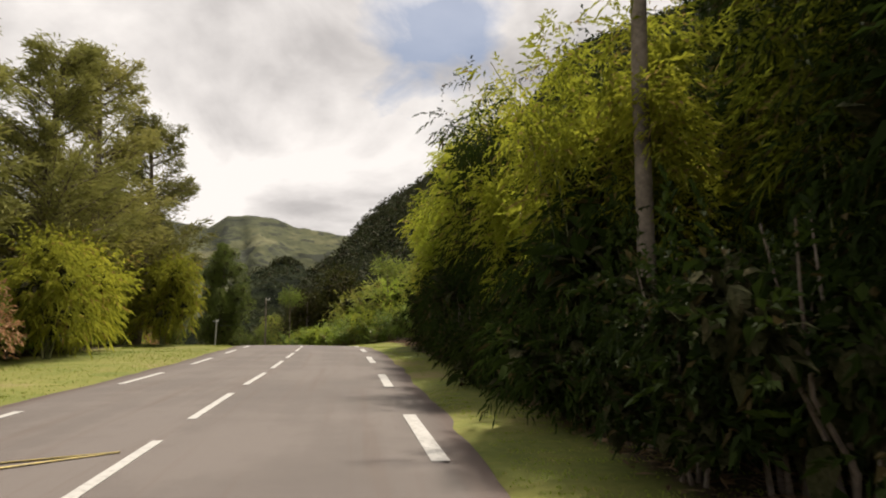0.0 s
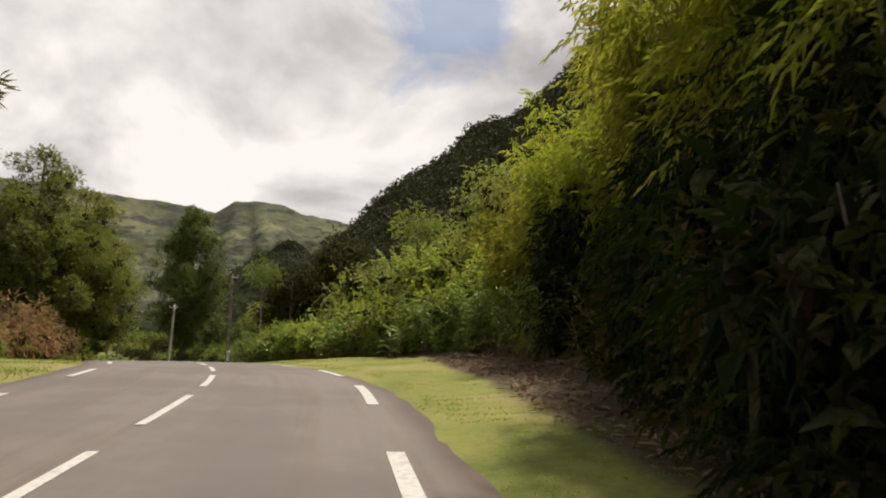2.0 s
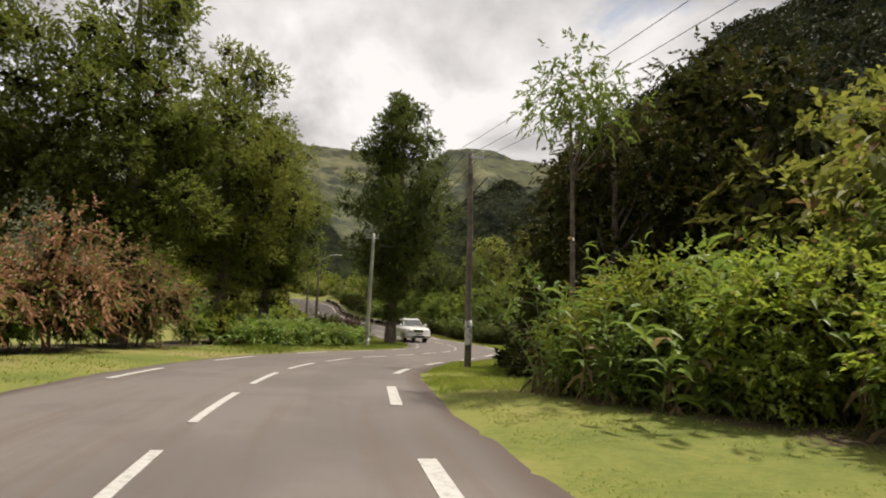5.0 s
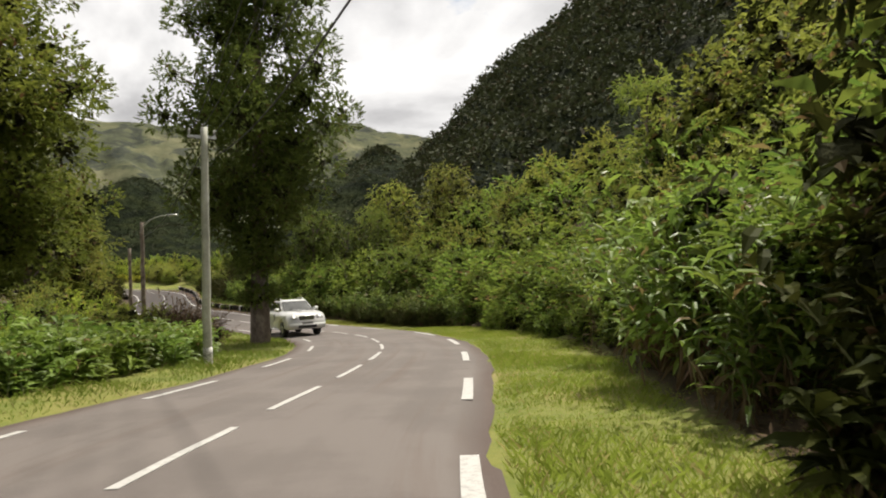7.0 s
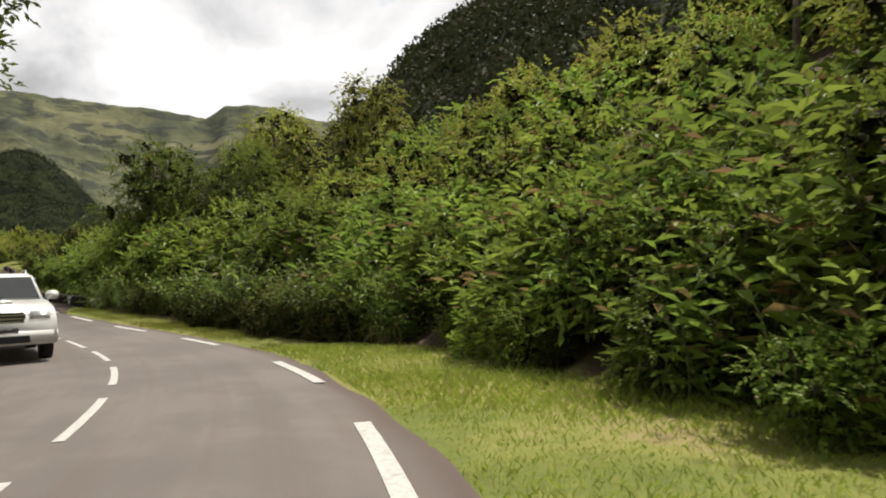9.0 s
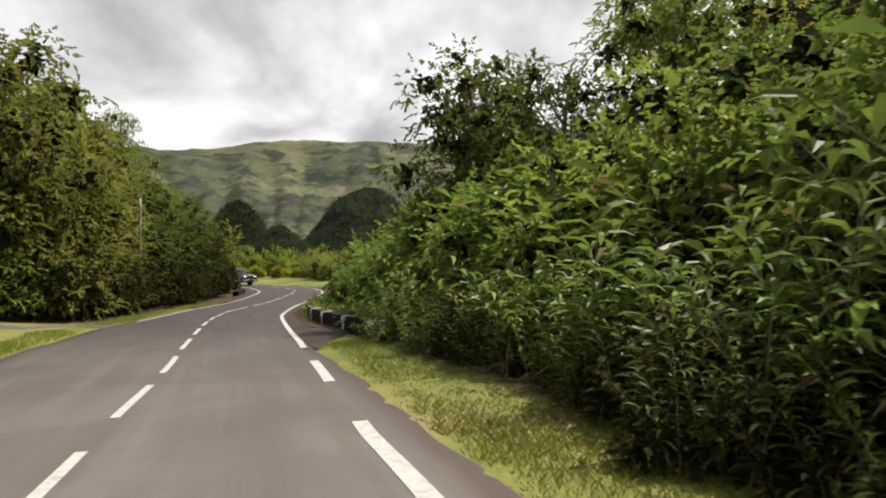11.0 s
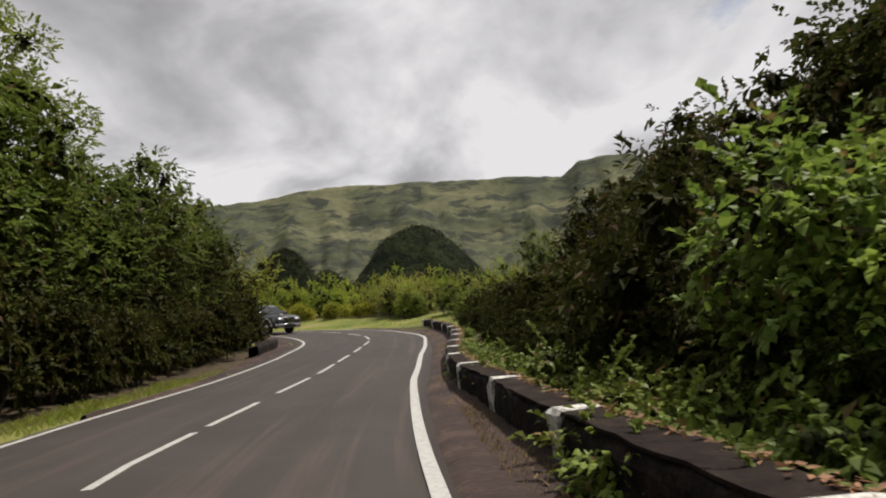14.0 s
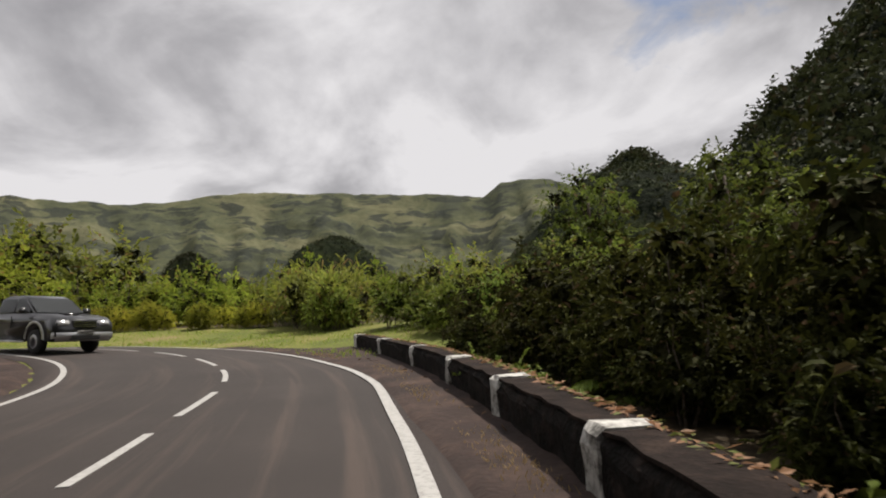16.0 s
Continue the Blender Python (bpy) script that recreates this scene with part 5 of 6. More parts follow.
# the left beyond the bend
band("darkshrub", DARKSHRUB, 128, 159, 1.3, -5.7, -5.5, 0.7, 0.95, 1.15)
scatter("darkshrub", DARKSHRUB, [(126.9, -6.6, 0.7, 1), (126.2, -7.8, 0.75, 1), (125.4, -9.0, 0.7, 1)])
band("olive", OLIVE, 128, 138, 1.6, -6.7, -6.5, 0.9, 1.15, 1.1)
band("darktree", DARKTREE, 140, 150, 3.2, -7.4, -7.4, 0.5, 0.62)
band("olive", OLIVE, 110, 127, 1.7, -12.5, -9.2, 0.85, 1.1)
scatter("yellow", YELLOW, [(121.5, -10.2, 0.5, 1), (123.2, -9.8, 0.45, 1), (118.6, -10.8, 0.5, 1)])
band("shrub", SHRUB, 116, 126, 1.8, -11.2, -9.6, 0.6, 0.85, 1.1)
band("shrub", SHRUB, 126.4, 129, 1.3, -7.8, -6.6, 0.85, 1.0, 1.1)
band("tree", TREE, 128, 139, 2.6, -8.2, -8.2, 0.72, 0.86)
band("midtree", MIDTREE, 140, 161, 2.4, -7.8, -8.2, 0.8, 0.98)
scatter("darktree", DARKTREE, [(152.5, -6.7, 0.55, 1), (149.5, -6.8, 0.58, 1), (155.5, -6.6, 0.5, 1), (158.4, -7.0, 0.72, 1), (160.5, -7.0, 0.78, 1)])
scatter("darkshrub", DARKSHRUB, [(159.6, -5.7, 0.75, 1), (161.2, -5.8, 0.7, 1), (160.4, -6.3, 0.95, 1)])
band("darkshrub", DARKSHRUB, 149, 160, 2.2, 6.5, 7.0, 0.6, 0.8)
scatter("tree", TREE, [(126.5, -9.2, 1.1, 1), (130, -9.8, 1.2, 1), (134, -10.8, 1.35, 1), (137.3, -10.6, 1.2, 1), (122, -11.5, 1.1, 1)])
scatter("conifer", CONIFER, [(142, -9.6, 0.78, 1.0), (138.5, -11.5, 0.8, 1.0)])
LIMEBUSH = [shrub("lime_bush", "sunlit yellow-green bush beyond the bend", "yellow-green bushes", L_FRESH, 3.3, 1.9, 1300, 0.2, 0.11, 12, reach=0.45)]
scatter("farlime", LIMEBUSH, [(74.2, -8.6, 0.7, 1), (75.8, -9.4, 0.7, 1), (73.2, -8.0, 0.55, 1), (77.5, -8.6, 0.5, 1), (71.9, -8.2, 0.85, 1), (71.0, -7.1, 0.6, 1), (103.6, -10.5, 0.7, 1), (101, -10.8, 0.75, 1), (105.2, -9.2, 0.72, 1), (107, -8.8, 0.75, 1), (109, -8.4, 0.8, 1), (106.6, -10.8, 0.9, 1)])
COVER = [shrub("ground_cover", "low bright green leafy ground cover on the wall's edge", "ground cover by the wall", L_FERN, 0.65, 0.6, 560, 0.10, 0.06, 6, M_STEM, 0.2, 0.4, segs=3, reach=0.22)]
FERN = [fern("tree_fern", "green tree fern with long feathery fronds", "ferns by the wall", 1.7, 11)]
DRYBUSH = [shrub("dry_bush", "pale dry twiggy bush with dead leaves", "dry bushes", L_DRY, 2.0, 1.4, 1500, 0.16, 0.04, 8, M_BARK, 0.1, 0.2, 0.7, 0.5)]
scatter("dry", DRYBUSH, [(100.2, -6.6, 0.6, 1), (99.2, -7.6, 0.7, 1), (102, -7.2, 0.6, 1)])
scatter("olive", OLIVE, [(98.5, -8.8, 0.5, 1), (100.6, -8.4, 0.5, 1), (102.6, -8.8, 0.55, 1), (96.8, -9.4, 0.55, 1), (88, -8.9, 0.75, 0.9), (90.4, -8.4, 0.72, 0.9), (92.8, -8.0, 0.76, 0.9), (95.2, -8.2, 0.76, 0.9)])
CANE = [ginger("cane_plant", "tall upright green cane with narrow blades", "cane clumps by the bend", 3.0, 0.9, 16, False, L_OLIVE, 0.95, 0.07, (0.9, 1.8), 0.5, 10)]
for k in range(68):
    q = 113 + k * 0.74 + rnd.uniform(-0.3, 0.3)
    if math.sin(q * 1.9) + math.sin(q * 0.83) > (-0.6 if q < 136 else 0.2 if q < 146 else 1.3):
        by_road("cover0", COVER[0], q, float(np.interp(q, [112.6, 120, 134, 141, 148, 155, 160.6, 166], [4.9, 4.3, 4.15, 3.85, 4.15, 4.4, 5.1, 7.0])) + rnd.uniform(-0.1, 0.2), rnd.uniform(0.6, 1.15), rnd.uniform(0, 360))
scatter("cover", COVER, [(112.3, 4.35, 0.7, 1), (112.2, 4.75, 0.9, 1), (112.6, 5.0, 1.0, 1.1), (113.4, 5.0, 1.1, 1.2)])
band("cover", COVER, 118, 136, 1.2, 5.2, 5.0, 0.9, 1.3)
scatter("fern", FERN, [(129.5, 5.6, 0.8, 1), (138.6, 4.85, 0.75, 1.1), (139.7, 4.7, 0.8, 1.1), (141.0, 4.7, 0.85, 1.1), (142.6, 4.8, 0.9, 1.2), (144.2, 4.9, 0.85, 1.1), (147, 5.4, 0.95, 1.1), (152, 5.8, 0.8, 1), (157, 5.9, 0.7, 1)])
scatter("drybush", DRYBUSH, [(91.6, -6.5, 0.95, 1.1), (93, -7.6, 1.1, 1.1), (90, -7.6, 0.9, 1.1), (96, -6.5, 0.95, 1.0), (98, -6.3, 1.0, 1), (99.8, -6.5, 0.95, 1.1), (101.5, -7.2, 0.9, 1), (90, -11, 1, 1)])
band("olive", OLIVE, 98, 112, 2.6, -10.5, -10.5, 0.5, 0.7)


def far_belt(name, kinds, points, sc0, sc1):
    for i, (x, y) in enumerate(points):
        z = ground(np.array([x]), np.array([y]))[0]
        k = i % len(kinds)
        plant(f"{name}{k}", kinds[k], x, y, z, rnd.uniform(sc0, sc1), rnd.uniform(0, 360))


def line_of(a, b, step, jitter):
    n = max(int(math.dist(a, b) / step), 1)
    return [(a[0] + (b[0] - a[0]) * i / n + rnd.uniform(-jitter, jitter), a[1] + (b[1] - a[1]) * i / n + rnd.uniform(-jitter, jitter)) for i in range(n + 1)]


LOWYELLOW = [shrub("hedge_shrub", "low bright yellow-green hedge shrub beyond the bend", "low yellow hedge", L_YELLOW, 3.4, 1.6, 1300, 0.26, 0.09, 11, M_STEM, 0.1, 0.5, 0.7, 0.5)]
far_belt("lowyellow", LOWYELLOW, line_of((-103, 148), (-80, 155.5), 0.95, 0.4), 0.42, 0.58)
far_belt("cane", CANE, line_of((-79.5, 156.5), (-73, 152.5), 0.6, 0.6), 0.85, 1.1)
far_belt("cane", CANE, line_of((-79.5, 158), (-74, 155), 0.8, 0.6), 0.9, 1.1)
far_belt("farlime", LIMEBUSH, line_of((-118, 149), (-80, 161), 2.0, 1.0), 0.9, 1.3)
far_belt("farlime", LIMEBUSH, line_of((-116, 153), (-102, 157.5), 2.6, 1.5), 2.0, 2.5)
far_belt("farlime", LIMEBUSH, line_of((-99, 158), (-78, 164), 3.0, 1.5), 0.85, 1.15)
far_belt("olive", OLIVE, line_of((-128, 158), (-106, 164.5), 2.6, 2), 2.5, 3.2)
far_belt("olive", OLIVE, line_of((-102, 166), (-62, 176), 3.2, 2), 0.95, 1.25)
far_belt("farlime", LIMEBUSH, line_of((-118, 163), (-70, 178), 5.0, 3), 1.0, 1.4)
far_belt("farshrub", FARSHRUB, line_of((-140, 176), (-60, 200), 5.0, 3), 1.2, 1.6)
far_belt("farshrub", FARSHRUB, line_of((-62, 104), (-90, 128), 4.5, 2), 1.0, 1.4)
far_belt("olive", OLIVE, line_of((-60, 76), (-70, 100), 4.5, 2), 1.0, 1.4)
far_belt("farshrub", FARSHRUB, line_of((-45, 84), (-75, 112), 5, 2), 0.8, 1.2)


# ---------------------------------------------------------------- stone wall along the bend
def box(x0, x1, y0, y1, z0, z1, bevel=0.0, jitter=0.0, rng=None, cuts=0):
    bm = bmesh.new()
    bmesh.ops.create_cube(bm, size=1)
    for v in bm.verts:
        v.co = ((x0 + x1) / 2 + v.co.x * (x1 - x0), (y0 + y1) / 2 + v.co.y * (y1 - y0), (z0 + z1) / 2 + v.co.z * (z1 - z0))
    if cuts:
        bmesh.ops.subdivide_edges(bm, edges=bm.edges[:], cuts=cuts, use_grid_fill=True)
    if bevel:
        bmesh.ops.bevel(bm, geom=bm.edges[:], offset=bevel, segments=2, affect="EDGES")
    if jitter:
        for v in bm.verts:
            v.co += Vector(rng.normal(0, jitter, 3))
    return bm


def bm_mesh(name, bms, mats, smooth=False):
    """One mesh of bmeshes, one material each."""
    me = bpy.data.meshes.new(name)
    out = bmesh.new()
    for i, b in enumerate(bms):
        tmp = bpy.data.meshes.new("tmp")
        for f in b.faces:
            f.material_index = min(i, len(mats) - 1)
            f.smooth = smooth
        b.to_mesh(tmp)
        b.free()
        out.from_mesh(tmp)
        bpy.data.meshes.remove(tmp)
    out.to_mesh(me)
    out.free()
    for m in mats:
        me.materials.append(m)
    return me


WALL_S = [112.6, 115.6, 118.5, 121.5, 125.3, 129, 134.5, 137, 140, 144, 148, 152, 155, 158, 160.6, 163.2, 166]
WALL_D = [4.4, 4.15, 3.85, 3.72, 3.84, 3.85, 3.66, 3.45, 3.32, 3.3, 3.55, 3.75, 3.8, 3.95, 4.45, 5.3, 6.4]
PIERS = [112.7, 115.5, 118.4, 121.35, 124.5, 128.0, 131.2, 134.2, 137.0, 139.9, 142.8, 145.6, 148.4, 151.2, 154.1, 157.2, 160.3, 163.2]


def wall_run(s0, s1, lift, thick, top, name, mat, parent, label="", rng=None, rough=0.02):
    """A length of wall that follows its line, with uneven faces."""
    n = max(int((s1 - s0) / 0.28), 2) + 1
    ss = np.linspace(s0, s1, n)
    dd = np.interp(ss, WALL_S, WALL_D)
    prof = [(0, -0.15), (0, 0.16), (-0.01, 0.32), (0, top - 0.05), (0.04, top), (thick - 0.04, top), (thick, top - 0.05), (thick, -0.4)]
    prof = [(a + lift * (-1 if a < thick / 2 else 1), z + (lift if z > 0.3 else 0)) for a, z in prof]
    rows = []
    for a, z in prof:
        rows.append(road(ss, dd + a, z) + rng.normal(0, rough, (n, 3)) * np.array([1, 1, 0.6]))
    v = np.stack(rows, 1).reshape(-1, 3)
    c = len(prof)
    q = [(i * c + j, i * c + (j + 1) % c, (i + 1) * c + (j + 1) % c, (i + 1) * c + j) for i in range(n - 1) for j in range(c)]
    me = tri_mesh(name, v, np.array(q), [mat])
    bm = bmesh.new()
    bm.from_mesh(me)
    bm.verts.ensure_lookup_table()
    bm.faces.new([bm.verts[j] for j in range(c)])
    bm.faces.new([bm.verts[(n - 1) * c + j] for j in reversed(range(c))])
    bmesh.ops.recalc_face_normals(bm, faces=bm.faces[:])
    bm.to_mesh(me)
    bm.free()
    return part(name, me, parent, label)


def build_wall():
    rng = np.random.default_rng(3)
    ob = tagged(new("parapet_wall"), "low black stone parapet wall with whitewashed blocks", "wall", kind="structure")
    for a, b in zip(PIERS[:-1], PIERS[1:]):
        wall_run(a + 0.13, b - 0.13, 0.0, 0.38, 0.43, "stone_block", M_STONE, ob, "", rng, 0.014)
    for p in PIERS:
        wall_run(p - 0.135, p + 0.135, 0.02, 0.38, 0.455, "white_block", M_WHITEWASH, ob, "flaking whitewashed block", rng, 0.010)
    # weathered tops
    for a, b in zip(PIERS[:-1], PIERS[1:]):
        n = int((b - a - 0.3) / 0.3) + 2
        ss = np.linspace(a + 0.14, b - 0.14, n)
        dd = np.interp(ss, WALL_S, WALL_D)
        lo = road(ss, dd + 0.01, 0.435) + rng.normal(0, 0.008, (n, 3))
        hi = road(ss, dd + 0.37, 0.435) + rng.normal(0, 0.008, (n, 3))
        lo2, hi2 = lo + np.array([0, 0, 0.025]), hi + np.array([0, 0, 0.025])
        v = np.stack([lo, lo2, hi2, hi], 1).reshape(-1, 3)
        q = [(i * 4 + j, i * 4 + j + 1, i * 4 + j + 5, i * 4 + j + 4) for i in range(n - 1) for j in range(3)]
        part("coping", tri_mesh("coping", v, np.array(q), [M_COPING]), ob, "weathered brown coping")
    stub = tagged(new("stone_kerb"), "short black stone kerb at the inner bend", "kerb", kind="structure")
    n = 14
    ss = np.linspace(151.5, 156.5, n)
    rows = [road(ss, -3.75 - 0.02 * (ss - 151) - a, z) + rng.normal(0, 0.015, (n, 3)) for a, z in ((0, -0.1), (0, 0.34), (0.05, 0.40), (0.4, 0.40), (0.4, -0.1))]
    v = np.stack(rows, 1).reshape(-1, 3)
    q = [(i * 5 + j, i * 5 + (j + 1) % 5, (i + 1) * 5 + (j + 1) % 5, (i + 1) * 5 + j) for i in range(n - 1) for j in range(5)] 
    part("stone_block", tri_mesh("kerb", v, np.array(q), [M_STONE]), stub)
    # gritty earth between road and wall
    ss = np.arange(111.5, 168, 0.5)
    inner = np.full(len(ss), HALF - 0.1)
    outer = np.interp(ss, [111.5, 113.0, 114.4, *WALL_S[2:]], [2.95, 3.5, 4.2, *WALL_D[2:]]) + 0.06
    rows = [road(ss, inner + (outer - inner) * f, z) for f, z in ((0, -0.03), (0.12, 0.014), (0.5, 0.03), (0.85, 0.05), (1, 0.09))]
    v = np.stack(rows, 1)
    v[:, 1:, 2] -= ((1 - np.clip((ss - 111.5) / 3, 0, 1))[:, None] * np.array([0.0, 0.03, 0.07, 0.13]))
    v[:, 4, 2] -= 0.22 * np.clip((115.2 - ss) / 0.8, 0, 1)
    v[:, 3, 2] -= 0.06 * np.clip((115.2 - ss) / 0.8, 0, 1)
    v[:, 1:, 2] += rng.normal(0, 0.008, (len(ss), 4))
    v = v.reshape(-1, 3)
    i = (np.arange(len(ss) - 1)[:, None] * 5 + np.arange(4)[None, :]).ravel()
    q = np.stack([i, i + 1, i + 6, i + 5], 1)
    tagged(new("shoulder", tri_mesh("shoulder", v, q, [M_EARTH], smooth=True)), "brown gritty earth shoulder at the wall's foot", "shoulder", kind="structure")


build_wall()


def inner_shoulder():
    rng = np.random.default_rng(8)
    ss = np.arange(138, 176, 0.5)
    wide = np.interp(ss, [138, 146, 152, 160, 168, 176], [0.12, 0.4, 0.9, 2.0, 2.2, 0.3])
    rows = []
    for f in (-0.2, 0.0, 0.2, 0.45, 0.75, 1.0):
        d = -(3.22 + wide * f + rng.normal(0, 0.04, len(ss)) * (f > 0.9))
        v = road(ss, d)
        v[:, 2] = np.maximum(ground(v[:, 0], v[:, 1]), v[:, 2] - 0.03) + (0.06 if 0 < f < 1 else -0.05) + rng.normal(0, 0.008, len(ss))
        rows.append(v)
    v = np.stack(rows, 1).reshape(-1, 3)
    i = (np.arange(len(ss) - 1)[:, None] * 6 + np.arange(5)[None, :]).ravel()
    q = np.stack([i, i + 6, i + 7, i + 1], 1)
    tagged(new("shoulder", tri_mesh("inner_shoulder", v, q, [M_EARTH], smooth=True)), "red-brown earth shoulder on the inner bend", "shoulder", kind="structure")


inner_shoulder()


def driveway():
    """A beaten earth track leaving the road through the verge."""
    rng = np.random.default_rng(12)
    dd = np.arange(2.8, 13.0, 0.4)
    wide = 1.0 + 1.1 * np.exp(-(dd - 2.8) / 0.9)
    rows = []
    for f in (-1.1, -0.9, -0.3, 0.3, 0.9, 1.1):
        v = road(123.5 - 0.12 * (dd - 2.8) + wide * f + rng.normal(0, 0.05, len(dd)), -dd)
        v[:, 2] = ground(v[:, 0], v[:, 1]) + (0.035 if abs(f) < 1 else -0.06) + rng.normal(0, 0.006, len(dd))
        v[:2, 2] = np.minimum(v[:2, 2], road(np.full(2, 123.5), -dd[:2])[:, 2] - 0.02)
        rows.append(v)
    v = np.stack(rows, 1).reshape(-1, 3)
    i = (np.arange(len(dd) - 1)[:, None] * 6 + np.arange(5)[None, :]).ravel()
    q = np.stack([i, i + 1, i + 7, i + 6], 1)
    tagged(new("driveway", tri_mesh("driveway", v, q, [M_TRACK], smooth=True)), "beaten grey-brown earth track crossing the verge", "track", kind="structure")


driveway()


# ---------------------------------------------------------------- poles and wires
def pole_thing(label, at, height, r0, r1, mat, lean=(0, 0), white=None, white_label="whitewashed band"):
    ob = thing("utility_pole", label, "pole", "utility poles")
    ob.location = at
    u = np.linspace(-0.4 / height, 1, 12)
    r = r0 + (r1 - r0) * np.clip(u, 0, 1)
    rng = np.random.default_rng(int(abs(at[0]) * 10))
    pts = np.stack([lean[0] * u, lean[1] * u, height * u], 1)
    pts[:, :2] += rng.normal(0, 0.008, (12, 2))
    part("shaft", tri_mesh("pole_shaft", *tube(pts, r, 12), [mat], smooth=True), ob)
    if white:
        w = np.linspace(white[0], white[1], 4) / height
        p = np.stack([np.interp(w, u, pts[:, 0]), np.interp(w, u, pts[:, 1]), height * w], 1)
        part("painted_band", tri_mesh("pole_band", *tube(p, np.interp(w, u, r) + 0.006, 14), [M_WHITEWASH], smooth=True), ob, white_label)
    return ob


def crossarm(ob, z, turn, span=0.9, pins=3):
    bm = box(-span / 2, span / 2, -0.04, 0.04, z - 0.04, z + 0.04, 0.008)
    bmesh.ops.rotate(bm, verts=bm.verts[:], cent=(0, 0, z), matrix=Matrix.Rotation(radians(turn), 3, "Z"))
    arm = part("crossarm", bm_mesh("crossarm", [bm], [M_METAL]), ob)
    for i in range(pins):
        x = (i / (pins - 1) - 0.5) * span * 0.9
        px, py = x * math.cos(radians(turn)), x * math.sin(radians(turn))
        z0 = np.linspace(0, 1, 6)
        rr = np.array([0.012, 0.012, 0.04, 0.028, 0.042, 0.02])
        part("insulator", tri_mesh("insulator", *tube(np.stack([px + 0 * z0, py + 0 * z0, z + 0.03 + 0.17 * z0], 1), rr, 8), [M_WHITEWASH], smooth=True), arm, "pale ceramic insulator")


def wire(a, b, sag, r=0.012, label="black overhead cable hanging between poles"):
    u = np.linspace(0, 1, 18)[:, None]
    pts = np.array(a) * (1 - u) + np.array(b) * u
    pts[:, 2] -= 4 * sag * (u[:, 0] * (1 - u[:, 0]))
    tagged(new("overhead_cable", tri_mesh("cable", *tube(pts, np.full(18, r), 5), [M_CABLE])), label, "cable", "overhead cables")


def build_poles():
    p1, p2, p3, p4 = spot(64.75, 3.98), spot(79.6, -4.15), spot(5.9, 4.6), (-41.0, 95.0, float(ground(np.array([-41.0]), np.array([95.0]))[0]))
    right = pole_thing("weathered wooden utility pole with a whitewashed band", p1, 6.3, 0.105, 0.075, M_POLE, (-0.21, 0.04), (0.72, 1.42))
    crossarm(right, 6.15, 30, 0.4, 2)
    left = pole_thing("grey utility pole with insulators and whitewashed foot", p2, 6.05, 0.115, 0.085, M_POLE_GREY, (0.06, 0), (-0.05, 0.42), "whitewashed foot")
    crossarm(left, 5.8, 40, 0.7)
    hedge = pole_thing("weathered wooden utility pole standing in the bamboo hedge", p3, 8.4, 0.095, 0.075, M_POLE, (0.2, 0))
    crossarm(hedge, 8.2, 80)
    lamp = pole_thing("dark wooden pole carrying a street lamp", p4, 6.6, 0.14, 0.10, M_BARK)
    pts = np.array([(0, 0, 6.3), (0.5, 0.1, 6.75), (1.1, 0.2, 6.95), (1.6, 0.3, 6.98)])
    part("lamp_arm", tri_mesh("lamp_arm", *tube(pts, np.full(4, 0.03), 6), [M_METAL], smooth=True), lamp)
    head = box(1.5, 2.1, 0.2, 0.42, 6.9, 7.03, 0.04)
    part("lamp_head", bm_mesh("lamp_head", [head], [M_METAL], True), lamp, "pale metal lamp head")
    x5 = (-43.5, 97.5)
    p5 = (*x5, float(ground(np.array([x5[0]]), np.array([x5[1]]))[0]))
    pole_thing("thin dark wooden pole beyond the bend", p5, 5.2, 0.12, 0.09, M_BARK)
    p6 = spot(136.1, -5.75)
    pole_thing("pale slim post among the bushes", p6, 6.3, 0.085, 0.06, M_POLE_GREY)

    def top(p, z, dx=0.0, dy=0.0):
        return (p[0] + dx, p[1] + dy, p[2] + z)

    for k, (z1, z2) in enumerate([(6.25, 6.0), (6.25, 6.0), (6.1, 5.8), (5.6, 5.4)]):
        o = (k - 1) * 0.33
        wire(top(p1, z1, o - 0.4, o * 0.4), top(p2, z2, o * 0.5, o * 0.4), 0.35 + 0.1 * k, 0.010 if k < 3 else 0.017)
    for k in range(3):
        o = (k - 1) * 0.35
        wire(top(p1, 6.2, o - 0.3, o), (5.0 + o, 32.0 + o, 9.3), 0.5 + 0.1 * k, 0.006)
    wire(top(p2, 5.9), (p4[0], p4[1], p4[2] + 6.3), 0.4, 0.008)
    wire(top(p2, 5.6, 0.1), (p4[0], p4[1], p4[2] + 5.8), 0.6, 0.016)
    # small pale marker stones by the low ginger bed
    for s, d, h in ((75.2, -8.3, 1.0), (70.5, -8.6, 0.8)):
        q = spot(s, d)
        m = thing("marker_post", "short pale concrete marker post behind low plants", "post", "marker posts")
        m.location = q
        part("shaft", bm_mesh("marker", [box(-0.13, 0.13, -0.11, 0.11, -0.2, h, 0.03)], [M_WHITEWASH]), m)


build_poles()


# ---------------------------------------------------------------- vehicles
def car_paint(name, col, metal=0.0):
    m, n = material(name)
    tc = n("ShaderNodeTexCoord")
    a = n("ShaderNodeTexNoise", (0, tc.outputs["Object"]), ("Scale", 2.5), ("Detail", 5.0))
    ramp = n("ShaderNodeValToRGB", (0, a.outputs["Fac"]), ramp=[(0.3, tuple(c * 0.8 for c in col)), (0.7, col)])
    return finish(m, n, ramp.outputs[0], 0.28, None, 0, 0, metal, 0.5, (("Coat Weight", 0.6), ("Coat Roughness", 0.08)))


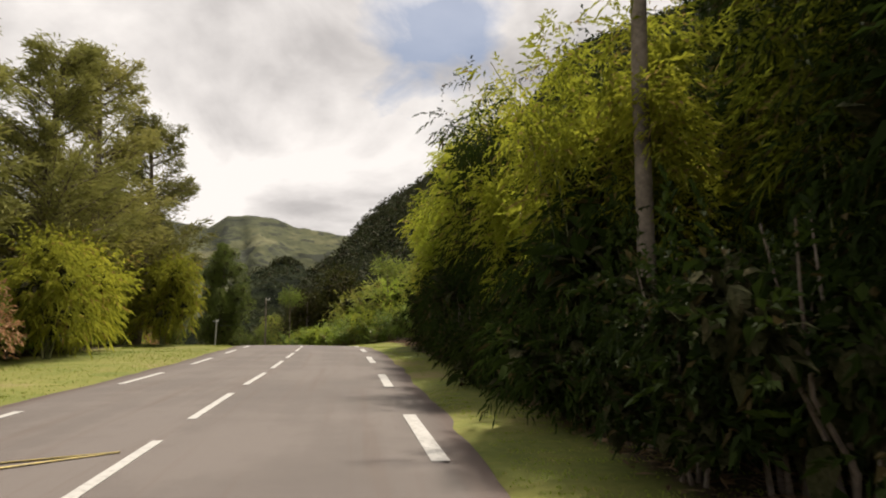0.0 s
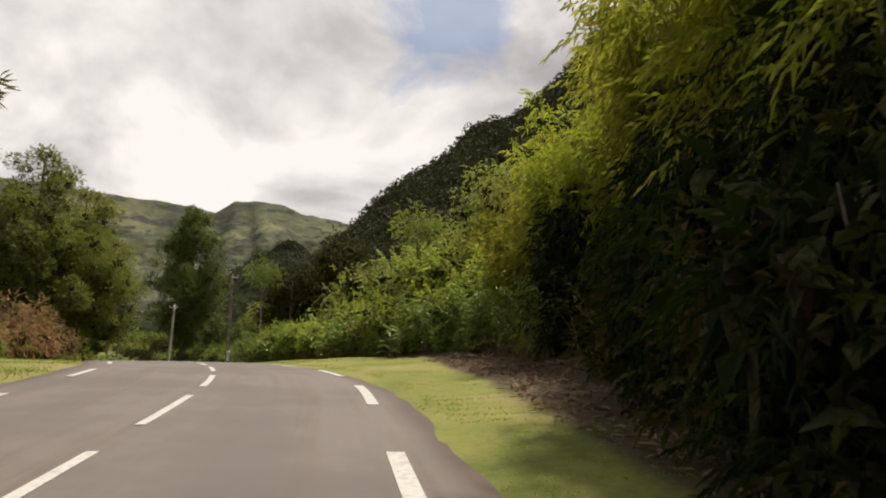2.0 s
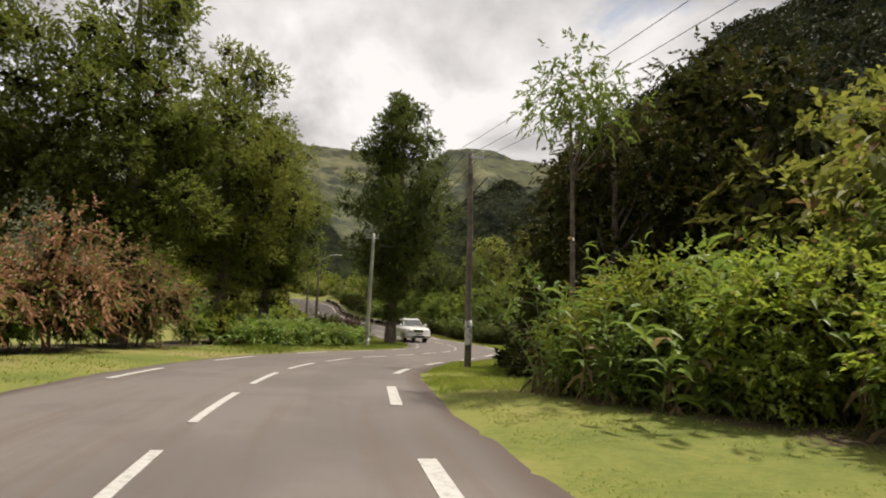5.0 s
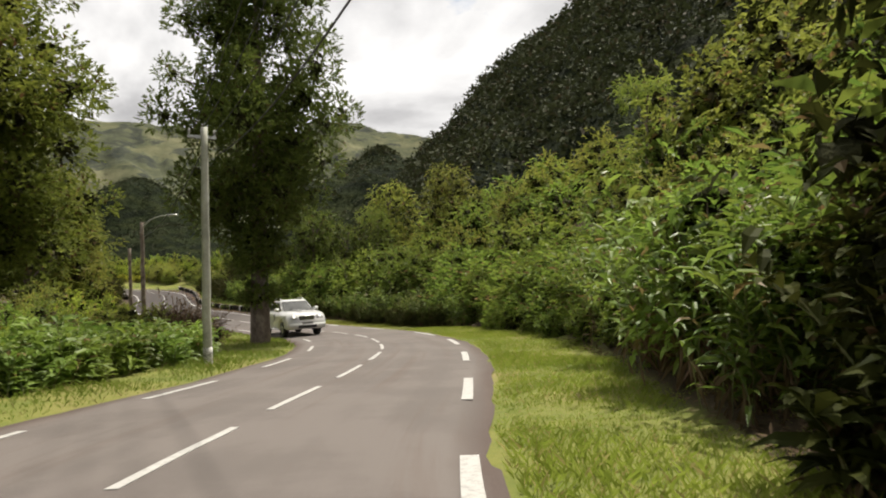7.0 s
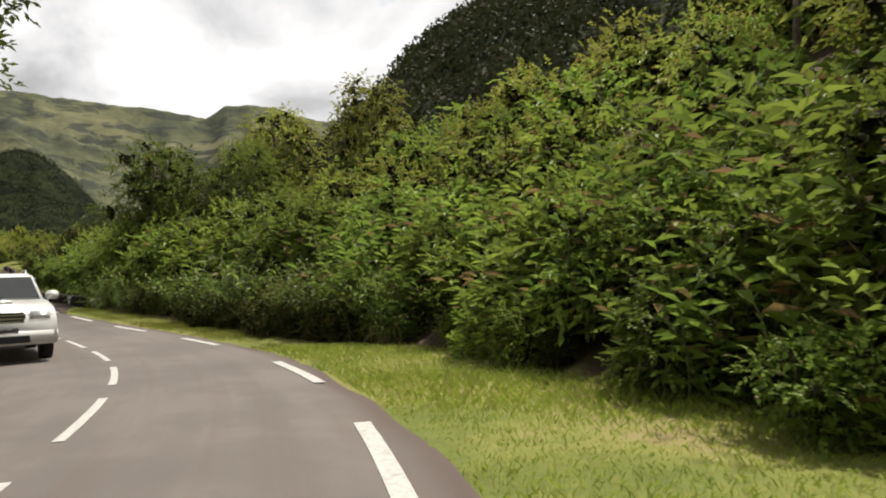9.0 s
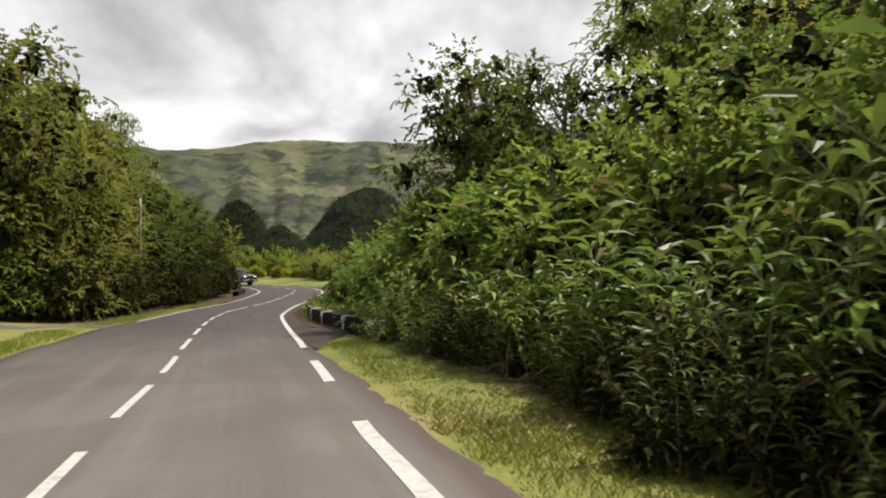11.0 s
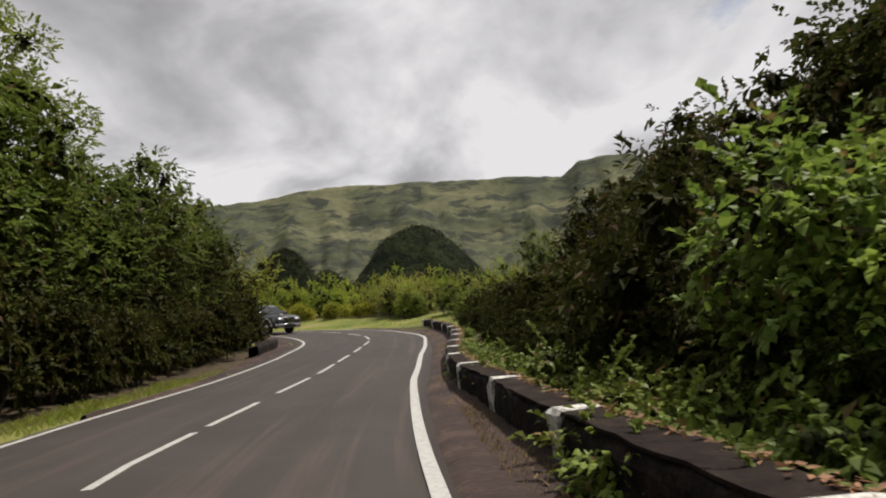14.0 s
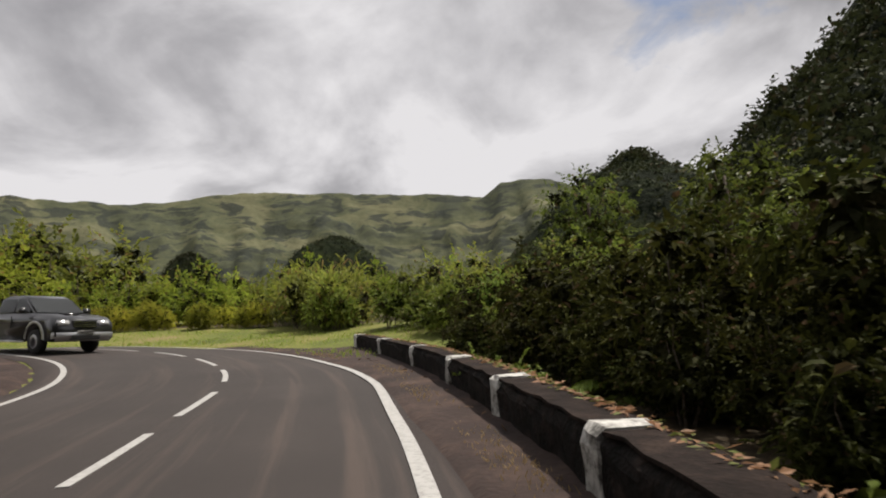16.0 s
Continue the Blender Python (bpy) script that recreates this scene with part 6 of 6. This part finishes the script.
M_WHITE_CAR = car_paint("white_car_paint", (0.72, 0.72, 0.71))
M_BLACK_CAR = car_paint("black_car_paint", (0.018, 0.018, 0.02))
M_SILVER = car_paint("silver_car_paint", (0.42, 0.42, 0.43), 0.6)
M_RUBBER = noisy_material("tyre_rubber", [(0.012, 0.012, 0.012), (0.03, 0.028, 0.026)], 4, 40, 0.85, 0.2, 0.004)
M_TRIM = noisy_material("black_plastic", [(0.015, 0.015, 0.016), (0.03, 0.03, 0.03)], 5, 40, 0.6, 0.1, 0.002)
M_GLASS = car_paint("tinted_car_glass", (0.03, 0.035, 0.038))
M_LAMP = car_paint("clear_lamp_glass", (0.55, 0.55, 0.56), 0.3)
M_CHROME = noisy_material("chrome", [(0.6, 0.6, 0.6), (0.72, 0.72, 0.72)], 3, 20, 0.15, 0.02, 0.001, 0.5, 1.0)


def side_extrude(profile, half, inset, bevel):
    """A side outline (y, z) drawn across the car, narrower towards the top."""
    bm = bmesh.new()
    zs = [z for _, z in profile]
    lo, hi = min(zs), max(zs)

    def w(z):
        return half - inset * max(0, (z - lo) / (hi - lo) - 0.45)

    a = [bm.verts.new((-w(z), y, z)) for y, z in profile]
    b = [bm.verts.new((w(z), y, z)) for y, z in profile]
    bm.faces.new(a)
    bm.faces.new(b[::-1])
    k = len(profile)
    for i in range(k):
        bm.faces.new((a[i], b[i], b[(i + 1) % k], a[(i + 1) % k]))
    bmesh.ops.recalc_face_normals(bm, faces=bm.faces[:])
    if bevel:
        es = [e for e in bm.edges if len(e.link_faces) == 2 and e.calc_face_angle(0) > 0.35]
        bmesh.ops.bevel(bm, geom=es, offset=bevel, segments=2, affect="EDGES", clamp_overlap=True)
    return bm


def arch(cy, cz, r, n=8):
    return [(cy - r * math.cos(math.pi * i / n), cz + r * math.sin(math.pi * i / n)) for i in range(n + 1)]


def pane(corners, mat, name):
    """A glass pane of four corners with a little thickness."""
    bm = bmesh.new()
    vs = [bm.verts.new(c) for c in corners]
    f = bm.faces.new(vs)
    bmesh.ops.solidify(bm, geom=[f], thickness=0.012)
    bmesh.ops.recalc_face_normals(bm, faces=bm.faces[:])
    return bm_mesh(name, [bm], [mat])


def pickup(label, at, turn, pitch, paint, lower, rack):
    ob = thing("pickup_truck", label, "car", "vehicles on the road")
    ob.matrix_basis = pose(*at, pitch, 0, turn)
    prof = [(-2.5, 0.46), (-1.98, 0.42), *arch(-1.5, 0.44, 0.47), (-1.0, 0.36), (1.0, 0.36), *arch(1.5, 0.44, 0.47), (2.02, 0.40), (2.40, 0.36),
            (2.53, 0.50), (2.52, 0.84), (2.42, 1.01), (2.24, 1.09), (1.8, 1.16), (1.24, 1.21), (-0.95, 1.20), (-2.46, 1.17), (-2.53, 0.7)]
    part("body", bm_mesh("pickup_body", [side_extrude(prof, 0.91, 0.12, 0.05)], [paint], True), ob)
    cab = [(1.32, 1.17), (0.50, 1.70), (0.22, 1.77), (-0.55, 1.76), (-0.84, 1.68), (-1.0, 1.17)]
    part("cabin", bm_mesh("pickup_cabin", [side_extrude(cab, 0.81, 0.28, 0.05)], [paint], True), ob)

    def cw(z):
        return 0.81 - 0.28 * max(0, (z - 1.17) / 0.60 - 0.45) + 0.004

    part("windscreen", pane([(-0.72, 1.25, 1.235), (0.72, 1.25, 1.235), (0.63, 0.555, 1.685), (-0.63, 0.555, 1.685)], M_GLASS, "windscreen"), ob, "dark tinted glass")
    for sg in (-1, 1):
        for y0, y1, t0, t1 in ((1.08, 0.18, 0.55, 0.16), (0.10, -0.84, 0.08, -0.72)):
            part("side_window", pane([(sg * cw(1.25), y0, 1.25), (sg * cw(1.25), y1, 1.25), (sg * cw(1.66), t1, 1.66), (sg * cw(1.66), t0, 1.66)], M_GLASS, "side_window"), ob, "dark tinted glass")
        part("headlight", bm_mesh("headlight", [box(sg * 0.62 - 0.21, sg * 0.62 + 0.21, 2.26, 2.515, 0.80, 1.0, 0.05)], [M_LAMP], True), ob, "clear headlight")
        part("fog_lamp", bm_mesh("fog_lamp", [box(sg * 0.62 - 0.09, sg * 0.62 + 0.09, 2.50, 2.585, 0.50, 0.58, 0.02)], [M_LAMP], True), ob)
        part("wing_mirror", bm_mesh("wing_mirror", [box(sg * 0.98 - 0.12, sg * 0.98 + 0.12, 0.86, 1.0, 1.2, 1.38, 0.03)], [paint], True), ob)
        part("door_seam", bm_mesh("door_seam", [box(sg * 0.893 - 0.012, sg * 0.893 + 0.012, 0.13, 0.15, 0.46, 1.12)], [M_TRIM]), ob)
        part("side_step", bm_mesh("side_step", [box(sg * 0.9 - 0.06, sg * 0.9 + 0.06, -0.95, 0.95, 0.34, 0.39, 0.015)], [lower], True), ob)
        for cy in (-1.5, 1.5):
            wheel = new("wheel")
            wheel.parent = ob
            wheel.location = (sg * 0.80, cy, 0.37)
            w = np.array([-0.12, -0.11, -0.05, 0.05, 0.11, 0.12])
            rr = np.array([0.24, 0.35, 0.37, 0.37, 0.35, 0.24])
            part("tyre", tri_mesh("tyre", *tube(np.stack([w, 0 * w, 0 * w], 1), rr, 22), [M_RUBBER], smooth=True), wheel)
            w2 = np.array([0.06, 0.105, 0.125, 0.125]) * sg
            part("rim", tri_mesh("rim", *tube(np.stack([w2, 0 * w2, 0 * w2], 1), np.array([0.235, 0.235, 0.2, 0.05]), 16), [M_SILVER], smooth=True), wheel, "silver alloy rim")
            v = np.array([(sg * 0.905, y, z) for y, z in arch(cy, 0.44, 0.47, 12)] + [(sg * 0.945, y, z) for y, z in arch(cy, 0.44, 0.47, 12)] + [(sg * 0.918, y, z) for y, z in arch(cy, 0.44, 0.55, 12)])
            q = [(i, i + 1, 14 + i, 13 + i) for i in range(12)] + [(13 + i, 14 + i, 27 + i, 26 + i) for i in range(12)]
            part("wheel_arch", tri_mesh("wheel_arch", v, np.array(q), [lower], smooth=True), ob)
    part("grille", bm_mesh("grille", [box(-0.38, 0.38, 2.40, 2.535, 0.76, 0.99, 0.03)], [M_TRIM]), ob, "black grille")
    for z in (0.81, 0.875, 0.94):
        part("grille_bar", bm_mesh("grille_bar", [box(-0.36, 0.36, 2.52, 2.55, z - 0.014, z + 0.014, 0.005)], [M_CHROME]), ob)
    part("front_bumper", bm_mesh("front_bumper", [box(-0.91, 0.91, 2.30, 2.60, 0.38, 0.72, 0.08)], [lower], True), ob)
    part("air_intake", bm_mesh("air_intake", [box(-0.46, 0.46, 2.52, 2.612, 0.42, 0.57, 0.02)], [M_TRIM]), ob)
    part("number_plate", bm_mesh("number_plate", [box(-0.26, 0.26, 2.59, 2.615, 0.60, 0.70, 0.004)], [M_WHITEWASH]), ob, "pale number plate")
    part("plate_bar", bm_mesh("plate_bar", [box(-0.2, 0.2, 2.614, 2.620, 0.63, 0.67)], [M_TRIM]), ob)
    part("bonnet_scoop", bm_mesh("bonnet_scoop", [box(-0.24, 0.24, 1.45, 1.85, 1.15, 1.215, 0.03)], [paint], True), ob)
    # a closed dark slab in place of the bed's shaded hollow
    part("load_bed", bm_mesh("load_bed", [box(-0.74, 0.74, -2.4, -1.06, 1.12, 1.205, 0.01)], [M_TRIM]), ob, "flat dark slab covering the load bed")
    part("rear_bumper", bm_mesh("rear_bumper", [box(-0.85, 0.85, -2.6, -2.48, 0.5, 0.66, 0.03)], [lower], True), ob)
    if rack:
        for sg in (-1, 1):
            pts = np.array([(sg * 0.56, 0.25, 1.74), (sg * 0.56, 0.18, 1.83), (sg * 0.56, -0.6, 1.83), (sg * 0.56, -0.66, 1.74)])
            part("roof_rail", tri_mesh("roof_rail", *tube(pts, np.full(4, 0.018), 6), [M_METAL], smooth=True), ob)
    return ob


def on_road(s, d):
    p = road(s, d)
    return (p[0], p[1], p[2] + 0.012)


def put_vehicles():
    s = 97.4
    slope = math.degrees(math.atan2(road(s + 1)[2] - road(s - 1)[2], 2))
    pickup("white pickup truck with roof rails driving on the road", on_road(s, -1.7), heading(s) + 180, -slope, M_WHITE_CAR, M_WHITE_CAR, True)
    s = 170.2
    slope = math.degrees(math.atan2(road(s + 1)[2] - road(s - 1)[2], 2))
    pickup("black pickup truck with silver bumper and wheel arches", on_road(s, -1.5), heading(s) + 180, -slope, M_BLACK_CAR, M_SILVER, False)


put_vehicles()


# ---------------------------------------------------------------- yellow zigzag of a bus stop
def zigzag():
    m = paint_material("yellow_road_paint", (0.42, 0.33, 0.12), (0.17, 0.145, 0.11))
    pts = [(3.2, -0.25), (4.6, -2.0), (6.0, -0.2), (5.2, -2.0), (6.0, -0.2)]
    for (s0, d0), (s1, d1) in zip(pts[:-1], pts[1:]):
        a, b = road(s0, d0, 0.034), road(s1, d1, 0.034)
        w = unit(np.cross(b - a, [0, 0, 1.0])) * 0.035
        up = np.array([0, 0, 0.005])
        v = np.array([a - w, a + w, b + w, b - w, a - w + up, a + w + up, b + w + up, b - w + up])
        part("zigzag_line", tri_mesh("zigzag_line", v, np.array([(0, 3, 2, 1), (4, 5, 6, 7), (0, 1, 5, 4), (1, 2, 6, 5), (2, 3, 7, 6), (3, 0, 4, 7)]), [m]), ROAD_OB, "faded yellow road line")


zigzag()


# ---------------------------------------------------------------- grass
def grass(name, label, s0, s1, d0, d1, per_m2, height, width, seed, patchy=0.0, blade=None, lift=0.0):
    rng = np.random.default_rng(seed)
    n = int((s1 - s0) * abs(d1 - d0) * per_m2)
    s, d = rng.uniform(s0, s1, n), rng.uniform(min(d0, d1), max(d0, d1), n)
    p = road(s, d)
    if patchy:
        keep = np.sin(s * 1.3 + 2 * np.sin(d * 1.1)) * np.sin(d * 2.1 + s * 0.4) + rng.normal(0, 0.5, n) > patchy - 1
        s, d, p = s[keep], d[keep], p[keep]
        n = len(s)
    p[:, 2] = ground(p[:, 0], p[:, 1]) - 0.01 if not lift else p[:, 2] + lift
    h = height * rng.uniform(0.5, 1.3, n) * (0.75 + 0.45 * np.sin(s * 0.9 + d) * np.sin(s * 0.37 + 1))
    a = rng.uniform(0, 6.28, n)
    side = np.stack([np.cos(a), np.sin(a), 0 * a], 1) * width / 2
    lean = np.stack([np.cos(a * 7.3), np.sin(a * 7.3), 0 * a], 1) * (h * rng.uniform(0.25, 1.1, n))[:, None]
    up = np.zeros((n, 3))
    up[:, 2] = h
    v = np.stack([p - side, p + side, p + lean * 0.35 + up * 0.6 + side * 0.6, p + lean + up], 1).reshape(-1, 3)
    i = np.arange(n)[:, None] * 4
    f = np.concatenate([i + np.array([[0, 1, 2]]), i + np.array([[0, 2, 3]])])
    tagged(new(name, tri_mesh(name, v, f, [blade or L_GRASS])), label, "grass", kind="stuff")


grass("grass", "short mown grass on the verge", -2, 56, 3.0, 6.0, 420, 0.022, 0.016, 21)
grass("grass", "short mown grass on the verge", 30, 56, 6.0, 8.2, 320, 0.026, 0.018, 22)
grass("grass", "long fresh grass beside the road", 56, 94, 3.0, 6.2, 620, 0.10, 0.010, 23)
grass("grass", "soft unmown grass on the verge", 94, 112.6, 3.0, 4.9, 1100, 0.065, 0.008, 24)
grass("grass", "short mown grass on the verge", 2, 66, -6.8, -3.0, 90, 0.045, 0.022, 25)
grass("grass", "grass strip along the road's edge", 66, 108, -6.0, -3.0, 120, 0.14, 0.016, 26)
grass("grass", "grass strip along the road's edge", 108, 147, -4.4, -3.35, 220, 0.14, 0.014, 27)
L_STRAW = leaf_material("straw", (0.20, 0.14, 0.07), (0.40, 0.30, 0.15), None, 0.8, 0.3)
grass("dry_grass", "dry straw-coloured grass at the wall's foot", 117, 135, 3.30, 3.80, 900, 0.07, 0.013, 28, 0.75, L_STRAW, 0.035)
grass("dry_grass", "dry straw-coloured grass at the wall's foot", 135, 162, 3.1, 3.5, 300, 0.05, 0.012, 30, 1.25, L_STRAW, 0.035)
grass("grass", "grass on the outer side of the bend", 160, 186, 3.1, 9.0, 40, 0.12, 0.03, 29)


# ---------------------------------------------------------------- fallen leaves
def leaf_litter(label, s0, s1, d0, d1, count, seed):
    rng = np.random.default_rng(seed)
    ss, f = rng.uniform(s0, s1, count), rng.uniform(0, 1, count) ** 0.8
    q = road(ss, np.interp(ss, [s0, s1], [d0[0], d1[0]]) * (1 - f) + np.interp(ss, [s0, s1], [d0[1], d1[1]]) * f)
    q[:, 2] = ground(q[:, 0], q[:, 1]) + rng.uniform(0.005, 0.05, count)
    way = np.concatenate([rng.normal(0, 1, (count, 2)), rng.normal(0, 0.25, (count, 1))], 1)
    tagged(new("leaf_litter", tri_mesh("leaf_litter", *leaves(rng, q, way, 0.17, 0.045, 0.05, 0.1), [L_DRY])), label, "litter", kind="stuff")


leaf_litter("dry brown leaves fallen under the bamboo", -2, 27, (3.9, 5.2), (4.3, 7.0), 5000, 41)
leaf_litter("dry brown leaves fallen under the bamboo", 27, 38, (4.2, 8.0), (6.0, 9.0), 6000, 42)
leaf_litter("dry brown leaves fallen under the ginger", 64, 86, (4.9, 6.6), (5.8, 7.2), 5000, 43)
leaf_litter("dry brown leaves fallen under the ginger", 94, 114, (4.5, 5.6), (4.5, 5.6), 3000, 44)
leaf_litter("dry brown leaves on the shoulder", 117, 160, (3.4, 3.8), (3.4, 3.7), 500, 45)


def dead_branch(s, d, length, turn, seed):
    rng = np.random.default_rng(seed)
    ob = tagged(new("dead_branch"), "thin dry brown branch lying on the verge", "branch", "dead branches")
    p = road(s, d)
    ob.location = (p[0], p[1], float(ground(np.array([p[0]]), np.array([p[1]]))[0]))
    u = np.linspace(0, 1, 8)
    a = radians(turn)
    pts = np.stack([math.cos(a) * length * u, math.sin(a) * length * u, 0.05 + 0.16 * u * (1.3 - u) * length], 1) + rng.normal(0, 0.015, (8, 3))
    part("stem", tri_mesh("branch_stem", *tube(pts, 0.016 * (1 - 0.7 * u), 5), [M_BARK], smooth=True), ob)
    for k in (2, 3, 5):
        way = a + rng.choice([-1, 1]) * rng.uniform(0.5, 0.9)
        w = np.linspace(0, 1, 4)
        q = pts[k] + np.stack([math.cos(way) * w, math.sin(way) * w, 0.25 * w], 1) * length * rng.uniform(0.25, 0.4)
        part("twig", tri_mesh("branch_twig", *tube(q, 0.008 * (1 - 0.6 * w), 4), [M_BARK], smooth=True), ob)


for k, (s, d) in enumerate(((34.2, 6.4), (33.2, 5.9), (35.2, 6.9), (36.2, 6.6), (32.6, 6.7))):
    dead_branch(s, d, 0.9 + 0.15 * (k % 3), 35 + 67 * k, 60 + k)


def wall_litter():
    """Rusty leaves caught along the back of the coping."""
    rng = np.random.default_rng(46)
    ss = rng.uniform(118, 164, 2600)
    q = road(ss, np.interp(ss, WALL_S, WALL_D) + 0.36 + rng.normal(0, 0.035, 2600)) + np.array([0, 0, 1.0]) * (0.462 + rng.uniform(0, 0.012, (2600, 1)))
    way = np.concatenate([rng.normal(0, 1, (2600, 2)), rng.normal(0, 0.15, (2600, 1))], 1)
    tagged(new("leaf_litter", tri_mesh("leaf_litter", *leaves(rng, q, way, 0.085, 0.035, 0.05, 0.1), [L_RUST])), "rusty fallen leaves along the wall's coping", "litter", kind="stuff")


wall_litter()
